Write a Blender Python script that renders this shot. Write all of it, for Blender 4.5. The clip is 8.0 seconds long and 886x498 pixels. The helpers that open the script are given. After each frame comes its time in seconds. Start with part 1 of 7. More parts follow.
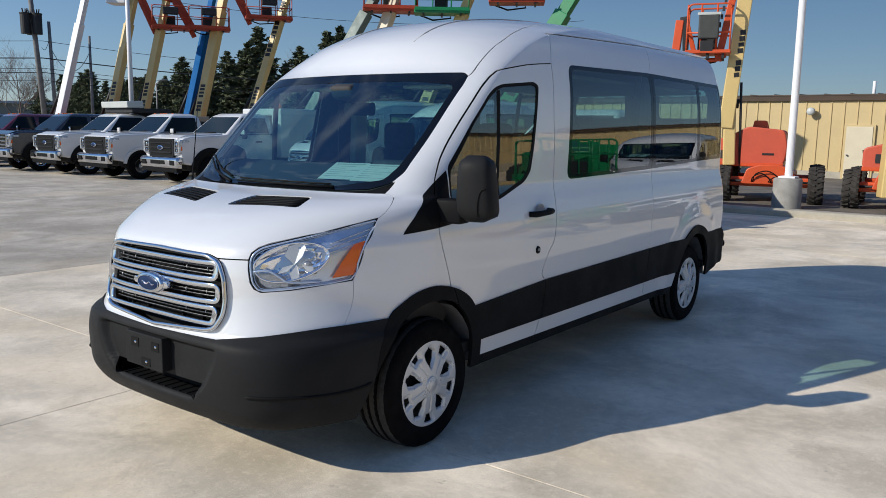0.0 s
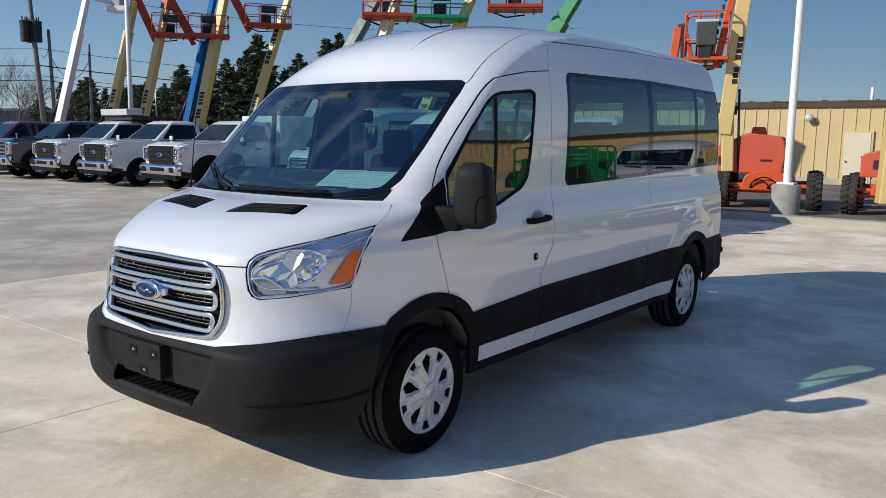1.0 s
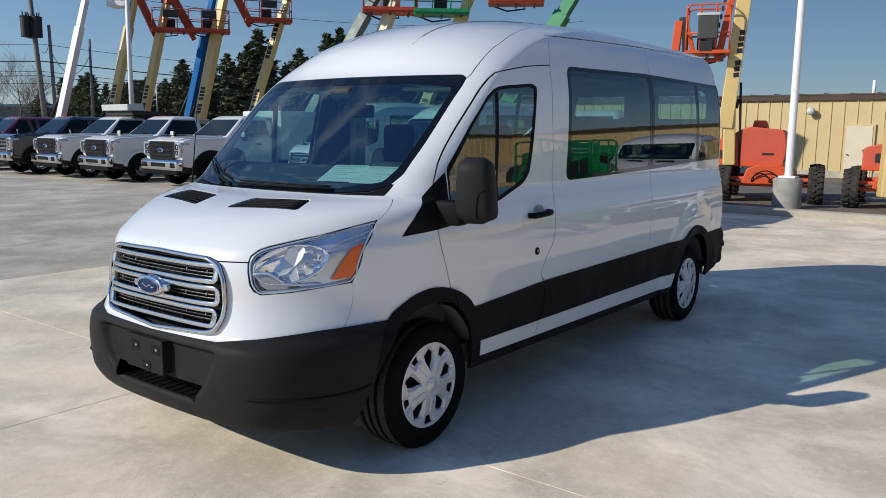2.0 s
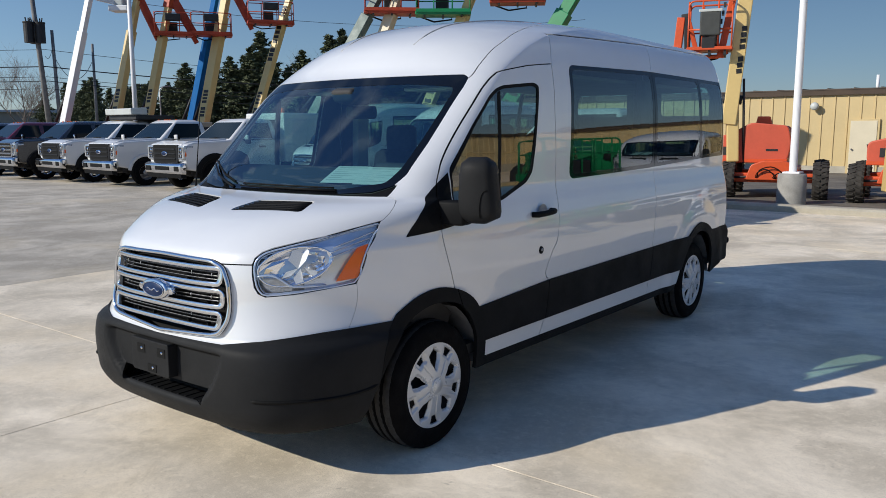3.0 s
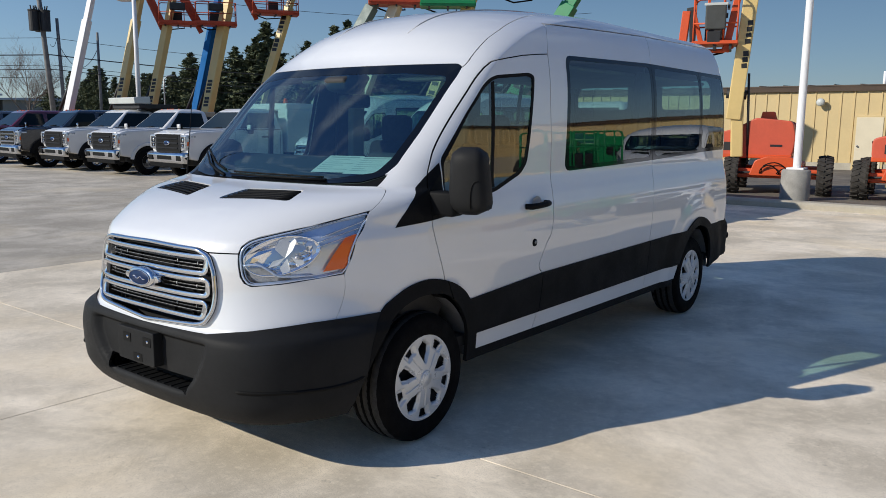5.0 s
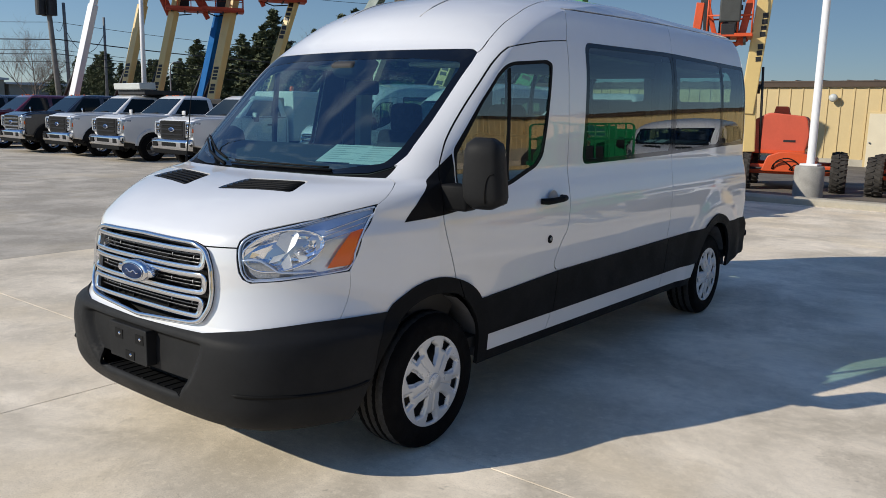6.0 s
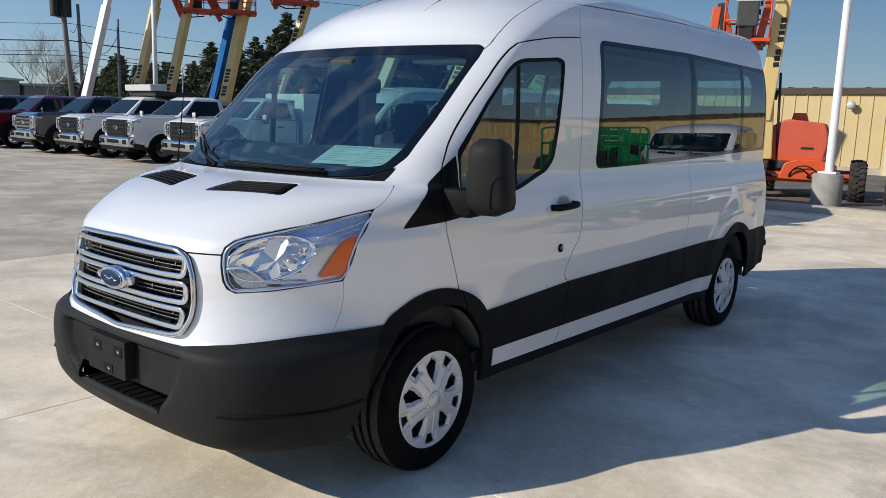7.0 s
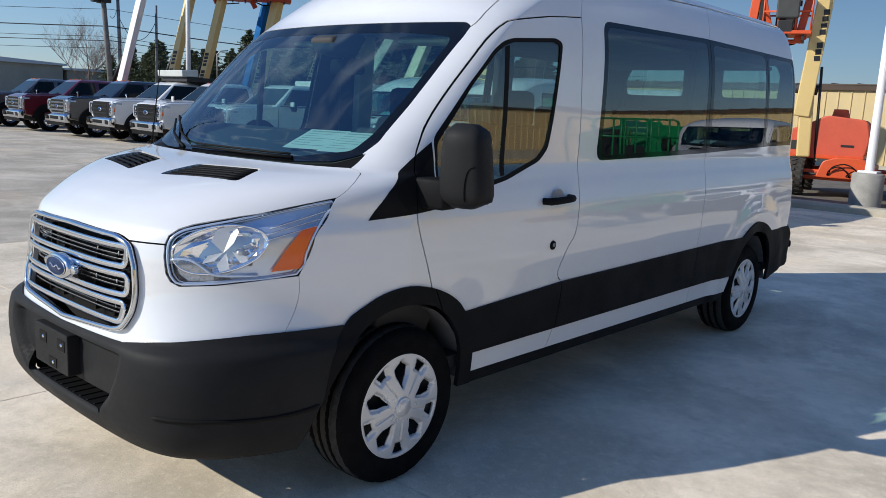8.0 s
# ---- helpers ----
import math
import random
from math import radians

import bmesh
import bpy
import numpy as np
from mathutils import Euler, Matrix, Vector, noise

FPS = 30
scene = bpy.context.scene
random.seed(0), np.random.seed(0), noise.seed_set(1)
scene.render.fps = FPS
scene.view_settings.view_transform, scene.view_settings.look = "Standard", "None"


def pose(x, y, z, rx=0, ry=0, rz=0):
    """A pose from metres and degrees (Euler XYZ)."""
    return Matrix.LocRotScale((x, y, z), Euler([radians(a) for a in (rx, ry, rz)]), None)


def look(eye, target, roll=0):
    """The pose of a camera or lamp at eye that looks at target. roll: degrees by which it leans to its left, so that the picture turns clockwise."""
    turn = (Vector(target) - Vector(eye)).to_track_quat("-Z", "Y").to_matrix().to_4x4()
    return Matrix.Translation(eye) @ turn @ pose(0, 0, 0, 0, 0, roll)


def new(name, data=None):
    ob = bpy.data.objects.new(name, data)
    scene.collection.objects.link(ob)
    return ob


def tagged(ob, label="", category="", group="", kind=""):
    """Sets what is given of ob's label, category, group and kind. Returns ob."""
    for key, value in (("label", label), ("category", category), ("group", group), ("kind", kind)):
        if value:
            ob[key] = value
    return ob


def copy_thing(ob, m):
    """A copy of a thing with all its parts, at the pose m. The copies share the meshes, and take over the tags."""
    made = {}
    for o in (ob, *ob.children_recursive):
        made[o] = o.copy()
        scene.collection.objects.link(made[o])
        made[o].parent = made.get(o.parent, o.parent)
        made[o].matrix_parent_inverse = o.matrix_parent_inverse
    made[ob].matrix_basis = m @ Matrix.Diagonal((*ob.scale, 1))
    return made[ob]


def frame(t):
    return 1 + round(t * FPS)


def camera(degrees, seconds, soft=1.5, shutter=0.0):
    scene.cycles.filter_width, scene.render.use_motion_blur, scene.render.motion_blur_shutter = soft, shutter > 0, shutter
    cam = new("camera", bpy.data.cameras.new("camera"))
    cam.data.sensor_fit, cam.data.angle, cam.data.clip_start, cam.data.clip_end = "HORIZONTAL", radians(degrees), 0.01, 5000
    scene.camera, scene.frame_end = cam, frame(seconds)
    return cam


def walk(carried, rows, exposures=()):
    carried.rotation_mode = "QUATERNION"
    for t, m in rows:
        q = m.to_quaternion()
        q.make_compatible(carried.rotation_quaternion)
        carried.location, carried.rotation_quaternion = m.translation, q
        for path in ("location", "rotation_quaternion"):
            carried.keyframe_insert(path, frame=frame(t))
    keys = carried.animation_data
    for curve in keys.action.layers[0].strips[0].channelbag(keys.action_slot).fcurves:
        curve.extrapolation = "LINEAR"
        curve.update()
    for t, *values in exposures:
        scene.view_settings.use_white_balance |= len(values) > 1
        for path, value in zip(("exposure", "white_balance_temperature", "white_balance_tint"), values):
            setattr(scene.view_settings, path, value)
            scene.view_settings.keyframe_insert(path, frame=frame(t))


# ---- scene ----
cam = camera(58.8, 8.0, soft=0.7)
PATH = [
    (0, (3.461, -2.14, 1.675), (2.262, -0.567, 1.377), 0.9),
    (0.5, (3.464, -2.14, 1.677), (2.265, -0.566, 1.389), 0.9),
    (1, (3.472, -2.14, 1.677), (2.273, -0.565, 1.396), 0.8),
    (1.5, (3.473, -2.143, 1.678), (2.274, -0.568, 1.39), 0.8),
    (3, (3.478, -2.142, 1.68), (2.268, -0.577, 1.385), -0.1),
    (3.5, (3.481, -2.134, 1.675), (2.27, -0.568, 1.388), -0.5),
    (4, (3.477, -2.118, 1.674), (2.264, -0.553, 1.395), -0.4),
    (4.5, (3.488, -2.099, 1.675), (2.274, -0.535, 1.391), 0.2),
    (5, (3.504, -2.059, 1.664), (2.287, -0.502, 1.351), 0.5),
    (6.5, (3.232, -1.796, 1.644), (2.005, -0.253, 1.304), 1.6),
    (7, (3.202, -1.664, 1.629), (1.955, -0.134, 1.304), 1.8),
    (7.5, (3.209, -1.425, 1.627), (1.923, 0.071, 1.298), 2.3),
    (8, (3.214, -1.267, 1.604), (1.904, 0.203, 1.255), 2.8),
]
walk(cam, [(t, look(eye, target, roll)) for t, eye, target, roll in PATH],
     [(0.0, -0.03, 6130, 8.5), (5.0, -0.03, 6250, 8.5), (6.5, 0.02, 6350, 8.5), (8.0, 0.14, 6040, 8.5)])

# ---- daylight ----
SUN_WAY = Vector((0.95, 1.53, -1.0)).normalized()
world = bpy.data.worlds.new("sky")
scene.world = world
world.use_nodes = True
wn = world.node_tree.nodes
sky = wn.new("ShaderNodeTexSky")
sky.sky_type, sky.sun_disc = "NISHITA", False
sky.sun_elevation = math.asin(-SUN_WAY.z)
sky.sun_rotation = math.atan2(-SUN_WAY.x, -SUN_WAY.y)
sky.air_density, sky.dust_density, sky.ozone_density = 1.0, 0.15, 3.5
wl = world.node_tree.links
# thin high cloud wisps over a clear blue sky
wco = wn.new("ShaderNodeTexCoord")
wmap = wn.new("ShaderNodeMapping")
wmap.inputs["Scale"].default_value = (1.0, 2.2, 3.0)
wl.new(wco.outputs["Generated"], wmap.inputs[0])
wisp = wn.new("ShaderNodeTexNoise")
wisp.inputs["Scale"].default_value, wisp.inputs["Detail"].default_value, wisp.inputs["Distortion"].default_value = 3.0, 10, 1.2
wl.new(wmap.outputs[0], wisp.inputs["Vector"])
thin = wn.new("ShaderNodeMapRange")
thin.inputs["From Min"].default_value, thin.inputs["From Max"].default_value, thin.inputs["To Max"].default_value = 0.52, 0.78, 0.52
wl.new(wisp.outputs[0], thin.inputs["Value"])
sep = wn.new("ShaderNodeSeparateXYZ")
wl.new(wco.outputs["Generated"], sep.inputs[0])
high = wn.new("ShaderNodeMapRange")
high.inputs["From Min"].default_value, high.inputs["From Max"].default_value = 0.16, 0.45
wl.new(sep.outputs[2], high.inputs["Value"])
much = wn.new("ShaderNodeMath")
much.operation = "MULTIPLY"
wl.new(thin.outputs[0], much.inputs[0])
wl.new(high.outputs[0], much.inputs[1])
blue = wn.new("ShaderNodeMix")
blue.data_type, blue.blend_type = "RGBA", "MULTIPLY"
blue.inputs[0].default_value = 1.0
# deeper blue overhead, and dimmer away from the sun
away = wn.new("ShaderNodeVectorMath")
away.operation = "DOT_PRODUCT"
away.inputs[1].default_value = (-0.79, -0.61, 0.0)
wl.new(wco.outputs["Generated"], away.inputs[0])
dim = wn.new("ShaderNodeMapRange")
dim.inputs["From Min"].default_value, dim.inputs["From Max"].default_value = -0.55, 0.5
dim.inputs["To Min"].default_value, dim.inputs["To Max"].default_value = 0.60, 1.09
wl.new(away.outputs["Value"], dim.inputs["Value"])
low_sky = wn.new("ShaderNodeMix")
low_sky.data_type, low_sky.blend_type = "RGBA", "MULTIPLY"
low_sky.inputs[0].default_value = 1.0
horizon = wn.new("ShaderNodeMapRange")
horizon.inputs["From Max"].default_value = 0.13
haze = wn.new("ShaderNodeMix")
haze.data_type = "RGBA"
haze.inputs[6].default_value, haze.inputs[7].default_value = (0.82, 0.90, 1.12, 1), (0.92, 0.955, 1.04, 1)
wl.new(horizon.outputs[0], haze.inputs[0])
wl.new(haze.outputs[2], low_sky.inputs[6])
wl.new(dim.outputs[0], low_sky.inputs[7])
overhead = wn.new("ShaderNodeMapRange")
overhead.inputs["From Min"].default_value, overhead.inputs["From Max"].default_value = 0.28, 0.75
tone = wn.new("ShaderNodeMix")
tone.data_type = "RGBA"
tone.inputs[7].default_value = (0.79, 1.16, 1.56, 1)
wl.new(overhead.outputs[0], tone.inputs[0])
wl.new(low_sky.outputs[2], tone.inputs[6])
wl.new(tone.outputs[2], blue.inputs[7])
wl.new(sep.outputs[2], overhead.inputs["Value"])
wl.new(sep.outputs[2], horizon.inputs["Value"])
wl.new(sky.outputs[0], blue.inputs[6])
cloud = wn.new("ShaderNodeMix")
cloud.data_type = "RGBA"
cloud.inputs[7].default_value = (8.6, 10.2, 11.8, 1)
wl.new(much.outputs[0], cloud.inputs[0])
wl.new(blue.outputs[2], cloud.inputs[6])
wl.new(cloud.outputs[2], wn["Background"].inputs[0])
wn["Background"].inputs[1].default_value = 0.086
sun = new("sun", bpy.data.lights.new("sun", "SUN"))
sun.data.energy, sun.data.angle, sun.data.color = 4.65, radians(0.5), (1.0, 0.905, 0.76)
sun.matrix_world = look((0, 0, 30), Vector((0, 0, 30)) + SUN_WAY)


# ---- materials ----
def mat(name, color, rough=0.5, metal=0.0, var=0.0, scale=6.0, bump=0.0, bscale=60.0, coat=0.0,
        tint=None, island=0.0, spec=0.5, detail=6.0):
    """A surface with stains (var, scale), a second colour in patches (tint), relief and random tone by object."""
    m = bpy.data.materials.new(name)
    m.use_nodes = True
    n, l = m.node_tree.nodes, m.node_tree.links
    b = n["Principled BSDF"]
    b.inputs["Base Color"].default_value = (*color, 1)
    b.inputs["Roughness"].default_value = rough
    b.inputs["Metallic"].default_value = metal
    b.inputs["Coat Weight"].default_value = coat
    b.inputs["Coat Roughness"].default_value = 0.04
    b.inputs["Specular IOR Level"].default_value = spec
    co = n.new("ShaderNodeTexCoord").outputs["Object"]
    if var or island:
        t1 = n.new("ShaderNodeTexNoise")
        t1.inputs["Scale"].default_value, t1.inputs["Detail"].default_value = scale, detail
        l.new(co, t1.inputs["Vector"])
        t2 = n.new("ShaderNodeTexNoise")
        t2.inputs["Scale"].default_value, t2.inputs["Detail"].default_value = scale * 9, 4
        l.new(co, t2.inputs["Vector"])
        add = n.new("ShaderNodeMath")
        add.operation = "MULTIPLY_ADD"
        add.inputs[1].default_value = 0.35
        l.new(t2.outputs[0], add.inputs[0])
        l.new(t1.outputs[0], add.inputs[2])
        last = add.outputs[0]
        if island:
            info = n.new("ShaderNodeObjectInfo")
            a2 = n.new("ShaderNodeMath")
            a2.operation = "MULTIPLY_ADD"
            a2.inputs[1].default_value = island
            l.new(info.outputs["Random"], a2.inputs[0])
            l.new(last, a2.inputs[2])
            last = a2.outputs[0]
        ramp = n.new("ShaderNodeMapRange")
        ramp.inputs["From Min"].default_value, ramp.inputs["From Max"].default_value = 0.38, 0.98
        l.new(last, ramp.inputs["Value"])
        mix = n.new("ShaderNodeMix")
        mix.data_type = "RGBA"
        dark = tint if tint else tuple(c * (1 - var) for c in color)
        light = tuple(min(1, c * (1 + var * 0.5)) for c in color)
        mix.inputs[6].default_value, mix.inputs[7].default_value = (*dark, 1), (*light, 1)
        l.new(ramp.outputs[0], mix.inputs[0])
        l.new(mix.outputs[2], b.inputs["Base Color"])
        rr = n.new("ShaderNodeMapRange")
        rr.inputs["To Min"].default_value, rr.inputs["To Max"].default_value = min(1, rough * 1.25), rough * 0.85
        l.new(ramp.outputs[0], rr.inputs["Value"])
        l.new(rr.outputs[0], b.inputs["Roughness"])
    if bump:
        t3 = n.new("ShaderNodeTexNoise")
        t3.inputs["Scale"].default_value, t3.inputs["Detail"].default_value = bscale, 5
        l.new(co, t3.inputs["Vector"])
        bp = n.new("ShaderNodeBump")
        bp.inputs["Strength"].default_value, bp.inputs["Distance"].default_value = bump, 0.01
        l.new(t3.outputs[0], bp.inputs["Height"])
        l.new(bp.outputs[0], b.inputs["Normal"])
    return m


def glass_mat(name, tint, gloss=1.0, f0=0.08, rough=0.0):
    """Thin tinted pane: light passes straight on, the facing angle drives the gloss alone."""
    m = bpy.data.materials.new(name)
    m.use_nodes = True
    n, l = m.node_tree.nodes, m.node_tree.links
    n.remove(n["Principled BSDF"])
    tr = n.new("ShaderNodeBsdfTransparent")
    tr.inputs[0].default_value = (*tint, 1)
    gl = n.new("ShaderNodeBsdfGlossy")
    gl.inputs["Color"].default_value, gl.inputs["Roughness"].default_value = (gloss, gloss, gloss, 1), rough
    lw = n.new("ShaderNodeLayerWeight")
    lw.inputs[0].default_value = 0.5
    pw = n.new("ShaderNodeMath")
    pw.operation = "POWER"
    pw.inputs[1].default_value = 5.0
    l.new(lw.outputs["Facing"], pw.inputs[0])
    fr = n.new("ShaderNodeMapRange")
    fr.inputs["To Min"].default_value, fr.inputs["To Max"].default_value = f0, 1.0
    l.new(pw.outputs[0], fr.inputs["Value"])
    mx = n.new("ShaderNodeMixShader")
    l.new(fr.outputs[0], mx.inputs[0])
    l.new(tr.outputs[0], mx.inputs[1])
    l.new(gl.outputs[0], mx.inputs[2])
    l.new(mx.outputs[0], n["Material Output"].inputs[0])
    return m


WHITE = mat("white_paint", (0.715, 0.722, 0.732), 0.33, coat=1.0, var=0.03, scale=2.0, bump=0.06, bscale=1.6)
# faint waves in the clear coat, longer along the panels
wn2, wl2 = WHITE.node_tree.nodes, WHITE.node_tree.links
wave_map = wn2.new("ShaderNodeMapping")
wave_map.inputs["Scale"].default_value = (1.0, 0.22, 1.8)
wl2.new(wn2.new("ShaderNodeTexCoord").outputs["Object"], wave_map.inputs[0])
wave = wn2.new("ShaderNodeTexNoise")
wave.inputs["Scale"].default_value, wave.inputs["Detail"].default_value = 3.2, 1.5
wl2.new(wave_map.outputs[0], wave.inputs["Vector"])
wave_bump = wn2.new("ShaderNodeBump")
wave_bump.inputs["Strength"].default_value, wave_bump.inputs["Distance"].default_value = 0.14, 0.02
wl2.new(wave.outputs[0], wave_bump.inputs["Height"])
wl2.new(wave_bump.outputs[0], wn2["Principled BSDF"].inputs["Coat Normal"])
wn2["Principled BSDF"].inputs["Coat IOR"].default_value = 1.75
wn2["Principled BSDF"].inputs["Coat Roughness"].default_value = 0.015
BLACK = mat("black_textured_plastic", (0.0095, 0.0099, 0.0108), 0.52, spec=0.07, var=0.25, scale=5, bump=0.12, bscale=500)
# lit copy of the black plastic: sun on bumper and mirrors put into the colour
BUMPER = mat("sun_greyed_black_plastic", (0.019, 0.0195, 0.0205), 0.5, spec=0.08, var=0.2, scale=5, bump=0.12, bscale=500)
GLOSSBLACK = mat("gloss_black", (0.005, 0.006, 0.008), 0.05, spec=0.4)
GRILLE_BLACK = mat("satin_black_slat", (0.02, 0.02, 0.022), 0.22, spec=0.6)
RUBBER = mat("tyre_rubber", (0.005, 0.005, 0.0055), 0.75, spec=0.08, var=0.35, scale=14, bump=0.2, bscale=120)
SEAL = mat("rubber_seal", (0.006, 0.006, 0.006), 0.7, spec=0.15)
CHROME = mat("chrome", (0.66, 0.67, 0.70), 0.07, metal=1.0)
SILVER = mat("silver_painted_plastic", (0.64, 0.65, 0.66), 0.28, metal=0.3, var=0.08, scale=9)
REFLECTOR = mat("lamp_reflector", (0.93, 0.93, 0.94), 0.12, metal=1.0)
HOUSING = mat("lamp_housing_silver", (0.60, 0.69, 0.83), 0.16, metal=0.55, bump=0.15, bscale=25)
SIDELAMP = mat("ribbed_side_lamp", (0.30, 0.31, 0.32), 0.25, coat=1.0, var=0.4, scale=60, bump=0.6, bscale=90)
# tone of the arch liner where light reaches its rear part
LINER = mat("grey_arch_liner", (0.16, 0.16, 0.165), 0.9, var=0.3, scale=12)
TREAD = mat("dusty_tread_rubber", (0.045, 0.044, 0.043), 0.9, spec=0.2, var=0.4, scale=30, bump=0.5, bscale=90)
FACET = mat("bright_lamp_facet", (0.85, 0.85, 0.82), 0.3, metal=0.2, coat=0.6)
AMBER = mat("amber_lens", (0.80, 0.125, 0.006), 0.3, spec=0.25)
REDLENS = mat("red_lens", (0.55, 0.02, 0.015), 0.2, coat=1.0)
GLASS = glass_mat("side_glass", (0.60, 0.76, 0.73), f0=0.13)
PRIVACY = glass_mat("rear_side_glass", (0.42, 0.60, 0.57), f0=0.13)
SCREEN = glass_mat("windscreen_glass", (0.52, 0.76, 0.73), f0=0.15)
LENS = glass_mat("lamp_lens", (0.97, 0.98, 1.0), f0=0.05)
TRIM = mat("grey_cabin_plastic", (0.024, 0.025, 0.026), 0.7, var=0.2, scale=8)
PALETRIM = mat("pale_cabin_lining", (0.64, 0.62, 0.53), 0.85, var=0.12, scale=5)
LINING = mat("grey_headliner", (0.15, 0.155, 0.155), 0.9, var=0.1, scale=6)
FABRIC = mat("charcoal_seat_cloth", (0.022, 0.023, 0.026), 0.95, var=0.3, scale=30, bump=0.4, bscale=300)
DASH = mat("dashboard_plastic", (0.03, 0.03, 0.032), 0.75, bump=0.15, bscale=300)
PAPER = mat("printed_paper", (0.75, 0.76, 0.74), 0.8, var=0.05, scale=12)
INK = mat("grey_print", (0.42, 0.44, 0.45), 0.8)
BADGE = mat("blue_badge_enamel", (0.006, 0.020, 0.070), 0.35, spec=0.2)


def concrete_mat(name, tone):
    """Worn concrete: broad stains, blotches, speckle and grit."""
    m = mat(name, (0.76, 0.695, 0.60), 0.85, bump=0.0)
    n, l = m.node_tree.nodes, m.node_tree.links
    bsdf = n["Principled BSDF"]
    geo = n.new("ShaderNodeNewGeometry").outputs["Position"]

    def noise(scale, detail, rough=0.55, warp=0.0, stretch=None):
        t = n.new("ShaderNodeTexNoise")
        t.inputs["Scale"].default_value, t.inputs["Detail"].default_value = scale, detail
        t.inputs["Roughness"].default_value, t.inputs["Distortion"].default_value = rough, warp
        src = geo
        if stretch:
            mp = n.new("ShaderNodeMapping")
            mp.inputs["Scale"].default_value = stretch
            l.new(geo, mp.inputs[0])
            src = mp.outputs[0]
        l.new(src, t.inputs["Vector"])
        return t.outputs[0]

    def span(src, a, c, lo=0.0, hi=1.0):
        r = n.new("ShaderNodeMapRange")
        r.inputs["From Min"].default_value, r.inputs["From Max"].default_value = a, c
        r.inputs["To Min"].default_value, r.inputs["To Max"].default_value = lo, hi
        l.new(src, r.inputs["Value"])
        return r.outputs[0]

    def blend(fac, under, over, mode="MIX"):
        x = n.new("ShaderNodeMix")
        x.data_type, x.blend_type = "RGBA", mode
        l.new(fac, x.inputs[0])
        for i, v in ((6, under), (7, over)):
            if isinstance(v, tuple):
                x.inputs[i].default_value = tuple(c * t for c, t in zip(v, tone)) + (1,)
            else:
                l.new(v, x.inputs[i])
        return x.outputs[2]
    col = blend(span(noise(0.85, 12, 0.62, 0.5), 0.40, 0.60), (0.55, 0.505, 0.435), (0.93, 0.86, 0.76))
    col = blend(span(noise(0.33, 8, 0.64, 0.3), 0.45, 0.64, 0.0, 0.6), col, (0.46, 0.415, 0.35))
    col = blend(span(noise(2.2, 10, 0.72, 0.25), 0.52, 0.64, 0.0, 0.42), col, (0.42, 0.38, 0.32))
    col = blend(span(noise(150, 3, 0.7), 0.36, 0.50, 0.55, 0.0), col, (0.36, 0.33, 0.29))
    col = blend(span(noise(60, 4, 0.7), 0.60, 0.70, 0.0, 0.5), col, (0.88, 0.84, 0.76))
    col = blend(span(noise(9, 3, 0.6), 0.70, 0.74, 0.0, 0.55), col, (0.30, 0.275, 0.24))
    col = blend(span(noise(6.5, 10, 0.78), 0.46, 0.66, 0.0, 0.28), col, (0.44, 0.395, 0.33))
    col = blend(span(noise(17, 8, 0.8), 0.50, 0.68, 0.0, 0.36), col, (0.94, 0.89, 0.80))
    col = blend(span(noise(28, 8, 0.8), 0.52, 0.70, 0.0, 0.28), col, (0.36, 0.325, 0.27))
    # scuffed patches with pale and dark grit
    for scale, tint, where in ((46, (0.24, 0.215, 0.18), 0.7), (70, (0.97, 0.93, 0.85), 0.9)):
        grit = n.new("ShaderNodeMath")
        grit.operation = "MULTIPLY"
        l.new(span(noise(scale, 5, 0.75), 0.58, 0.66, 0.0, 0.75), grit.inputs[0])
        l.new(span(noise(where, 6, 0.7), 0.50, 0.62), grit.inputs[1])
        col = blend(grit.outputs[0], col, tint)
    col = blend(span(noise(0.55, 5, 0.6), 0.50, 0.72, 0.0, 0.5), col, (0.86, 0.74, 0.55))
    l.new(col, bsdf.inputs["Base Color"])
    h = n.new("ShaderNodeMath")
    h.operation = "ADD"
    l.new(noise(26, 6, 0.7), h.inputs[0])
    l.new(noise(240, 4), h.inputs[1])
    bp = n.new("ShaderNodeBump")
    bp.inputs["Strength"].default_value, bp.inputs["Distance"].default_value = 0.22, 0.005
    l.new(h.outputs[0], bp.inputs["Height"])
    l.new(bp.outputs[0], bsdf.inputs["Normal"])
    return m


CONCRETE = concrete_mat("broom_finished_concrete", (1.085, 1.03, 0.925))
DARK_CONCRETE = concrete_mat("older_browner_concrete", (0.67, 0.65, 0.61))
JOINT = mat("joint_filler", (0.22, 0.205, 0.18), 0.9, var=0.3, scale=3)
POLEBASE = mat("grey_cast_concrete", (0.31, 0.30, 0.275), 0.9, var=0.3, scale=4, bump=0.4, bscale=120)
KERB = mat("cast_concrete", (0.42, 0.385, 0.31), 0.85, var=0.25, scale=2.2, bump=0.4, bscale=120)
GRAVEL = mat("crushed_stone_yard", (0.16, 0.14, 0.115), 0.95, var=0.5, scale=1.2, bump=1.0, bscale=40)
GRASS = mat("dull_spring_grass", (0.09, 0.085, 0.04), 0.95, var=0.5, scale=0.3, bump=1.0, bscale=9)
SIDING = mat("tan_steel_siding", (0.56, 0.43, 0.215), 0.42, var=0.09, scale=1.3, bump=0.05, bscale=6)
BROWN = mat("brown_steel_trim", (0.075, 0.05, 0.034), 0.5, var=0.25, scale=2)
CREAM = mat("cream_door_paint", (0.62, 0.55, 0.40), 0.5, var=0.08, scale=2)
ORANGE = mat("orange_machine_paint", (0.62, 0.085, 0.018), 0.42, var=0.2, scale=2.5)
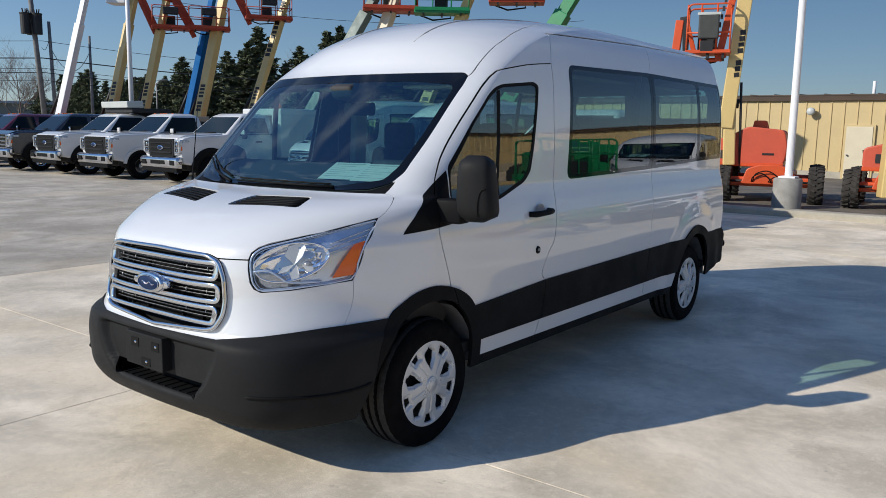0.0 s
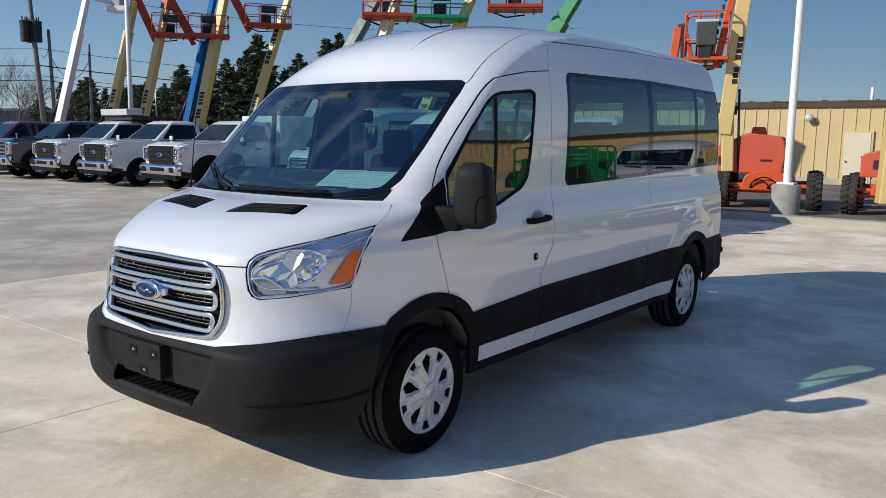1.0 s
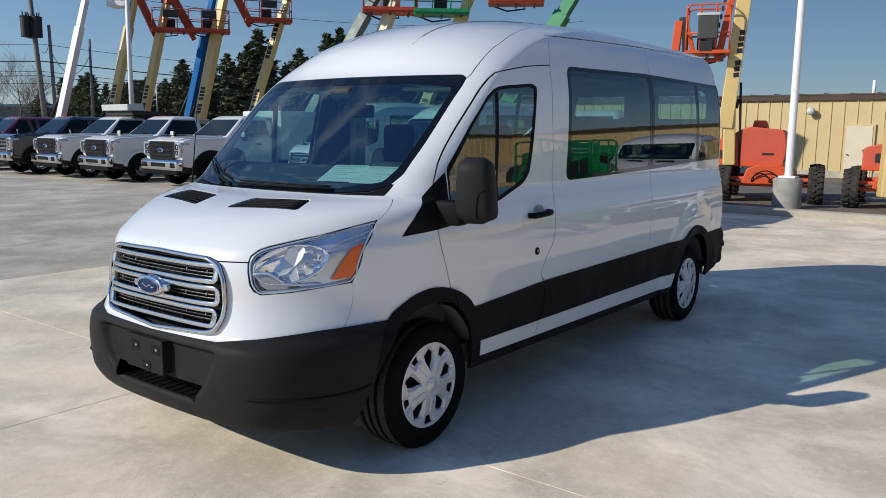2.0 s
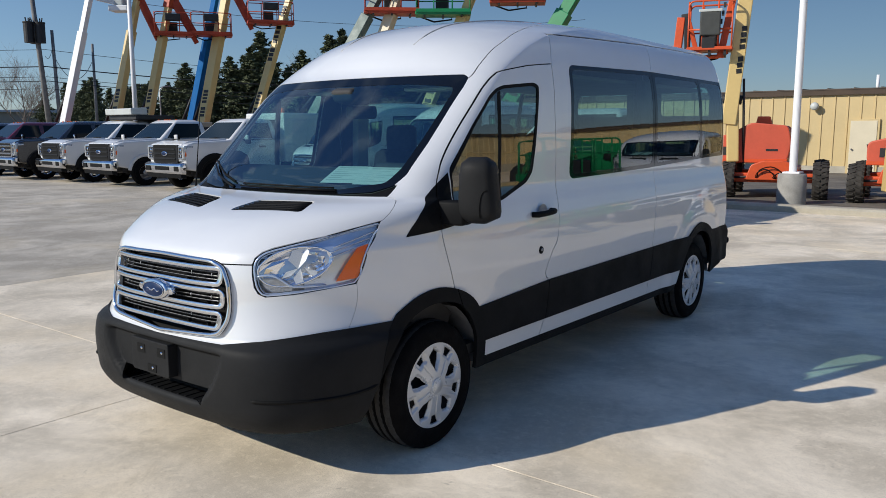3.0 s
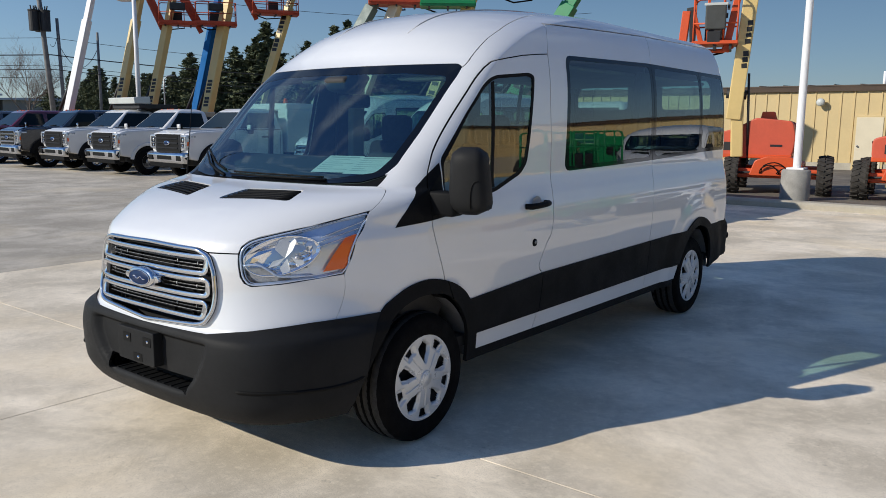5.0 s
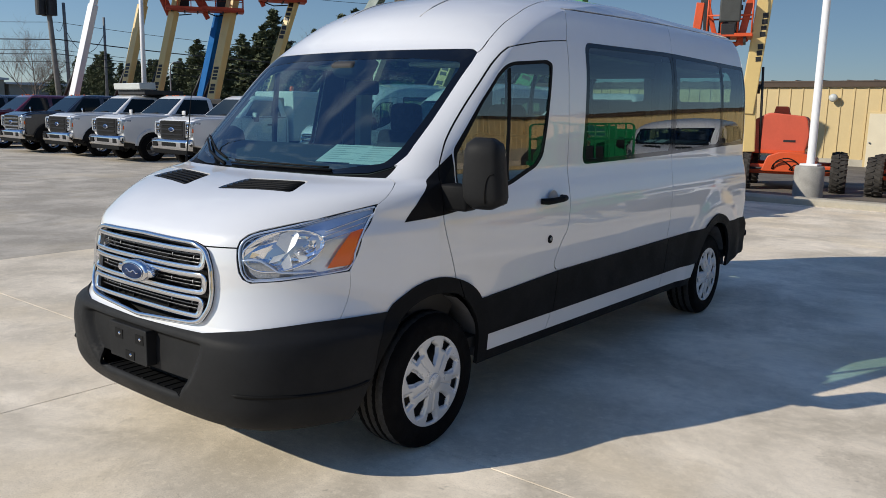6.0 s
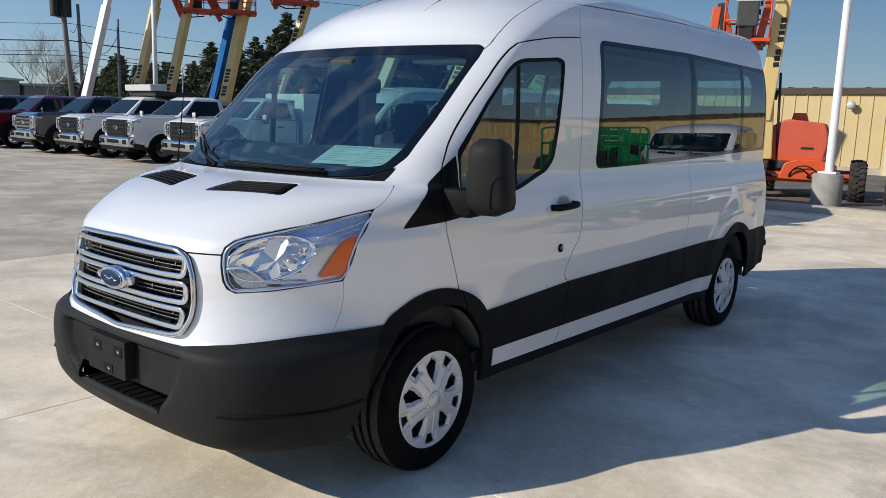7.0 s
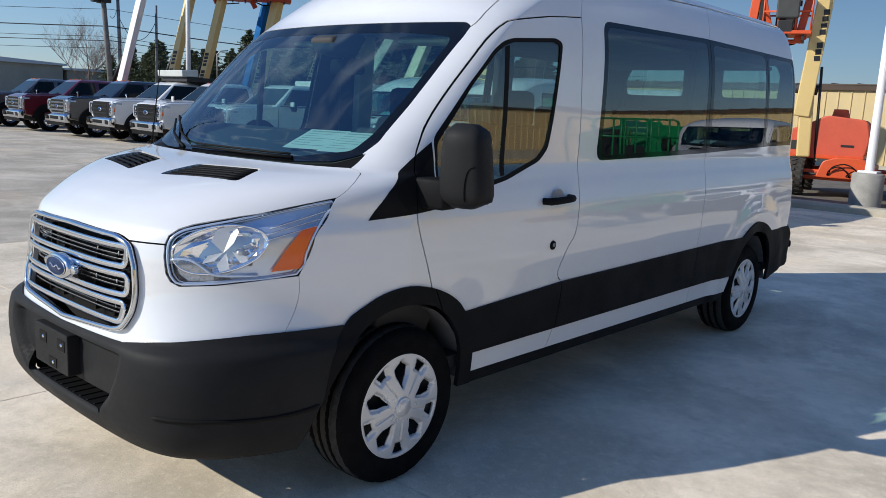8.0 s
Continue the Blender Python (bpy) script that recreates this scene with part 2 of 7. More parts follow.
RUST = mat("dark_orange_machine_paint", (0.42, 0.05, 0.014), 0.5, var=0.3, scale=3)
TAN = mat("tan_boom_paint", (0.66, 0.49, 0.20), 0.42, var=0.1, scale=1.5)
GREEN = mat("green_machine_paint", (0.012, 0.22, 0.075), 0.4, var=0.2, scale=2)
BLUE = mat("blue_machine_paint", (0.008, 0.12, 0.36), 0.65, spec=0.15, var=0.15, scale=2)
PALE = mat("pale_grey_machine_paint", (0.50, 0.52, 0.50), 0.45, var=0.12, scale=2)
BLACKLETTER = mat("black_decal", (0.012, 0.012, 0.014), 0.5)
STEEL = mat("dull_steel", (0.32, 0.32, 0.32), 0.45, metal=0.8, var=0.3, scale=5)
DARKMETAL = mat("dark_metal", (0.03, 0.03, 0.032), 0.55, metal=0.3, var=0.3, scale=6)
POLEPAINT = mat("white_pole_paint", (0.76, 0.76, 0.77), 0.45, var=0.06, scale=3)
WOODPOLE = mat("weathered_pole_wood", (0.20, 0.195, 0.19), 0.9, var=0.4, scale=4, bump=0.5, bscale=30)
BARK = mat("grey_bark", (0.14, 0.115, 0.095), 0.95, var=0.4, scale=9, bump=0.5, bscale=30)
NEEDLES = mat("dark_conifer_needles", (0.12, 0.135, 0.065), 0.85, var=0.5, scale=0.5, tint=(0.040, 0.052, 0.026))
TWIGS = mat("bare_twigs", (0.20, 0.165, 0.14), 0.95, var=0.3, scale=2)
WIRE = mat("cable_sheath", (0.02, 0.02, 0.022), 0.7)
PAINT_WHITE = mat("white_truck_paint", (0.66, 0.66, 0.655), 0.3, coat=0.8, var=0.04, scale=2)
PAINT_BLACK = mat("dark_truck_paint", (0.012, 0.014, 0.02), 0.2, coat=1.0, var=0.1, scale=2)
PAINT_RED = mat("maroon_truck_paint", (0.11, 0.008, 0.016), 0.22, coat=1.0, var=0.1, scale=2)
PAINT_GREY = mat("grey_truck_paint", (0.10, 0.11, 0.12), 0.25, metal=0.4, coat=1.0, var=0.1, scale=2)


# ---- building helpers ----
def part(name, bm, material, parent=None, label="", smooth=False):
    me = bpy.data.meshes.new(name)
    bm.normal_update()
    bm.to_mesh(me)
    bm.free()
    if smooth:
        me.polygons.foreach_set("use_smooth", [True] * len(me.polygons))
    for m in material if isinstance(material, (list, tuple)) else [material]:
        me.materials.append(m)
    ob = new(name, me)
    if parent is not None:
        ob.parent = parent
    if label:
        ob["label"] = label
    return ob


def thing(name, m, label, category, group=""):
    ob = new(name)
    ob.empty_display_size = 0.2
    ob.matrix_world = m
    return tagged(ob, label, category, group)


def box(bm, lo, hi, bevel=0.0, m=None, seg=2):
    r = bmesh.ops.create_cube(bm, size=1.0)
    lo, hi = Vector(lo), Vector(hi)
    vs = r["verts"]
    for v in vs:
        v.co = Vector([lo[i] + (v.co[i] + 0.5) * (hi[i] - lo[i]) for i in range(3)])
    if bevel:
        es = list({e for v in vs for e in v.link_edges})
        out = bmesh.ops.bevel(bm, geom=es, offset=bevel, segments=seg, affect="EDGES", profile=0.5)
        vs = list({v for f in out["faces"] for v in f.verts} | {v for v in vs if v.is_valid})
    if m is not None:
        bmesh.ops.transform(bm, matrix=m, verts=vs)
    return vs


def prism(bm, pts, axis, lo, hi, bevel=0.0, seg=2):
    """A polygon in the plane across axis, pushed from lo to hi."""
    def put(a, b, c):
        return {0: (c, a, b), 1: (a, c, b), 2: (a, b, c)}[axis]
    v0 = [bm.verts.new(put(a, b, lo)) for a, b in pts]
    v1 = [bm.verts.new(put(a, b, hi)) for a, b in pts]
    k = len(pts)
    fs = [bm.faces.new(v0), bm.faces.new(v1[::-1])]
    for i in range(k):
        fs.append(bm.faces.new((v0[i], v1[i], v1[(i + 1) % k], v0[(i + 1) % k])))
    bmesh.ops.recalc_face_normals(bm, faces=fs)
    if bevel:
        es = list({e for f in fs for e in f.edges})
        bmesh.ops.bevel(bm, geom=es, offset=bevel, segments=seg, affect="EDGES", profile=0.5)


def tube(bm, pts, rad, n=8, cap=True):
    """A round bar along pts; rad is one radius or one for each point."""
    pts = [Vector(p) for p in pts]
    rads = rad if isinstance(rad, (list, tuple)) else [rad] * len(pts)
    rings, side = [], None
    for i, p in enumerate(pts):
        d = (pts[min(i + 1, len(pts) - 1)] - pts[max(i - 1, 0)]).normalized()
        if side is None:
            side = d.cross(Vector((0, 0, 1)) if abs(d.z) < 0.9 else Vector((1, 0, 0))).normalized()
        side = (side - d * side.dot(d)).normalized()
        up = d.cross(side)
        rings.append([bm.verts.new(p + rads[i] * (math.cos(a) * side + math.sin(a) * up))
                      for a in (2 * math.pi * k / n for k in range(n))])
    for a, b in zip(rings, rings[1:]):
        for k in range(n):
            bm.faces.new((a[k], a[(k + 1) % n], b[(k + 1) % n], b[k]))
    if cap:
        bm.faces.new(rings[0][::-1])
        bm.faces.new(rings[-1])


def beam(bm, a, b, w, h, w2=None, h2=None, up=(0, 0, 1), bevel=0.0):
    """A square box section from a to b."""
    a, b = Vector(a), Vector(b)
    d = (b - a).normalized()
    s = d.cross(Vector(up)).normalized()
    u = s.cross(d)
    w2, h2 = w2 or w, h2 or h
    va = [bm.verts.new(a + s * i * w / 2 + u * j * h / 2) for i, j in ((-1, -1), (1, -1), (1, 1), (-1, 1))]
    vb = [bm.verts.new(b + s * i * w2 / 2 + u * j * h2 / 2) for i, j in ((-1, -1), (1, -1), (1, 1), (-1, 1))]
    fs = [bm.faces.new(va[::-1]), bm.faces.new(vb)]
    for i in range(4):
        fs.append(bm.faces.new((va[i], va[(i + 1) % 4], vb[(i + 1) % 4], vb[i])))
    if bevel:
        es = list({e for f in fs for e in f.edges})
        bmesh.ops.bevel(bm, geom=es, offset=bevel, segments=2, affect="EDGES", profile=0.5)


def lathe(bm, prof, n=48, axis=0, centre=(0, 0, 0)):
    """Turns a profile of (along the axis, radius) about the axis."""
    def put(a, r, t):
        c, s = r * math.cos(t), r * math.sin(t)
        return Vector(centre) + Vector({0: (a, c, s), 1: (c, a, s), 2: (c, s, a)}[axis])
    rings = [[bm.verts.new(put(a, r, 2 * math.pi * k / n)) for k in range(n)] for a, r in prof]
    for p, q in zip(rings, rings[1:]):
        for k in range(n):
            bm.faces.new((p[k], p[(k + 1) % n], q[(k + 1) % n], q[k]))
    return rings


def smoothed(xs, ys):
    """A monotone-ish smooth curve through the points."""
    xs, ys = np.array(xs, float), np.array(ys, float)
    d = np.diff(ys) / np.diff(xs)
    m = np.zeros(len(xs))
    m[0], m[-1] = d[0], d[-1]
    for i in range(1, len(xs) - 1):
        if d[i - 1] * d[i] > 0:
            h0, h1 = xs[i] - xs[i - 1], xs[i + 1] - xs[i]
            w0, w1 = 2 * h1 + h0, h1 + 2 * h0
            m[i] = (w0 + w1) / (w0 / d[i - 1] + w1 / d[i])

    def f(x):
        x = min(max(x, xs[0]), xs[-1])
        i = min(max(int(np.searchsorted(xs, x)) - 1, 0), len(xs) - 2)
        h = xs[i + 1] - xs[i]
        t = (x - xs[i]) / h
        return float((2 * t ** 3 - 3 * t ** 2 + 1) * ys[i] + (t ** 3 - 2 * t ** 2 + t) * h * m[i]
                     + (-2 * t ** 3 + 3 * t ** 2) * ys[i + 1] + (t ** 3 - t ** 2) * h * m[i + 1])
    return f


def rounded(poly, r, seg=4):
    """A polygon with its corners rounded off."""
    out, k = [], len(poly)
    for i in range(k):
        p, a, b = (Vector(poly[j % k]).to_2d() for j in (i, i - 1, i + 1))
        da, db = a - p, b - p
        q = min(r, 0.45 * da.length, 0.45 * db.length)
        s, e = p + da.normalized() * q, p + db.normalized() * q
        for j in range(seg + 1):
            t = j / seg
            out.append(tuple((1 - t) ** 2 * s + 2 * t * (1 - t) * p + t * t * e))
    return out

# ---- the passenger van: nose at y = 0, tail at +y, its left flank at +x ----
Z_AT = [0.24, 0.30, 0.40, 0.55, 0.66, 0.72, 0.93, 1.07, 1.11, 1.16, 1.23, 1.288, 1.32, 1.345, 1.37, 1.50, 1.70, 1.90, 2.00, 2.04,
        2.12, 2.20, 2.28, 2.36, 2.43, 2.48, 2.51, 2.525]
y_front = smoothed(Z_AT, [0.14, 0.06, 0.01, 0.00, 0.01, 0.05, 0.055, 0.075, 0.095, 0.15, 0.26, 0.405, 0.54, 0.69, 0.765, 0.905, 1.115, 1.325,
                          1.435, 1.48, 1.545, 1.625, 1.76, 1.98, 2.35, 2.80, 3.30, 3.90])
y_bow = smoothed(Z_AT, [0.06, 0.06, 0.06, 0.06, 0.06, 0.05, 0.05, 0.05, 0.04, 0.04, 0.05, 0.08, 0.10, 0.11, 0.12, 0.13, 0.13, 0.13,
                        0.14, 0.15, 0.19, 0.24, 0.28, 0.30, 0.32, 0.30, 0.25, 0.10])
y_corner = smoothed(Z_AT, [0.55, 0.62, 0.66, 0.70, 0.72, 0.78, 0.86, 0.84, 0.82, 0.78, 0.60, 0.42, 0.32, 0.24, 0.18, 0.14, 0.10, 0.06,
                           0.06, 0.07, 0.12, 0.18, 0.26, 0.45, 0.60, 0.50, 0.40, 0.20])
n_corner = smoothed(Z_AT, [6, 7, 7.5, 7.5, 7, 5.5, 4.0, 4.0, 4.0, 4.0, 4.0, 4.5, 5, 6, 8, 10, 10, 10, 10, 10, 8, 7, 6, 5, 4, 3, 3, 2])
half_width = smoothed([0.24, 0.40, 0.55, 0.80, 0.96, 1.12, 1.24, 1.31, 1.38, 1.56, 1.72, 1.90, 2.06, 2.18, 2.28, 2.36, 2.42, 2.465, 2.50, 2.525],
                      [0.965, 0.99, 1.003, 1.02, 1.03, 1.024, 1.002, 0.983, 0.9705, 0.9688, 0.9627, 0.9495, 0.9222, 0.888, 0.850, 0.80, 0.71, 0.57, 0.36, 0.0])
y_rear = smoothed([0.24, 0.45, 0.72, 0.80, 1.4, 2.1, 2.35, 2.45, 2.525], [5.88, 5.95, 5.95, 5.88, 5.86, 5.82, 5.80, 5.74, 5.4])
y_rear_corner = smoothed([0.24, 0.72, 0.80, 2.1, 2.36, 2.525], [0.36, 0.38, 0.42, 0.36, 0.34, 0.1])
EASE = 0.10


def ramp(t):
    t = min(max(t, 0.0), 1.0)
    return t * t * (3 - 2 * t)


horn = smoothed([0.36, 0.366, 0.483, 0.603, 0.698, 0.70], [0.33, 0.33, 0.435, 0.497, 0.507, 0.507])


def nose_at(z, g, s):
    """How far back the front skin lies at height z; g: share of the half-breadth; s: the same, eased."""
    y = y_front(z) + y_bow(z) * g * g + y_corner(z) * g ** n_corner(z) + EASE * s ** 6
    if 0.36 < z < 0.70:
        y += 0.046 * ramp((horn(z) + 0.012 - g * half_width(z)) / 0.07) * ramp((0.662 - z) / 0.022) * ramp((z - 0.372) / 0.03)
    return y


def nose(z, x):
    g = min(abs(x) / max(half_width(z), 1e-4), 1.0)
    return nose_at(z, g, 1 - math.sqrt(max(0.0, 1 - g)))


def tail_at(z, g, s):
    return y_rear(z) - y_rear_corner(z) * (0.8 * g ** 6 + 0.2 * s ** 4)


def flare(y, z):
    """How far the rear quarter swells out round its wheel arch."""
    return 0.020 * ramp((0.74 - math.hypot(y - 4.773, z - 0.36)) / 0.16)


def skin_normal(c):
    """The skin's outward direction at a point near it, for the +x half."""
    z, x = min(max(c.z, 0.243), 2.518), abs(c.x)
    w = half_width(z)
    e = 0.003
    x = min(x, w)
    if c.y < nose_at(z, 1, 1) - 0.004 and x < w * 0.9999:
        q = min(x, w - 2 * e)
        dx = (nose(z, q + e) - nose(z, max(q - e, 0))) / (q + e - max(q - e, 0))
        if w - x < 2 * e:
            return Vector((1, 0, -(half_width(z + e) - half_width(z - e)) / (2 * e))).normalized()
        dz = (nose(z + e, x) - nose(z - e, x)) / (2 * e)
        n = Vector((dx, -1, dz))
    elif c.y > tail_at(z, 1, 1) + 0.004 and x < w * 0.9999:
        def tail(zz, xx):
            g = min(xx / half_width(zz), 1)
            return tail_at(zz, g, 1 - math.sqrt(max(0, 1 - g)))
        q = min(x, w - 2 * e)
        n = Vector((-(tail(z, q + e) - tail(z, q - e)) / (2 * e), 1, -(tail(z + e, min(x, half_width(z + e))) - tail(z - e, x)) / (2 * e)))
    else:
        n = Vector((1, -(flare(c.y + e, z) - flare(c.y - e, z)) / (2 * e),
                    -(half_width(z + e) + flare(c.y, z + e) - half_width(z - e) - flare(c.y, z - e)) / (2 * e)))
    if abs(c.x) < 1e-4:
        n.x = 0
    return n.normalized()


def van_skin():
    zs, z = [0.285], 0.285
    while z < 2.5245:
        dz = 0.018 if z < 0.70 else 0.035
        for _ in range(4):
            dy = y_front(z + dz) - y_front(z)
            dx = half_width(z) - half_width(z + dz)
            step = math.sqrt(dz * dz + dy * dy + 0.6 * dx * dx)
            dz *= min(1.0, 0.038 / step)
        z = min(z + dz, 2.525)
        zs.append(z)
    bm = bmesh.new()
    rows = []
    for z in zs:
        w, row = half_width(z), []
        yb = y_rear(z) - y_rear_corner(z)
        for k in range(97):
            s = k / 96
            g = 1 - (1 - s) ** 2
            row.append((w * g, nose_at(z, g, s)))
        y0 = row[-1][1]
        for k in range(1, 100):
            y = y0 + (yb - y0) * k / 100
            row.append((w + flare(y, z), y))
        for k in range(17):
            s = 1 - k / 16
            g = 1 - (1 - s) ** 2
            row.append((w * g, tail_at(z, g, s)))
        rows.append([bm.verts.new((x, y, z)) for x, y in row])
    for a, b in zip(rows, rows[1:]):
        for k in range(len(a) - 1):
            bm.faces.new((a[k], a[k + 1], b[k + 1], b[k]))
    bmesh.ops.remove_doubles(bm, verts=rows[-1], dist=1e-5)
    return bm


PROJ = {"yz": (1, 2), "xz": (0, 2), "xy": (0, 1)}


def cut(bm, poly, proj, tag, where=None, only=0):
    """Cuts a convex outline into the skin, seen square on, and gives the faces inside a tag."""
    i, j = PROJ[proj]
    area = sum(p[0] * q[1] - q[0] * p[1] for p, q in zip(poly, poly[1:] + poly[:1]))
    if area < 0:
        poly = poly[::-1]
    lo = [min(p[k] for p in poly) for k in (0, 1)]
    hi = [max(p[k] for p in poly) for k in (0, 1)]
    faces = []
    for f in bm.faces:
        if f.material_index != only:
            continue
        a = [v.co[i] for v in f.verts]
        b = [v.co[j] for v in f.verts]
        if max(a) < lo[0] or min(a) > hi[0] or max(b) < lo[1] or min(b) > hi[1]:
            continue
        if where is None or where(f.calc_center_median()):
            faces.append(f)
    for p, q in zip(poly, poly[1:] + poly[:1]):
        if (p[0] - q[0]) ** 2 + (p[1] - q[1]) ** 2 < 1e-10 or not faces:
            continue
        co, no = Vector((0, 0, 0)), Vector((0, 0, 0))
        co[i], co[j] = p
        no[i], no[j] = q[1] - p[1], p[0] - q[0]
        no.normalize()
        geom = list({*faces, *(e for f in faces for e in f.edges), *(v for f in faces for v in f.verts)})
        out = bmesh.ops.bisect_plane(bm, geom=geom, dist=1e-6, plane_co=co, plane_no=no)
        faces = [f for f in out["geom"] if isinstance(f, bmesh.types.BMFace)
                 and f.material_index == only and (f.calc_center_median() - co).dot(no) < 0]
    for f in faces:
        f.material_index = tag


def seam(bm, pts, proj, tag, where=None, w=0.006, only=0):
    for p, q in zip(pts, pts[1:]):
        p, q = Vector(p), Vector(q)
        d = (q - p).normalized()
        n = Vector((-d.y, d.x)) * w / 2
        p, q = p - d * w * 0.9, q + d * w * 0.9
        cut(bm, [tuple(p + n), tuple(q + n), tuple(q - n), tuple(p - n)], proj, tag, where, only)


def skin_part(name, faces, mats, parent, label="", mirror=1, push=0.0, t=0.0):
    """A mesh of its own from some faces of the skin, with thickness t: mirror 1 as it lies, -1 on the other flank, 0 both joined."""
    vs, ns, fs, ms = [], [], [], []
    axis = {}
    for sgn in ((1, -1) if mirror == 0 else (mirror,)):
        outer, inner, edges, normal = {}, {}, {}, {}
        for f in faces:
            for v in f.verts:
                if v in outer:
                    continue
                n = normal[v] = skin_normal(v.co)
                if v in axis:
                    outer[v], inner[v] = axis[v]
                    continue
                c = v.co + n * push
                outer[v] = len(vs)
                vs.append((c.x * sgn, c.y, c.z))
                if t:
                    q = c - n * t
                    inner[v] = len(vs)
                    vs.append((q.x * sgn, q.y, q.z))
                if mirror == 0 and abs(v.co.x) < 1e-4:
                    axis[v] = (outer[v], inner.get(v, 0))
            turn = list(f.verts) if sgn > 0 else list(f.verts)[::-1]
            fs.append([outer[v] for v in turn]), ms.append(0)
            ns += [(normal[v].x * sgn, normal[v].y, normal[v].z) for v in turn]
            if t:
                fs.append([inner[v] for v in turn[::-1]]), ms.append(len(mats) - 1)
                ns += [(-normal[v].x * sgn, -normal[v].y, -normal[v].z) for v in turn[::-1]]
                for i, v in enumerate(f.verts):
                    w = f.verts[(i + 1) % len(f.verts)]
                    key = frozenset((v, w))
                    edges[key] = None if key in edges else (v, w)
        for pair in edges.values():
            if pair is None:
                continue
            v, w = pair
            if mirror == 0 and abs(v.co.x) < 1e-4 and abs(w.co.x) < 1e-4:
                continue
            loop = [outer[v], inner[v], inner[w], outer[w]]
            p = [Vector(vs[i]) for i in loop]
            n = (p[3] - p[0]).cross(p[1] - p[0]) * -sgn
            n = n.normalized() if n.length > 0 else Vector((0, 0, 1))
            fs.append(loop if sgn > 0 else loop[::-1]), ms.append(0)
            ns += [tuple(n)] * 4
    me = bpy.data.meshes.new(name)
    me.from_pydata(vs, [], fs)
    for m in mats:
        me.materials.append(m)
    me.polygons.foreach_set("material_index", ms)
    me.polygons.foreach_set("use_smooth", [True] * len(fs))
    me.update()
    me.normals_split_custom_set(ns)
    ob = new(name, me)
    if parent is not None:
        ob.parent = parent
    if label:
        ob["label"] = label
    return ob


def curve(pts, n=4):
    """A smooth line through the points."""
    P = [Vector(p) for p in pts]
    P = [P[0] * 2 - P[1]] + P + [P[-1] * 2 - P[-2]]
    out = []
    for a, p, q, c in zip(P, P[1:], P[2:], P[3:]):
        for k in range(n):
            t = k / n
            out.append(tuple(0.5 * (2 * p + (q - a) * t + (2 * a - 5 * p + 4 * q - c) * t * t + (3 * p - a - 3 * q + c) * t ** 3)))
    return out + [tuple(P[-2])]


def islands(bm, tag):
    left = {f for f in bm.faces if f.material_index == tag}
    found = []
    while left:
        todo, group = [left.pop()], []
        while todo:
            f = todo.pop()
            group.append(f)
            for e in f.edges:
                for g in e.link_faces:
                    if g in left:
                        left.discard(g)
                        todo.append(g)
        found.append(group)
    return found


def thick(ob, t, inner=False):
    m = ob.modifiers.new("thickness", "SOLIDIFY")
    m.thickness, m.offset = t, -1.0
    if inner:
        m.material_offset = 1
    return ob


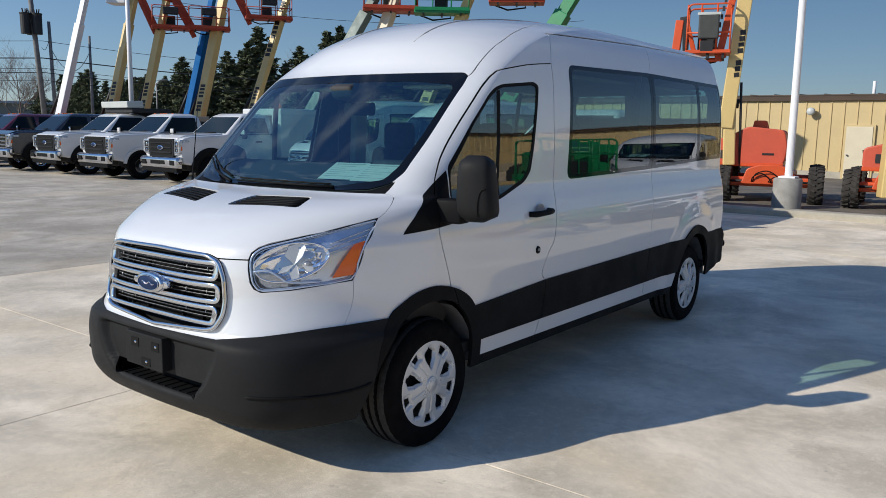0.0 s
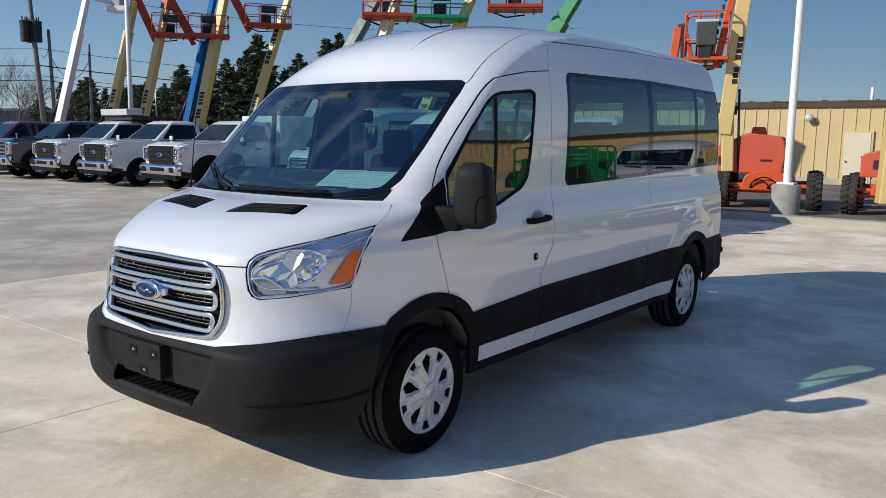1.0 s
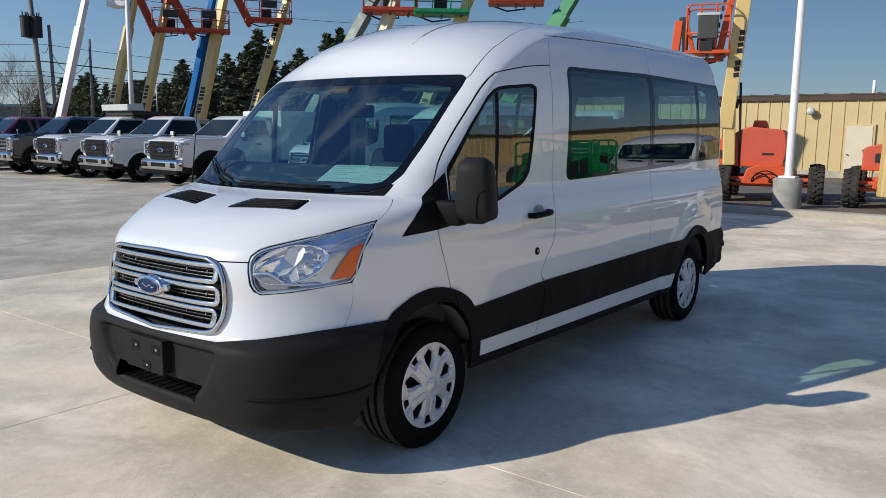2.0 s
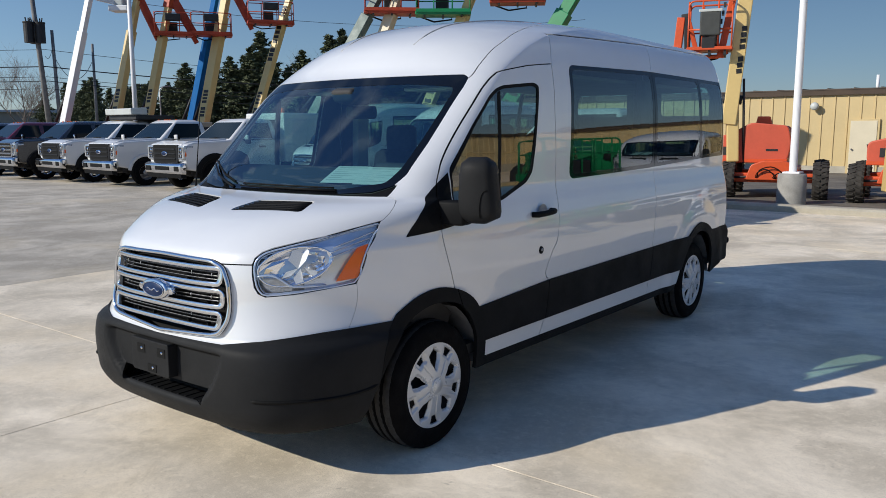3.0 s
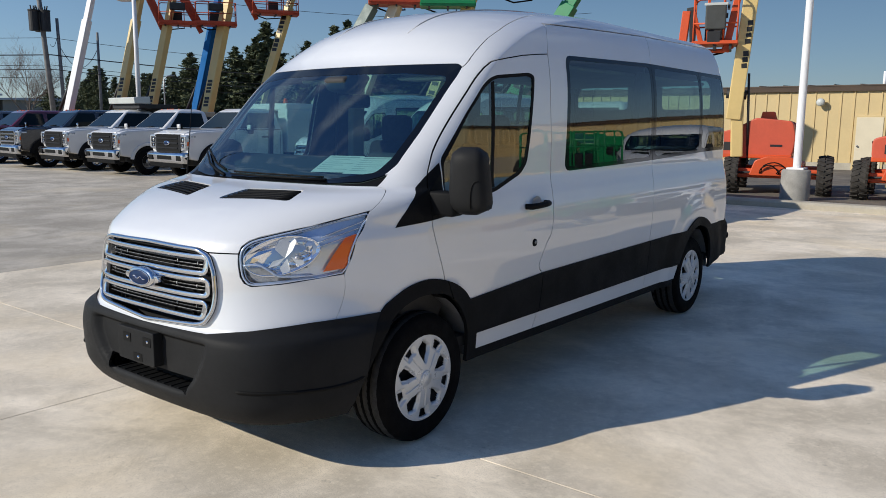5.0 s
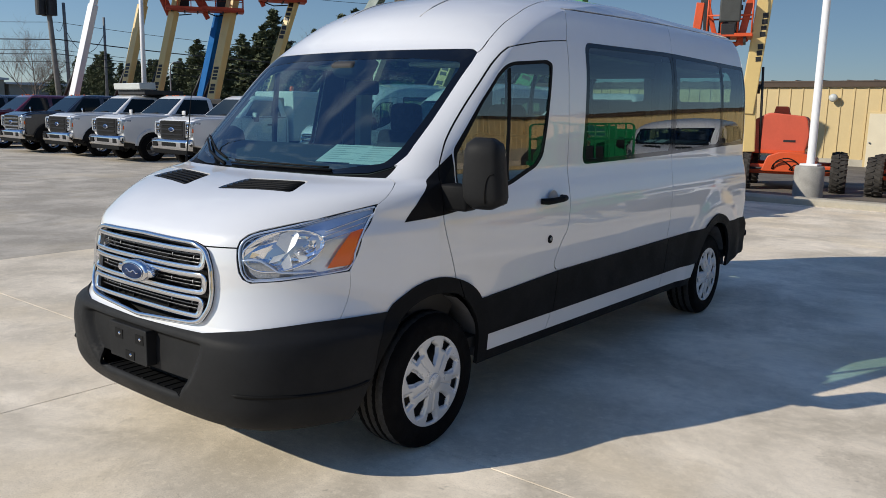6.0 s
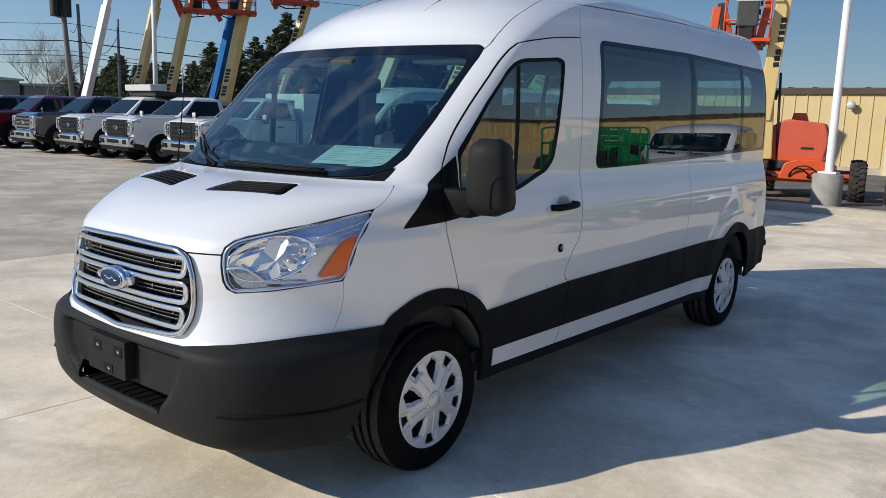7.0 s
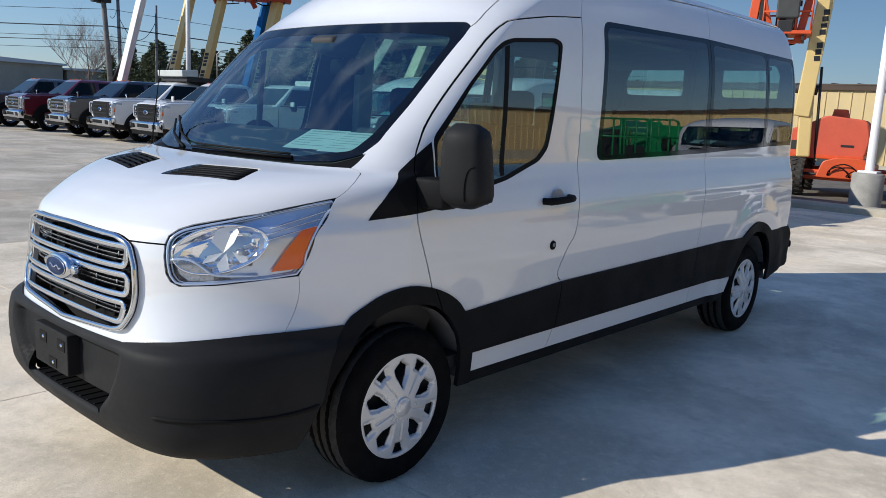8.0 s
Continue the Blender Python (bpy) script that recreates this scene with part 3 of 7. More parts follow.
def wheel_meshes():
    """Tyre, hubcap, centre cap and steel wheel about the origin, axle along x, outer face at +x."""
    tyre = bmesh.new()
    prof = [(-0.10, 0.215), (-0.117, 0.24), (-0.122, 0.28), (-0.116, 0.32), (-0.10, 0.338), (-0.078, 0.345), (-0.072, 0.331), (-0.062, 0.331),
            (-0.056, 0.347), (-0.026, 0.348), (-0.02, 0.331), (-0.010, 0.331), (-0.004, 0.348), (0.026, 0.348), (0.032, 0.331), (0.042, 0.331),
            (0.048, 0.347), (0.072, 0.346), (0.088, 0.342), (0.104, 0.332), (0.116, 0.318), (0.122, 0.29), (0.121, 0.275), (0.1225, 0.27),
            (0.121, 0.245), (0.112, 0.226), (0.100, 0.214)]
    rings = lathe(tyre, prof, 132, 0)
    for i, ring in enumerate(rings):
        for k, v in enumerate(ring):
            if prof[i][1] > 0.33 and abs(prof[i][0]) > 0.045:
                if k % 4 == 0:
                    v.co.y *= 0.992
                    v.co.z *= 0.992
            elif prof[i][1] > 0.33 and k % 2 and abs(abs(prof[i][0]) - 0.03) < 0.012:
                v.co.x += 0.005
    for f in tyre.faces:
        c = f.calc_center_median()
        f.material_index = 1 if c.y * c.y + c.z * c.z > 0.341 ** 2 and abs(c.x) < 0.11 else 0
    cap = bmesh.new()
    nr, nt, r0, r1 = 40, 360, 0.036, 0.242
    grid = []

    def sector(t):
        """Angle from the nearest large opening, and from the nearest small one, in degrees."""
        d = math.degrees(t) % 72
        return min(d, 72 - d), abs(d - 36)

    def big_width(r):
        return 11.5 * max(0.0, min(1, (r - 0.078) / 0.055)) * max(0.0, min(1, (0.196 - r) / 0.022))

    for i in range(nr + 1):
        r = r0 + (r1 - r0) * i / nr
        ring = []
        for k in range(nt):
            t = 2 * math.pi * k / nt
            big, small = sector(t)
            x = 0.127 - 0.013 * ramp((r - 0.05) / 0.14)
            x -= 0.015 * ramp((big_width(r) + 6.0 - big) / 5.0) * ramp((r - 0.075) / 0.02) * ramp((0.210 - r) / 0.012)
            x -= 0.012 * ramp((14.0 - small) / 4.0) * ramp((r - 0.155) / 0.014) * ramp((0.217 - r) / 0.006)
            x -= 0.006 * ramp((3.5 - small) / 2.5) * ramp((0.165 - r) / 0.02) * ramp((r - 0.055) / 0.01)
            if r > 0.231:
                x -= 1.4 * (r - 0.231)
            ring.append(cap.verts.new((x, r * math.sin(t), r * math.cos(t))))
        grid.append(ring)
    for i in range(nr):
        r = r0 + (r1 - r0) * (i + 0.5) / nr
        for k in range(nt):
            big, small = sector(2 * math.pi * (k + 0.5) / nt)
            if big < big_width(r):
                continue
            if 0.170 < r < 0.209 and small < 5.5 + 70 * (r - 0.170):
                continue
            cap.faces.new((grid[i][k], grid[i][(k + 1) % nt], grid[i + 1][(k + 1) % nt], grid[i + 1][k]))
    for v in [v for v in cap.verts if not v.link_faces]:
        cap.verts.remove(v)
    hub = bmesh.new()
    lathe(hub, [(0.10, 0.046), (0.130, 0.044), (0.135, 0.040), (0.133, 0.034), (0.1355, 0.032), (0.137, 0.0001)], 40, 0)
    rim = bmesh.new()
    lathe(rim, [(0.085, 0.228), (0.075, 0.210), (0.03, 0.195), (0.02, 0.16), (0.035, 0.09), (0.05, 0.07), (0.05, 0.001)], 48, 0)
    lathe(rim, [(0.10, 0.222), (0.04, 0.21), (-0.10, 0.21)], 48, 0)
    for k in range(5):
        t = 2 * math.pi * k / 5 + 0.3
        lathe(rim, [(0.04, 0.014), (0.062, 0.014), (0.064, 0.001)], 8, 0, (0, 0.062 * math.sin(t), 0.062 * math.cos(t)))
    return tyre, cap, hub, rim


def seat_parts(x, y, z, w, parent, name, headrests=1):
    """Cushion, backrest and headrests under one seat."""
    b = bmesh.new()
    box(b, (x - w / 2, y - 0.24, z + 0.12), (x + w / 2, y + 0.26, z + 0.30), 0.05, seg=3)
    seat = part(name, b, FABRIC, parent, "charcoal cloth seat", True)
    b = bmesh.new()
    box(b, (x - w / 2, 0, 0), (x + w / 2, 0.14, 0.66), 0.05, pose(0, y + 0.22, z + 0.24, -10, 0, 0), 3)
    part("backrest", b, FABRIC, seat, smooth=True)
    for k in range(headrests):
        hx = x + (k - (headrests - 1) / 2) * 0.46
        b = bmesh.new()
        box(b, (hx - 0.135, y + 0.335, z + 0.86), (hx + 0.135, y + 0.43, z + 1.07), 0.045, seg=3)
        part("headrest", b, FABRIC, seat, smooth=True)
    b = bmesh.new()
    box(b, (x - w / 2 + 0.06, y - 0.18, 0.45), (x + w / 2 - 0.06, y + 0.2, z + 0.14), 0.02)
    part("seat_base", b, TRIM, seat)


def passenger_van():
    van = thing("passenger_van", Matrix(), "white medium-roof passenger van with black lower cladding on concrete", "van")
    bm = van_skin()
    FRONT = lambda c: c.y < 1.2
    FLANK = lambda c: c.x > 0.6 and 0.3 < c.y < 5.75
    SC, FRIT, GL1, GL2, GL3, GLD, SAIL, LAMP, GRIL, VENT, COWL, TRIMB, ARCH, HOLE, BUMP, RBUMP, SILL, INTK, TAIL, DIV, GLR = range(1, 22)
    GAP = 40
    # glass and its black borders
    cut(bm, rounded([(-0.2, 1.374), (0.50, 1.380), (0.735, 1.418), (0.776, 1.49), (0.788, 1.64), (0.788, 1.90), (0.765, 1.935), (0.50, 1.955), (-0.2, 1.957)], 0.02, 2),
        "xz", SC, lambda c: c.y < 1.9)
    cut(bm, rounded([(-0.2, 1.358), (0.50, 1.360), (0.70, 1.373), (0.785, 1.405), (0.818, 1.46), (0.828, 1.62), (0.827, 1.93), (0.815, 1.985), (0.78, 2.004), (-0.2, 2.006)], 0.012, 2),
        "xz", FRIT, lambda c: c.y < 1.9)
    cut(bm, [(-0.2, 1.350), (0.80, 1.352), (0.80, 1.41), (-0.2, 1.41)], "xz", COWL, lambda c: c.y < 1.3 and c.x < 0.86)
    for tag, o, i in ((GL1, [(2.514, 2.112), (3.872, 2.146), (3.838, 1.400), (2.452, 1.371)], [(2.555, 2.085), (3.835, 2.115), (3.805, 1.43), (2.497, 1.40)]),
                      (GL2, [(3.886, 2.144), (4.885, 2.140), (4.860, 1.440), (3.852, 1.402)], [(3.925, 2.113), (4.862, 2.11), (4.838, 1.467), (3.893, 1.432)]),
                      (GL3, [(4.900, 2.140), (5.490, 2.137), (5.470, 1.455), (4.875, 1.442)], [(4.925, 2.11), (5.455, 2.107), (5.435, 1.485), (4.902, 1.47)])):
        cut(bm, rounded(i, 0.05, 4), "yz", tag, FLANK)
        cut(bm, rounded(o, 0.07 if tag == GL1 else 0.03, 4), "yz", FRIT, FLANK)
    cut(bm, [(3.80, 2.144), (4.95, 2.139), (4.93, 1.443), (3.78, 1.400)], "yz", FRIT, FLANK)
    seam(bm, [(3.845, 1.40), (3.878, 2.144)], "yz", GAP, FLANK, 0.006, FRIT)
    seam(bm, [(4.868, 1.44), (4.893, 2.14)], "yz", GAP, FLANK, 0.006, FRIT)
    door_glass = [(1.19, 1.235), (1.655, 1.315), (1.91, 1.392), (1.975, 1.45), (2.012, 1.60), (2.074, 1.915), (2.078, 1.945), (2.03, 1.955), (1.70, 1.925),
                  (1.63, 1.903), (1.56, 1.86), (1.41, 1.715), (1.19, 1.46)]
    door_frame = [(1.165, 1.195), (1.66, 1.283), (1.937, 1.367), (2.01, 1.432), (2.045, 1.586), (2.108, 1.911), (2.118, 1.965), (2.06, 1.988), (1.70, 1.955),
                  (1.615, 1.935), (1.547, 1.888), (1.391, 1.732), (1.165, 1.50)]
    cut(bm, [(1.617, 1.313), (1.647, 1.318), (1.670, 1.910), (1.640, 1.900)], "yz", DIV, FLANK)
    cut(bm, rounded(door_glass, 0.025, 3), "yz", GLD, FLANK)
    door_frame = [(a[0] + (c[0] - a[0]) * 0.62, a[1] + (c[1] - a[1]) * 0.62) for a, c in zip(door_glass, door_frame)]
    cut(bm, rounded(door_frame, 0.03, 3), "yz", FRIT, FLANK)
    cut(bm, [(0.815, 1.160), (1.165, 1.193), (1.165, 1.468), (0.985, 1.335), (0.905, 1.271), (0.854, 1.213)], "yz", SAIL, lambda c: c.x > 0.6)
    BACK = lambda c: c.y > 5.45
    cut(bm, rounded([(0.19, 1.835), (0.74, 1.835), (0.74, 1.98), (0.68, 2.11), (0.19, 2.12)], 0.04, 3), "xz", GLR, BACK)
    cut(bm, rounded([(0.11, 1.42), (0.79, 1.42), (0.78, 2.00), (0.69, 2.135), (0.11, 2.15)], 0.05, 3), "xz", FRIT, BACK)
    seam(bm, [(0.004, 0.82), (0.004, 2.25)], "xz", GAP, BACK, 0.008)
    # lamps, grille, vents
    lamp_in = [(0.762, 1.182), (0.719, 1.169), (0.625, 1.137), (0.594, 1.119), (0.577, 1.093), (0.572, 1.062), (0.577, 1.02), (0.588, 0.968), (0.603, 0.938), (0.630, 0.922), (0.720, 0.930), (0.762, 0.938)]
    lamp_out = [(0.762, 0.938), (0.874, 0.962), (0.8868, 1.035), (0.8922, 1.087), (0.8938, 1.139), (0.8942, 1.19), (0.8944, 1.243), (0.762, 1.182)]

    def grown(poly):
        def off(x, z):
            k = (x - 0.572) / 0.326
            mid = 1.03 + 0.07 * k
            return x + (-0.0055 + 0.0055 * k * 2 if k < 0.5 else 0.0016 * (k - 0.5) * 2), z + (0.0075 if z > mid + 0.03 else -0.0055 if z < mid - 0.04 else 0.0)
        return [off(x, z) for x, z in poly]
    cut(bm, lamp_in, "xz", LAMP, FRONT)
    cut(bm, lamp_out, "xz", LAMP, FRONT)
    cut(bm, grown(lamp_in), "xz", GAP, FRONT)
    cut(bm, grown(lamp_out), "xz", GAP, FRONT)
    cut(bm, rounded([(-0.2, 1.096), (0.37, 1.086), (0.444, 1.062), (0.480, 0.985), (0.492, 0.86), (0.488, 0.800), (0.452, 0.738), (0.40, 0.724), (-0.2, 0.696)], 0.03, 3), "xz", GRIL,
        lambda c: c.y < 0.5)
    cut(bm, rounded([(0.125, 0.384), (0.572, 0.474), (0.510, 0.638), (0.155, 0.564)], 0.03, 3), "xy", VENT, lambda c: 1.2 < c.z < 1.36)
    # wheel arches
    front_hole = [(0.49, 0.2), (0.532, 0.315), (0.575, 0.42), (0.623, 0.515), (0.668, 0.59), (0.735, 0.68), (0.837, 0.764), (0.976, 0.806), (1.134, 0.784), (1.225, 0.735), (1.30, 0.655), (1.35, 0.553),
                  (1.362, 0.43), (1.362, 0.2)]
    front_arch = [(0.56, 0.2), (0.605, 0.475), (0.637, 0.639), (0.714, 0.765), (0.779, 0.812), (0.881, 0.862), (1.002, 0.883), (1.143, 0.857), (1.265, 0.804), (1.353, 0.73), (1.432, 0.6), (1.446, 0.42),
                  (1.446, 0.2)]
    cut(bm, [(5.05, 0.2), (6.2, 0.2), (6.2, 0.47), (5.45, 0.44), (5.05, 0.37)], "yz", HOLE)
    for shift in (0.0, 3.752):
        cut(bm, [(y + shift, z) for y, z in curve(front_hole, 3)], "yz", HOLE, lambda c: c.x > 0.6)
        cut(bm, [(y + shift, z) for y, z in curve(front_arch, 3)], "yz", ARCH, lambda c: c.x > 0.6)
    # cladding
    cut(bm, [(1.2, 0.508), (4.6, 0.508), (4.6, 0.785), (2.15, 0.757), (1.2, 0.708)], "yz", TRIMB, lambda c: c.x > 0.6)
    cut(bm, [(1.2, 0.20), (4.6, 0.20), (4.6, 0.332), (1.2, 0.352)], "yz", HOLE, lambda c: c.x > 0.6)
    cut(bm, [(1.2, 0.20), (4.6, 0.20), (4.6, 0.388), (1.2, 0.412)], "yz", SILL, lambda c: c.x > 0.6)
    cut(bm, [(1.2, 0.20), (1.6, 0.20), (1.6, 0.36), (1.2, 0.36)], "yz", HOLE, lambda c: c.x > 0.6, ARCH)
    cut(bm, [(4.0, 0.20), (4.5, 0.20), (4.5, 0.375), (4.0, 0.375)], "yz", HOLE, lambda c: c.x > 0.6, ARCH)
    cut(bm, rounded([(-0.2, 0.462), (0.37, 0.462), (0.345, 0.382), (-0.2, 0.382)], 0.015, 2), "xz", INTK, lambda c: c.y < 0.3)
    cut(bm, [(-0.3, 0.1), (0.47, 0.1), (0.47, 0.692), (-0.3, 0.678)], "xz", BUMP, lambda c: c.y < 1.0)
    cut(bm, [(0.47, 0.1), (1.2, 0.1), (1.2, 0.768), (0.96, 0.757), (0.82, 0.746), (0.70, 0.727), (0.47, 0.692)], "xz", BUMP, lambda c: c.y < 1.0)
    cut(bm, [(5.0, 0.1), (6.2, 0.1), (6.2, 0.79), (5.0, 0.79)], "yz", RBUMP)
    cut(bm, [(0.80, 0.82), (1.1, 0.82), (1.1, 1.35), (0.86, 1.35)], "xz", TAIL, lambda c: c.y > 5.62)
    # panel joints
    S = lambda c: c.x > 0.6
    door_line = [(1.150, 0.822), (1.122, 0.885), (1.052, 1.073), (1.035, 1.177), (1.06, 1.34), (1.12, 1.474), (1.175, 1.555), (1.278, 1.668), (1.487, 1.877), (1.589, 1.96),
                 (1.654, 2.001), (1.726, 2.028), (2.003, 2.074), (2.297, 2.103), (2.275, 1.796), (2.278, 1.441), (2.241, 1.124), (2.211, 1.0), (2.152, 0.935),
                 (2.09, 0.823), (2.10, 0.78), (2.126, 0.738), (2.11, 0.519), (2.062, 0.39)]
    corner = door_line.index((2.297, 2.103))
    door_line = curve(door_line[:corner], 3) + [(2.15, 2.090)] + curve(door_line[corner:], 3)
    seam(bm, door_line, "yz", GAP, S, 0.0068)
    seam(bm, [(1.143, 0.86), (1.21, 0.74)], "yz", GAP, S, 0.006, ARCH)
    seam(bm, door_line, "yz", GAP, S, 0.006, TRIMB)
    seam(bm, door_line, "yz", GAP, S, 0.005, SAIL)
    seam(bm, [(2.297, 2.103), (2.378, 2.299)], "yz", GAP, S, 0.005)
    seam(bm, [(3.974, 2.364), (3.878, 2.144)], "yz", GAP, S, 0.005)
    seam(bm, [(3.845, 1.40), (3.80, 1.2), (3.76, 1.0), (3.75, 0.77), (3.74, 0.50), (3.735, 0.385)], "yz", GAP, S, 0.006)
    seam(bm, [(3.75, 0.80), (3.74, 0.50)], "yz", GAP, S, 0.006, TRIMB)
    seam(bm, [(0.37, 1.066), (0.575, 1.068)], "xz", GAP, FRONT, 0.006)
    seam(bm, curve([(0.893, 1.24), (0.902, 1.262), (0.904, 1.285), (0.894, 1.308), (0.872, 1.328), (0.838, 1.343), (0.79, 1.354)], 3), "xz", GAP, FRONT, 0.0012)
    seam(bm, [(0.874, 0.995), (0.882, 0.735)], "xz", GAP, lambda c: c.x > 0.7 and c.y < 0.8, 0.0007)
    # roof ditch from the screen corner back, and the joint above the side glass
    seam(bm, curve([(1.53, 1.975), (1.575, 2.005), (1.684, 2.083), (1.821, 2.163), (1.967, 2.228), (2.110, 2.282), (2.29, 2.333), (2.50, 2.376), (2.75, 2.407), (3.4, 2.434), (5.5, 2.44)], 4), "yz", GAP,
         lambda c: c.x > 0.4, 0.0024)
    seam(bm, [(2.378, 2.299), (3.035, 2.328), (3.974, 2.364), (4.76, 2.378), (5.55, 2.382)], "yz", GAP, lambda c: c.x > 0.6, 0.009)
    for f in [f for f in bm.faces if f.material_index == HOLE]:
        bm.faces.remove(f)
    bm.normal_update()
    skin_part("panel_joints", [f for f in bm.faces if f.material_index == GAP], [SEAL], van, "dark recessed panel joints", 0, -0.007, 0.003)

    def tagged_faces(*tags):
        return [f for f in bm.faces if f.material_index in tags]

    # painted panels, told apart by the joints between them
    hood, doors, groups = [], [], []
    for group in islands(bm, 0):
        pts = [v.co for f in group for v in f.verts]
        lo, hi = [min(p[i] for p in pts) for i in range(3)], [max(p[i] for p in pts) for i in range(3)]
        if len(group) < 5:
            continue
        if lo[0] < 0.01 and hi[1] < 1.0 and lo[2] > 1.02:
            hood += group
        elif lo[1] > 1.0 and hi[1] < 2.4 and lo[0] > 0.7 and lo[2] < 1.0:
            doors += group
        else:
            groups.append((group, lo, hi))
    for group, lo, hi in groups:
        if lo[0] < 0.01:
            name = "roof_panel" if lo[2] > 1.9 else "nose_panel" if hi[1] < 1.5 else "tail_panel" if lo[1] > 5 else "body_shell"
            skin_part(name, group, [WHITE, TRIM], van, "glossy white painted panel", 0, 0.0, 0.02)
        else:
            name = "sill_strip" if hi[2] < 0.6 else "front_wing" if hi[1] < 1.8 else "side_panel"
            for sgn in (1, -1):
                skin_part(name, group, [WHITE, TRIM], van, "glossy white painted panel", sgn, 0.0, 0.02)
    hood_ob = skin_part("hood", hood, [WHITE, BLACK], van, "glossy white hood", 0, 0.0, 0.015)
    door_obs = []
    for sgn in (1, -1):
        d = skin_part("front_door", doors, [WHITE, TRIM], van, "white front door", sgn, 0.0, 0.02)
        door_obs.append(d)
        skin_part("window_pane", tagged_faces(GLD), [GLASS], d, "tinted door glass", sgn, -0.006, 0.0)
        skin_part("window_divider", tagged_faces(DIV), [SEAL], d, "", sgn, -0.004, 0.02)
        for tag in (GL1, GL2, GL3):
            skin_part("window_pane", tagged_faces(tag), [PRIVACY], van, "tinted side glass", sgn, -0.002, 0.0)
        skin_part("rear_window_pane", tagged_faces(GLR), [PRIVACY], van, "tinted rear door glass", sgn, -0.002)
        sails = [g for g in islands(bm, SAIL)]
        for g in sails:
            skin_part("sail_panel", g, [BLACK], van, "black plastic triangle before the door glass", sgn, 0.002, 0.01)
        for g in islands(bm, FRIT):
            c = sum((f.calc_center_median() for f in g), Vector()) / len(g)
            if c.x > 0.85 or c.y > 5:
                skin_part("window_border", g, [SEAL if c.y < 2.3 else GLOSSBLACK], van, "black window border", sgn, -0.001, 0.006)
        for g in islands(bm, TRIMB):
            skin_part("side_moulding", g, [BLACK], van, "black plastic side moulding", sgn, 0.012, 0.03)
        for g in islands(bm, ARCH):
            if len(g) > 6:
                skin_part("wheel_arch_moulding", g, [BLACK], van, "black plastic wheel arch", sgn, 0.012, 0.022)
        for g in islands(bm, SILL):
            skin_part("sill_panel", g, [BLACK], van, "black under-sill", sgn, -0.004, 0.03)
        skin_part("tail_lamp", tagged_faces(TAIL), [REDLENS], van, "red tail lamp", sgn, 0.006, 0.03)
        # headlamp: clear lens, chromed bowl, amber indicator
        def outside_bowl(f):
            c = f.calc_center_median()
            return math.hypot((c.x - 0.694) / 0.112, (c.z - 1.056) / 0.092) > 0.98 and c.z > 1.0 + 0.4 * (0.62 - c.x)
        lens = skin_part("headlamp", tagged_faces(LAMP), [LENS], van, "clear halogen headlamp", sgn, 0.002, 0.0)
        skin_part("lamp_housing", [f for f in tagged_faces(LAMP) if outside_bowl(f)], [HOUSING], lens, "bright silver housing", sgn, -0.026, 0.0)
        skin_part("lamp_backing", [f for f in tagged_faces(LAMP) if f.calc_center_median().x <= 0.84], [HOUSING], lens, "", sgn, -0.06, 0.0)
        edge = lamp_in[1:] + lamp_out[1:-1]
        for r, shrink, back in ((0.0050, 0.975, 0.006), (0.003, 0.935, 0.014)):
            b = bmesh.new()
            mid = Vector((0.742, nose(1.055, 0.742), 1.055))
            pts = []
            for x, z in edge:
                p = Vector((x, nose(z, x), z))
                p = mid + (p - mid) * shrink - skin_normal(p) * back
                pts.append((sgn * p.x, p.y, p.z))
            pts = curve(pts + pts[:1], 2)[:-1]
            tube(b, pts + pts[:1], r, 6, cap=False)
            part("lamp_rim", b, HOUSING, lens, "satin silver rim", True)

        def bowl_pt(rho, t, back):
            x = 0.694 + 0.112 * rho * math.cos(t) + 0.012 * rho * math.sin(t)
            z = 1.054 + 0.090 * rho * math.sin(t) + 0.010 * rho * math.cos(t)
            return Vector((sgn * x, nose(1.05, x) + back + 0.55 * (z - 1.05) * (z > 1.05), z))
        rng = random.Random(4)
        b = bmesh.new()
        rows = []
        for i in range(8):
            rho = i / 7
            rows.append([b.verts.new(bowl_pt(max(rho, 0.02), 2 * math.pi * (k + 0.5 * (i % 2)) / 18, 0.022 + 0.085 * (1 - rho ** 2) + (rng.uniform(-0.010, 0.010) if 0 < i < 7 else 0)))
                         for k in range(18)])
        for p, q in zip(rows, rows[1:]):
            for k in range(18):
                b.faces.new((p[k], p[(k + 1) % 18], q[(k + 1) % 18], q[k]))
        part("reflector_bowl", b, REFLECTOR, lens, "round faceted reflector")
        b = bmesh.new()
        tube(b, [bowl_pt(1.0, 2 * math.pi * k / 40, 0.016) for k in range(41)], 0.005, 6, cap=False)
        part("bowl_rim", b, REFLECTOR, lens, "bright bowl rim", True)
        b = bmesh.new()
        for leaf, d0, d1 in (([(0.706, 1.042), (0.678, 1.085), (0.684, 1.128), (0.712, 1.146), (0.738, 1.122), (0.732, 1.080)], 0.046, 0.026),
                             ([(0.705, 1.045), (0.672, 1.030), (0.662, 1.000), (0.690, 1.012)], 0.050, 0.034),
                             ([(0.712, 1.042), (0.700, 0.998), (0.712, 0.972), (0.730, 0.985), (0.728, 1.020)], 0.048, 0.028),
                             ([(0.722, 1.048), (0.744, 1.012), (0.768, 1.000), (0.760, 1.030)], 0.050, 0.040)):
            vv = [b.verts.new((sgn * x, nose(z, x) + (d0 if k == 0 else d1 + 0.006 * (k % 2)), z)) for k, (x, z) in enumerate(leaf)]
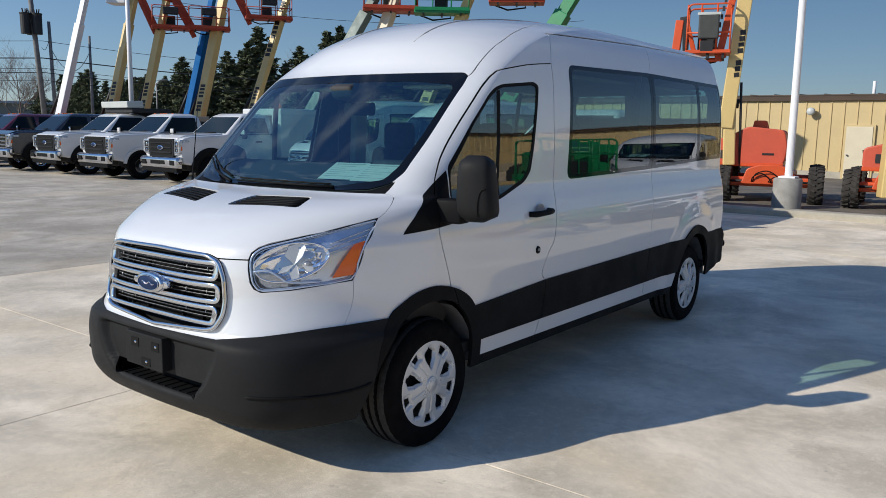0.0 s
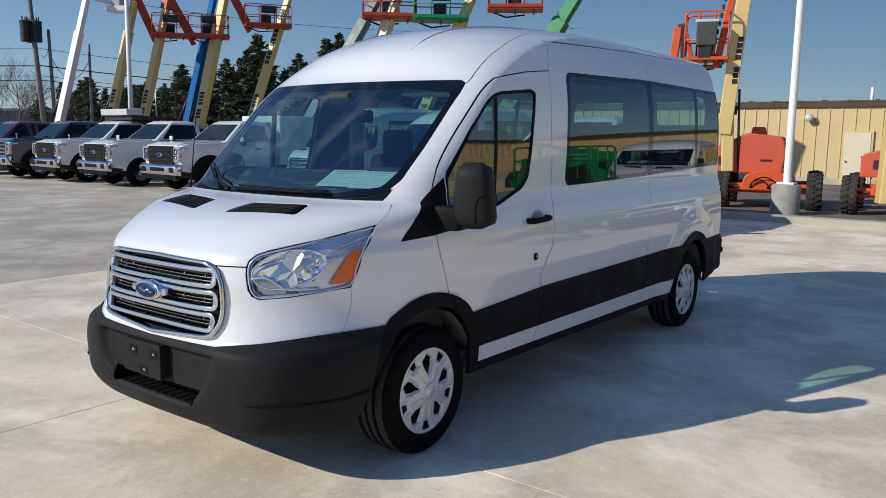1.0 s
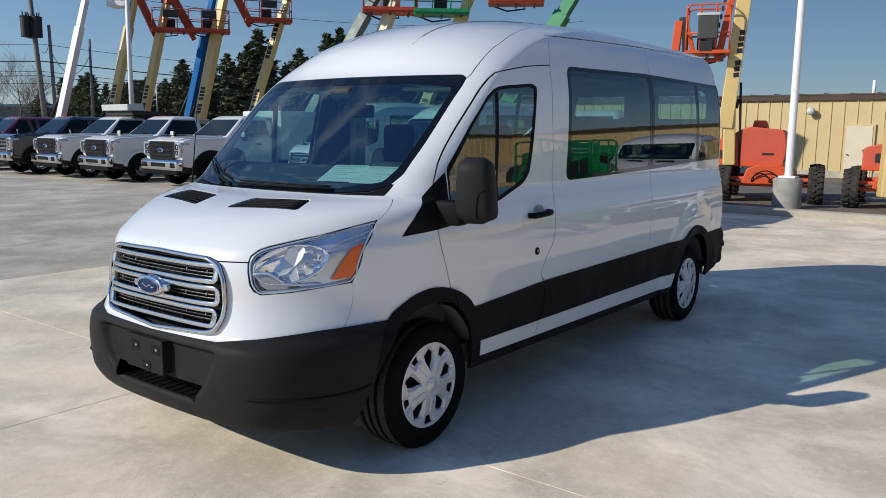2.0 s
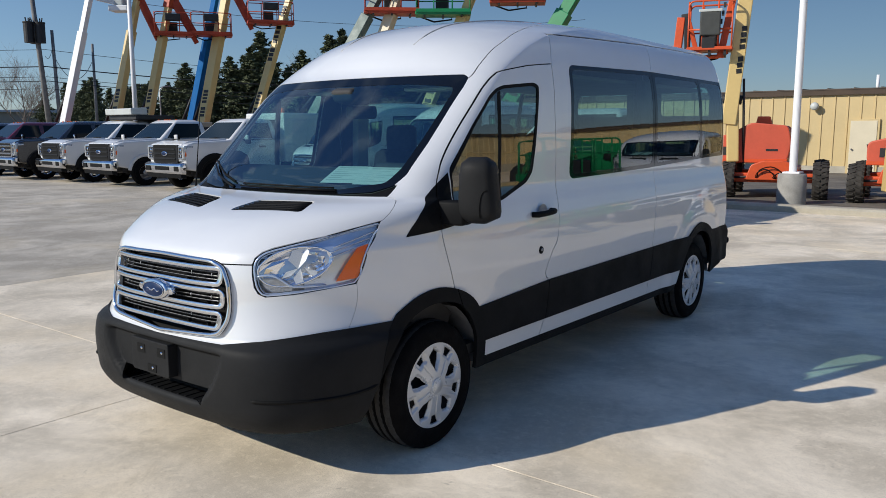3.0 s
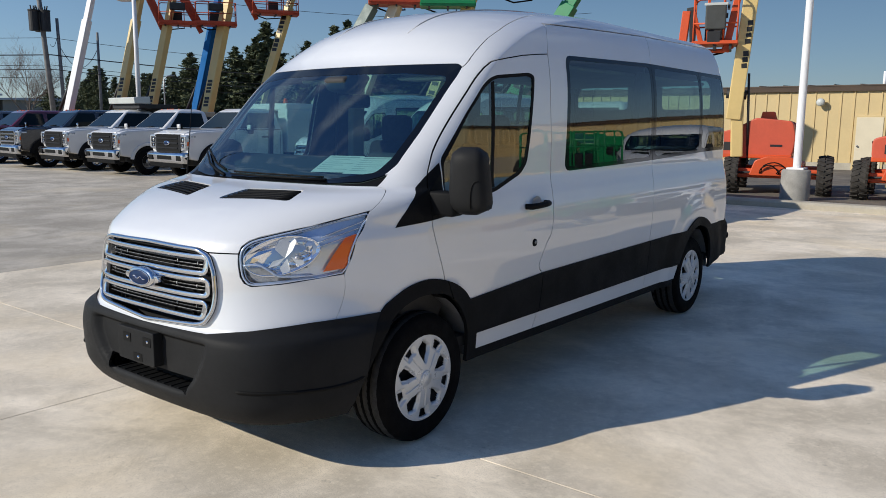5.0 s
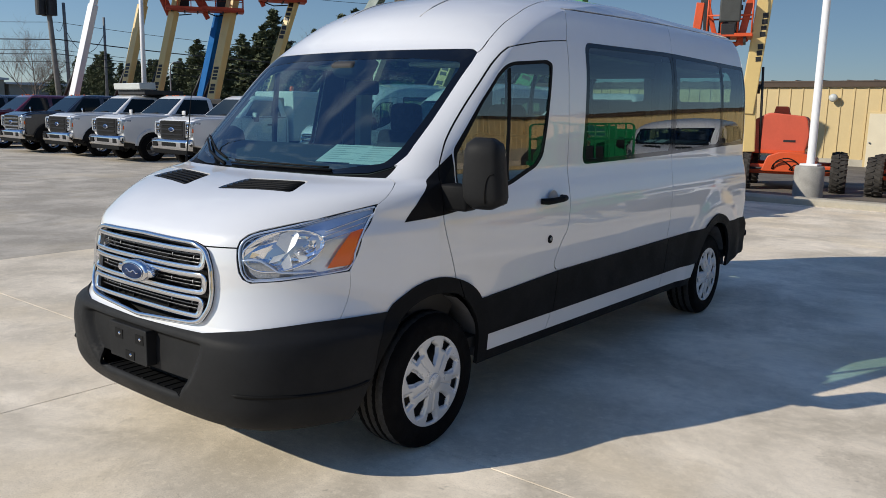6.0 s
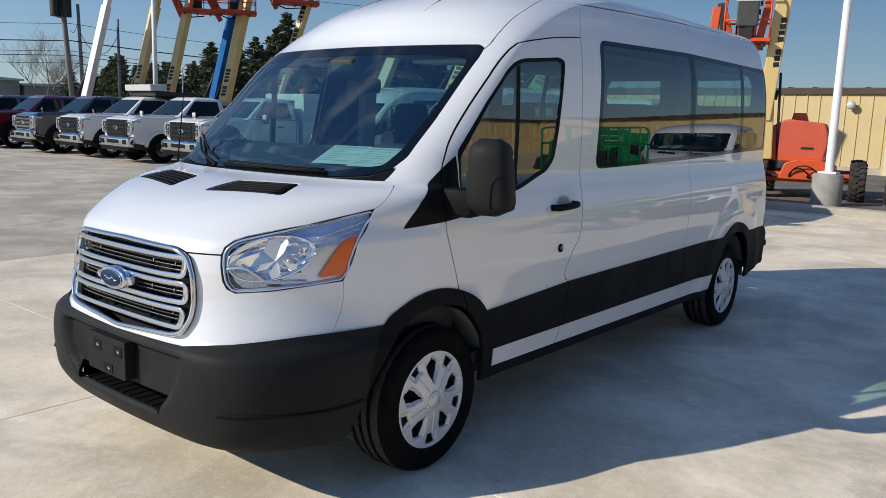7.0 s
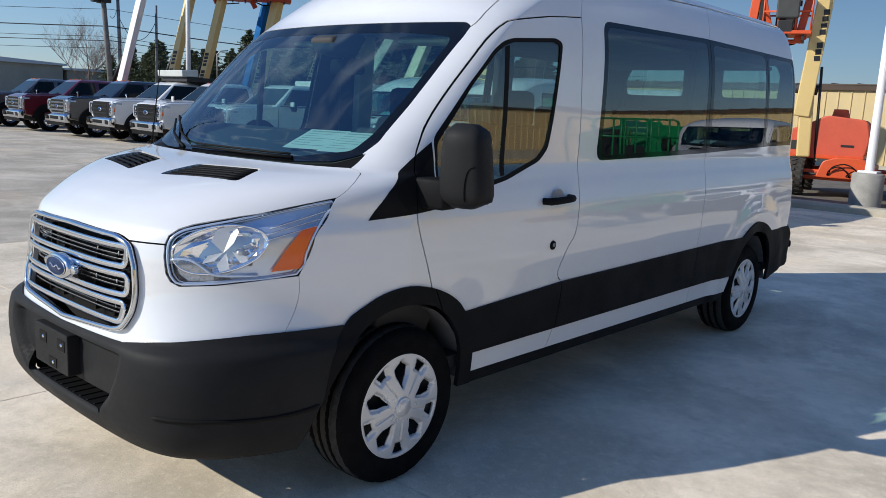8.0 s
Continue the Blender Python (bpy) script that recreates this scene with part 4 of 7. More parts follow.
            for k in range(1, len(vv) - 1):
                b.faces.new((vv[0], vv[k], vv[k + 1]) if sgn > 0 else (vv[0], vv[k + 1], vv[k]))
        part("reflector_facets", b, FACET, lens, "bright reflector facets")
        for za, zb, r in ((1.135, 1.205, 0.004), (1.112, 1.178, 0.003), (1.088, 1.150, 0.003)):
            b = bmesh.new()
            tube(b, [(sgn * (0.80 + 0.088 * k / 6), nose(za + (zb - za) * k / 6, 0.80 + 0.088 * k / 6) + 0.020, za + (zb - za) * k / 6) for k in range(7)], r, 6)
            part("housing_rib", b, CHROME, lens, "chrome housing rib", True)
        b = bmesh.new()
        lathe(b, [(-0.03, 0.001), (-0.025, 0.014), (0.03, 0.014), (0.05, 0.01)], 16, 1)
        bmesh.ops.transform(b, matrix=pose(sgn * 0.722, 0.39, 1.043, 0, 0, sgn * 42), verts=b.verts)
        part("bulb", b, SILVER, lens, smooth=True)

        def slab(name, fs, front_gap, depth, material, label):
            bb = bmesh.new()
            a = [bb.verts.new((sgn * x, nose(z, x) + front_gap, z)) for x, z in fs]
            c = [bb.verts.new((sgn * x, nose(z, x) + front_gap + depth, z)) for x, z in fs]
            bb.faces.new(a), bb.faces.new(c[::-1])
            for k in range(len(fs)):
                bb.faces.new((a[k], c[k], c[(k + 1) % len(fs)], a[(k + 1) % len(fs)]))
            bmesh.ops.recalc_face_normals(bb, faces=bb.faces)
            return part(name, bb, material, lens, label)
        slab("indicator_lens", [(0.825, 0.975), (0.868, 0.984), (0.877, 1.05), (0.882, 1.142), (0.864, 1.127), (0.845, 1.05)], 0.008, 0.03, AMBER, "amber indicator")
        slab("side_lamp", [(0.600, 0.985), (0.612, 0.96), (0.638, 0.936), (0.703, 0.942), (0.703, 0.958), (0.65, 1.003), (0.600, 1.004)], 0.022, 0.03, SIDELAMP, "ribbed side lamp")
        b = bmesh.new()
        tube(b, [(sgn * x, nose(z, x) + 0.012, z) for x, z in curve([(0.586, 1.012), (0.62, 1.018), (0.652, 1.012), (0.685, 0.985), (0.715, 0.962), (0.80, 0.962)], 3)], 0.0055, 6)
        part("lamp_divider", b, HOUSING, lens, "satin silver divider", True)
        # hood vent with slats
        v = skin_part("hood_vent", tagged_faces(VENT), [SEAL], hood_ob, "black slatted hood vent", sgn, -0.02, 0.01)
        for k in range(6):
            b = bmesh.new()
            t = (k + 0.5) / 6
            p0 = Vector((0.128, 0.388)).lerp(Vector((0.158, 0.560)), t)
            p1 = Vector((0.567, 0.478)).lerp(Vector((0.507, 0.634)), t)
            pts = []
            for i in range(7):
                q = p0.lerp(p1, 0.04 + 0.92 * i / 6)
                lo, hi = 1.15, 1.36
                for _ in range(30):
                    mid = (lo + hi) / 2
                    lo, hi = (mid, hi) if nose(mid, q.x) < q.y else (lo, mid)
                pts.append((sgn * q.x, q.y, lo - 0.006))
            tube(b, pts, 0.0068, 5)
            part("slat", b, BLACK, v, smooth=True)
        for f in (0.26, 0.5, 0.74):
            b = bmesh.new()
            pts = []
            for t in (0.04, 0.35, 0.65, 0.96):
                q = Vector((0.128, 0.388)).lerp(Vector((0.158, 0.560)), t).lerp(Vector((0.567, 0.478)).lerp(Vector((0.507, 0.634)), t), f)
                lo, hi = 1.15, 1.36
                for _ in range(30):
                    mid = (lo + hi) / 2
                    lo, hi = (mid, hi) if nose(mid, q.x) < q.y else (lo, mid)
                pts.append((sgn * q.x, q.y, lo - 0.0085))
            tube(b, pts, 0.006, 5)
            part("crossbar", b, BLACK, v, smooth=True)
        # mirror
        b = bmesh.new()
        rings = []
        nseg = 28
        for i in range(13):
            u = -1 + 2 * i / 12
            z = 1.385 + 0.168 * u
            ww = 0.120 * (1 - abs(u) ** 9) ** 0.35 * (0.90 - 0.12 * u) if abs(u) < 1 else 0.05
            dd = 0.085 * (1 - abs(u) ** 6) ** 0.5 if abs(u) < 1 else 0.03
            ring = []
            for k in range(nseg):
                t = 2 * math.pi * k / nseg
                ct, st = math.cos(t), math.sin(t)
                px = math.copysign(abs(ct) ** 0.34, ct) * ww
                py = math.copysign(abs(st) ** 0.5, st) * dd
                if py > 0.05:
                    py = 0.05
                ring.append(b.verts.new((sgn * (1.172 + px - 0.004 * u), 1.135 + py + 0.06 * (px / 0.13) ** 2 * 0.5, z)))
            rings.append(ring)
        for p, q in zip(rings, rings[1:]):
            for k in range(nseg):
                b.faces.new((p[k], p[(k + 1) % nseg], q[(k + 1) % nseg], q[k]))
        b.faces.new(rings[0]), b.faces.new(rings[-1])
        bmesh.ops.recalc_face_normals(b, faces=b.faces)
        swept = pose(sgn * 1.172, 1.135, 0) @ pose(0, 0, 0, 0, 0, sgn * 14) @ Matrix.Diagonal((0.90, 0.90, 1, 1)) @ pose(-sgn * 1.172, -1.135, 0)
        bmesh.ops.transform(b, matrix=swept, verts=b.verts)
        mir = part("door_mirror", b, BUMPER, d, "large black plastic door mirror", True)
        b = bmesh.new()
        box(b, (sgn * 1.045 - 0.09, 1.188, 1.235), (sgn * 1.045 + 0.20 * (sgn > 0) + 0.02, 1.192, 1.49), 0.0)
        for vv in b.verts:
            vv.co.x = sgn * (1.085 + (0.185 if vv.co.x * sgn > 1.08 else 0.0))
        bmesh.ops.transform(b, matrix=swept, verts=b.verts)
        part("mirror_glass", b, CHROME, mir, "mirror glass")
        b = bmesh.new()
        beam(b, (sgn * 0.965, 1.10, 1.265), (sgn * 1.12, 1.12, 1.265), 0.11, 0.125, bevel=0.015)
        part("mirror_arm", b, BLACK, mir, smooth=True)
        b = bmesh.new()
        pts = []
        for px, u in curve([(0.035, -0.80), (0.036, -0.45), (0.045, -0.15), (0.062, 0.0), (0.082, 0.02)], 3):
            pts.append((sgn * (1.172 + px - 0.004 * u), 1.135 - 0.085 * (1 - abs(u) ** 6) ** 0.5 * (1 - (px / 0.12) ** 6) ** 0.25 + 0.03 * (px / 0.13) ** 2, 1.385 + 0.168 * u))
        tube(b, pts, 0.0035, 5)
        bmesh.ops.transform(b, matrix=swept, verts=b.verts)
        part("mirror_seam", b, SEAL, mir, smooth=True)
        if sgn < 0:
            # the far mirror is folded back against its door
            mir.matrix_local = pose(-0.985, 1.12, 0) @ pose(0, 0, 0, 0, 0, -76) @ pose(0.985, -1.12, 0)
        # handle and lock
        b = bmesh.new()
        pts = [(sgn * (half_width(1.195) + e), y, 1.188 + 0.04 * (y - 2.04)) for y, e in ((1.925, 0.0), (1.945, 0.035), (2.0, 0.045), (2.08, 0.045), (2.135, 0.036), (2.15, 0.0))]
        tube(b, pts, [0.017, 0.019, 0.018, 0.018, 0.019, 0.017], 10)
        part("door_handle", b, BLACK, d, "black door handle", True)
        b = bmesh.new()
        lathe(b, [(0.012, 0.0001), (0.012, 0.052), (0.0165, 0.058)], 28, 0)
        bmesh.ops.transform(b, matrix=pose(sgn * half_width(1.185) - sgn * 0.012, 2.045, 1.183, 0, 0, 0 if sgn > 0 else 180), verts=b.verts)
        # grey puts the shade of the hollow into the white door's colour
        part("handle_recess", b, mat("recess_paint", (0.45, 0.46, 0.48), 0.4, coat=0.5), d, smooth=True)
        b = bmesh.new()
        lathe(b, [(0.0, 0.024), (0.006, 0.022), (0.007, 0.010), (0.003, 0.0001)], 24, 0)
        bmesh.ops.transform(b, matrix=pose(sgn * half_width(0.96), 2.01, 0.96, 0, 0, 0 if sgn > 0 else 180), verts=b.verts)
        part("door_lock", b, BLACK, d, "black door lock", True)
        b = bmesh.new()
        lathe(b, [(0.004, 0.011), (0.0085, 0.010), (0.009, 0.0001)], 16, 0)
        bmesh.ops.transform(b, matrix=pose(sgn * half_width(0.96), 2.013, 0.962, 0, 0, 0 if sgn > 0 else 180), verts=b.verts)
        part("lock_barrel", b, STEEL, d, "steel lock barrel", True)
        b = bmesh.new()
        lathe(b, [(0.0, 0.030), (0.012, 0.028), (0.016, 0.020), (0.017, 0.0001)], 20, 0)
        bmesh.ops.transform(b, matrix=pose(sgn * (half_width(0.62) - 0.02), 5.66, 0.62, 0, 0, 28 if sgn > 0 else 152), verts=b.verts)
        part("parking_sensor", b, BLACK, van, "round black parking sensor", True)

    skin_part("windscreen", tagged_faces(SC), [SCREEN], van, "clear raked windscreen", 0, -0.003, 0.0)
    wsf = [g for g in islands(bm, FRIT) if min(f.calc_center_median().x for f in g) < 0.1]
    skin_part("windscreen_border", [f for g in wsf for f in g], [GLOSSBLACK], van, "black windscreen border", 0, -0.002, 0.006)
    skin_part("cowl", tagged_faces(COWL), [BLACK], van, "black plastic cowl below the windscreen", 0, -0.012, 0.02)
    front = skin_part("front_bumper", tagged_faces(BUMP), [BUMPER], van, "matt black plastic front bumper", 0, 0.010, 0.03)
    skin_part("rear_bumper", tagged_faces(RBUMP), [BLACK], van, "black plastic rear bumper", 0, 0.006, 0.03)

    # grille: dark well, chrome surround, chrome loops with dark slats, oval badge
    well = skin_part("grille", tagged_faces(GRIL), [SEAL], van, "chrome grille with dark slats", 0, -0.075, 0.0)

    def bar(b, z, x0, x1, depth, r, flat=1.0, n=8, sag=0.0):
        pts = []
        for k in range(25):
            x = x0 + (x1 - x0) * k / 24
            zz = z - sag * (abs(x) / 0.45) ** 2
            pts.append(Vector((x, nose(zz, x) + depth, zz)))
        k0 = len(b.verts)
        tube(b, pts, r, n)
        b.verts.ensure_lookup_table()
        if flat != 1.0:
            for v in b.verts[k0:]:
                near = min(pts, key=lambda p: abs(p.x - v.co.x))
                v.co.z = near.z + (v.co.z - near.z) * flat

    b = bmesh.new()
    ring = rounded([(-0.37, 1.080), (0, 1.087), (0.37, 1.080), (0.446, 1.054), (0.480, 0.98), (0.491, 0.865), (0.487, 0.805), (0.451, 0.746), (0.40, 0.732), (0, 0.705), (-0.40, 0.732),
                    (-0.451, 0.746), (-0.487, 0.805), (-0.491, 0.865), (-0.480, 0.98), (-0.446, 1.054)], 0.025, 4)
    pts = []
    for p, q in zip(ring, ring[1:] + ring[:1]):
        for k in range(4):
            x, z = p[0] + (q[0] - p[0]) * k / 4, p[1] + (q[1] - p[1]) * k / 4
            pts.append((x, nose(z, x) - 0.016, z))
    tube(b, pts + pts[:1], 0.0105, 8, cap=False)
    part("grille_surround", b, CHROME, well, "chrome surround", True)
    for zt, zb, xe in ((1.046, 0.972, 0.436), (0.941, 0.866, 0.450), (0.836, 0.762, 0.446)):
        b = bmesh.new()
        loop = rounded([(-xe, zt), (xe, zt), (xe - 0.012 * (zb < 0.8), zb), (-xe + 0.012 * (zb < 0.8), zb)], 0.026, 4)
        pts = []
        for p, q in zip(loop, loop[1:] + loop[:1]):
            m = 14 if abs(p[0] - q[0]) > 0.3 else 1
            for k in range(m):
                x, z = p[0] + (q[0] - p[0]) * k / m, p[1] + (q[1] - p[1]) * k / m
                pts.append((x, nose(z, x) - 0.014, z))
        line = pts + pts[:1]
        tube(b, line, 0.0114, 10, cap=False)
        for k, v in enumerate(b.verts):
            # a flattened chrome band, broader round its ends
            c = Vector(line[k // 10])
            off = v.co - c
            broad = 1.0 + 0.75 * ramp((abs(c.x) - xe + 0.05) / 0.04)
            v.co = c + Vector((off.x * broad, off.y * 0.40, off.z * 1.08))
        part("chrome_bar", b, CHROME, well, "chrome grille loop", True)
    for z in (1.021, 1.004, 0.987, 0.953, 0.919, 0.902, 0.885, 0.851, 0.818, 0.801, 0.784):
        b = bmesh.new()
        bar(b, z, -0.43, 0.43, 0.022, 0.0062, 0.7)
        slat = part("slat", b, GRILLE_BLACK, well, smooth=True)
        b = bmesh.new()
        bar(b, z + 0.003, -0.42, 0.42, 0.0165, 0.0010, 1.0, 5)
        part("slat_edge", b, STEEL, slat, "thin bright edge", True)
    for x in (-0.30, -0.15, 0.15, 0.30):
        b = bmesh.new()
        beam(b, (x, nose(1.03, x) + 0.05, 1.04), (x, nose(0.77, x) + 0.05, 0.75), 0.008, 0.02)
        part("grille_upright", b, SEAL, well)
    for x in (-0.36, -0.22, 0.22, 0.36):
        for z in (1.012, 0.905, 0.81):
            b = bmesh.new()
            tube(b, [(x, nose(z, x) + 0.013, z - 0.009), (x, nose(z, x) + 0.011, z), (x + 0.002, nose(z, x) + 0.013, z + 0.007)], 0.0018, 5)
            part("slat_clip", b, SILVER, well, "small bright clip", True)
    b = bmesh.new()
    lathe(b, [(0.0, 0.0001), (0.0, 0.9), (0.004, 1.0), (0.03, 1.0)], 40, 1)
    bmesh.ops.transform(b, matrix=Matrix.Translation((0, 0.008, 0.912)) @ Matrix.Diagonal((0.108, 1, 0.050, 1)), verts=b.verts)
    badge = part("badge_rim", b, CHROME, well, "chrome oval badge rim", True)
    b = bmesh.new()
    prism(b, rounded([(-0.135, 0.895), (0.135, 0.895), (0.150, 0.912), (0.135, 0.930), (-0.135, 0.930), (-0.150, 0.912)], 0.01, 3), 1, 0.018, 0.05, 0.004)
    part("badge_bracket", b, CHROME, badge, smooth=True)
    b = bmesh.new()
    lathe(b, [(-0.004, 0.0001), (-0.003, 0.85), (0.003, 0.93)], 40, 1)
    bmesh.ops.transform(b, matrix=Matrix.Translation((0, 0.008, 0.912)) @ Matrix.Diagonal((0.100, 1, 0.043, 1)), verts=b.verts)
    part("badge", b, BADGE, badge, "blue oval badge", True)
    b = bmesh.new()
    pts = [(-0.052 + 0.104 * k / 24, 0.003, 0.911 + 0.006 * math.sin(k * 0.52)) for k in range(25)]
    tube(b, pts, [0.001 + 0.003 * abs(math.sin(k * 0.7)) for k in range(25)], 6)
    tube(b, [(0.088 * math.cos(a), 0.0045, 0.912 + 0.036 * math.sin(a)) for a in np.linspace(0, 2 * math.pi, 33)], 0.0022, 6, cap=False)
    part("badge_stroke", b, CHROME, badge, "silver stroke on the badge", True)

    # bumper intake, ribbed step, plate holder
    skin_part("intake_well", tagged_faces(INTK), [SEAL], front, "", 0, -0.10, 0.0)
    b = bmesh.new()
    box(b, (-0.53, 0.20, 0.33), (0.53, 0.24, 0.62))
    for sgn in (1, -1):
        box(b, (sgn * 0.42 - 0.02, nose(0.42, 0.42) + 0.06, 0.36), (sgn * 0.42 + 0.02, 0.24, 0.56))
    part("intake_back", b, SEAL, front)
    b = bmesh.new()
    box(b, (-0.325, 0.025, 0.372), (0.325, 0.20, 0.388), 0.004)
    box(b, (-0.43, 0.09, 0.366), (0.43, 0.22, 0.380), 0.004)
    step = part("bumper_step", b, BLACK, front, "ribbed black bumper step")
    for k in range(11):
        x = -0.30 + 0.60 * k / 10
        b = bmesh.new()
        box(b, (x - 0.008, nose(0.385, x) + 0.0, 0.386), (x + 0.008, nose(0.385, x) + 0.13, 0.392), 0.002, seg=1)
        part("step_rib", b, BLACK, step)
    b = bmesh.new()
    prism(b, rounded([(-0.195, 0.648), (0.125, 0.648), (0.125, 0.478), (-0.195, 0.478)], 0.012, 3), 1, -0.012, 0.04, 0.004)
    holder = part("plate_holder", b, BUMPER, front, "blank black plastic plate holder")
    for x0, z0, w, h in ((-0.140, 0.575, 0.065, 0.045), (0.035, 0.575, 0.065, 0.045), (-0.055, 0.488, 0.075, 0.040)):
        b = bmesh.new()
        box(b, (x0, -0.0145, z0), (x0 + w, -0.010, z0 + h))
        part("plate_slot", b, SEAL, holder)
        b = bmesh.new()
        lathe(b, [(-0.020, 0.0001), (-0.018, 0.007), (-0.013, 0.008)], 12, 1, (x0 + w * 0.6, 0, z0 + h * 0.55))
        part("screw", b, CHROME, holder, smooth=True)
    for sgn in (1, -1):
        b = bmesh.new()
        pts = []
        for x, z in curve([(0.66, 0.459), (0.703, 0.458), (0.793, 0.453), (0.847, 0.447), (0.91, 0.441), (0.943, 0.449), (0.957, 0.462)], 3):
            p = Vector((x, nose(z, x), z))
            p += skin_normal(p) * 0.0085
            pts.append((sgn * p.x, p.y, p.z))
        tube(b, pts, [0.002] + [0.0095] * (len(pts) - 2) + [0.004], 6)
        part("bumper_groove", b, SEAL, front, smooth=True)

    # wipers and aerial
    for pts, lift in (([(0.50, 0), (0.20, 0), (-0.10, 0), (-0.26, 0)], 0.0),):
        b = bmesh.new()
        line = [(x, nose(1.378, x) - 0.022, 1.374 + lift * k) for k, (x, _) in enumerate(pts)]
        tube(b, line, [0.009, 0.008, 0.006, 0.005], 6)
        w = part("wiper", b, BLACK, van, "black windscreen wiper", True)
        b = bmesh.new()
        xs = np.linspace(pts[0][0] - 0.12, pts[-1][0] - 0.08, 8)
        line = [(x + 0.08, nose(1.388 + lift * 3 * k / 7, x + 0.08) - 0.012, 1.386 + lift * 3 * k / 7) for k, x in enumerate(xs)]
        tube(b, line, 0.0055, 6)
        part("wiper_blade", b, SEAL, w, smooth=True)
    b = bmesh.new()
    line = [(-0.29, nose(1.362, -0.29) - 0.015, 1.366), (-0.40, nose(1.382, -0.40) - 0.03, 1.388), (-0.57, nose(1.42, -0.57) - 0.03, 1.422), (-0.765, nose(1.482, -0.765) - 0.015, 1.485)]
    tube(b, line, [0.010, 0.009, 0.007, 0.005], 6)
    w = part("wiper", b, BLACK, van, "black windscreen wiper arm", True)
    b = bmesh.new()
    tube(b, [(x, nose(z, x) - 0.008, z) for x, z in ((-0.36, 1.392), (-0.55, 1.428), (-0.80, 1.50))], 0.006, 6)
    part("wiper_blade", b, SEAL, w, smooth=True)
    b = bmesh.new()
    tube(b, [(-0.83, 0.86, 1.33), (-0.835, 0.87, 1.40), (-0.865, 0.94, 1.80)], [0.009, 0.0045, 0.0022], 6)
    part("aerial", b, BLACK, van, "thin black aerial", True)

    # roof ribs
    for x in (-0.31, 0.31):
        b = bmesh.new()
        pts = []
        for k in range(14):
            z = 2.205 + (2.512 - 2.205) * (k / 13) ** 0.6
            pts.append((x, nose(z, x) + 0.001, z + 0.001))
        tube(b, pts, [0.003] + [0.006] * 13, 6)
        part("roof_rib", b, mat("rib_sealant", (0.42, 0.42, 0.42), 0.5), van, "grey roof joint", True)

    # wheels
    tyre, cap, hub, rim = wheel_meshes()
    obs = []
    for cy in (1.024, 4.773):
        for sgn in (1, -1):
            m = pose(sgn * 0.862, cy, 0.345, 17 * (cy - 1.024), 0, 0 if sgn > 0 else 180)
            if not obs:
                w = part("wheel", rim, DARKMETAL, van, "steel wheel with a silver hubcap", True)
                t = part("tyre", tyre, [RUBBER, TREAD], w, "black all-season tyre", True)
                c = thick(part("hubcap", cap, SILVER, w, "silver multi-spoke hubcap", True), 0.006)
                h = part("centre_cap", hub, SILVER, w, smooth=True)
                obs = [w, t, c, h]
                w.matrix_local = m
            else:
                w = new("wheel", obs[0].data)
                w.parent, w.matrix_local = van, m
                w["label"] = obs[0]["label"]
                for o in obs[1:]:
                    q = new(o.name.split(".")[0], o.data)
                    q.parent = w
                    if "label" in o:
                        q["label"] = o["label"]
                    if o is obs[2]:
                        thick(q, 0.006)
    # underbody and wheel housings
    b = bmesh.new()
    box(b, (-0.84, 1.62, 0.30), (0.84, 4.12, 0.44), 0.02)
    box(b, (-0.55, 0.25, 0.28), (0.55, 1.5, 0.44), 0.02)
    box(b, (-0.55, 4.2, 0.36), (0.55, 5.7, 0.46), 0.02)
    tube(b, [(-0.8, 4.773, 0.34), (0.8, 4.773, 0.34)], 0.06, 10)
    tube(b, [(-0.8, 1.024, 0.34), (0.8, 1.024, 0.34)], 0.04, 10)
    part("underbody", b, DARKMETAL, van, "dark underbody")
    for cy in (0.99, 4.765):
        for sgn in (1, -1):
            b = bmesh.new()
            arc = [(sgn * 0.58, cy + 0.45 * math.cos(t), 0.35 + 0.45 * math.sin(t)) for t in np.linspace(0.04, math.pi - 0.12, 22)]
            a = [b.verts.new(p) for p in arc]
            c = [b.verts.new((sgn * (0.90 if p[1] < cy else 0.965), p[1], p[2])) for p in arc]
            # light and shade by colour: rear of the arc lit grey, the rest dark
            for k in range(21):
                b.faces.new((a[k], a[k + 1], c[k + 1], c[k])).material_index = 0 if k < 7 else 1
            b.faces.new(a).material_index = 1
            part("wheel_housing", b, [LINER, SEAL], van, "wheel housing liner coloured lit at the rear, shaded elsewhere", True)

    # cabin
    b = bmesh.new()
    box(b, (-0.96, 1.3, 0.44), (0.96, 5.75, 0.50))
    part("cabin_floor", b, TRIM, van, "grey cabin floor")
    b = bmesh.new()
    prism(b, [(0.95, 1.366), (1.29, 1.468), (1.38, 1.462), (1.48, 1.38), (1.50, 1.05), (1.40, 0.85), (1.2, 0.5), (0.95, 0.5)], 0, -0.88, 0.88, 0.015)
    dash = part("dashboard", b, DASH, van, "dark grey dashboard", True)
    b = bmesh.new()
    prism(b, [(1.34, 1.44), (1.38, 1.50), (1.50, 1.49), (1.53, 1.36)], 0, 0.24, 0.62, 0.02)
    part("instrument_hood", b, DASH, dash, smooth=True)
    b = bmesh.new()
    prism(b, [(1.0, 0.5), (1.0, 1.2), (0.80, 1.2), (0.80, 0.5)], 0, -0.80, 0.80)
    part("bulkhead", b, SEAL, van)
    b = bmesh.new()
    ring = [(0.43 + 0.19 * math.cos(t), 1.66 + 0.19 * math.sin(t) * 0.5, 1.37 + 0.19 * math.sin(t) * 0.87) for t in np.linspace(0, 2 * math.pi, 33)]
    tube(b, ring, 0.015, 8, cap=False)
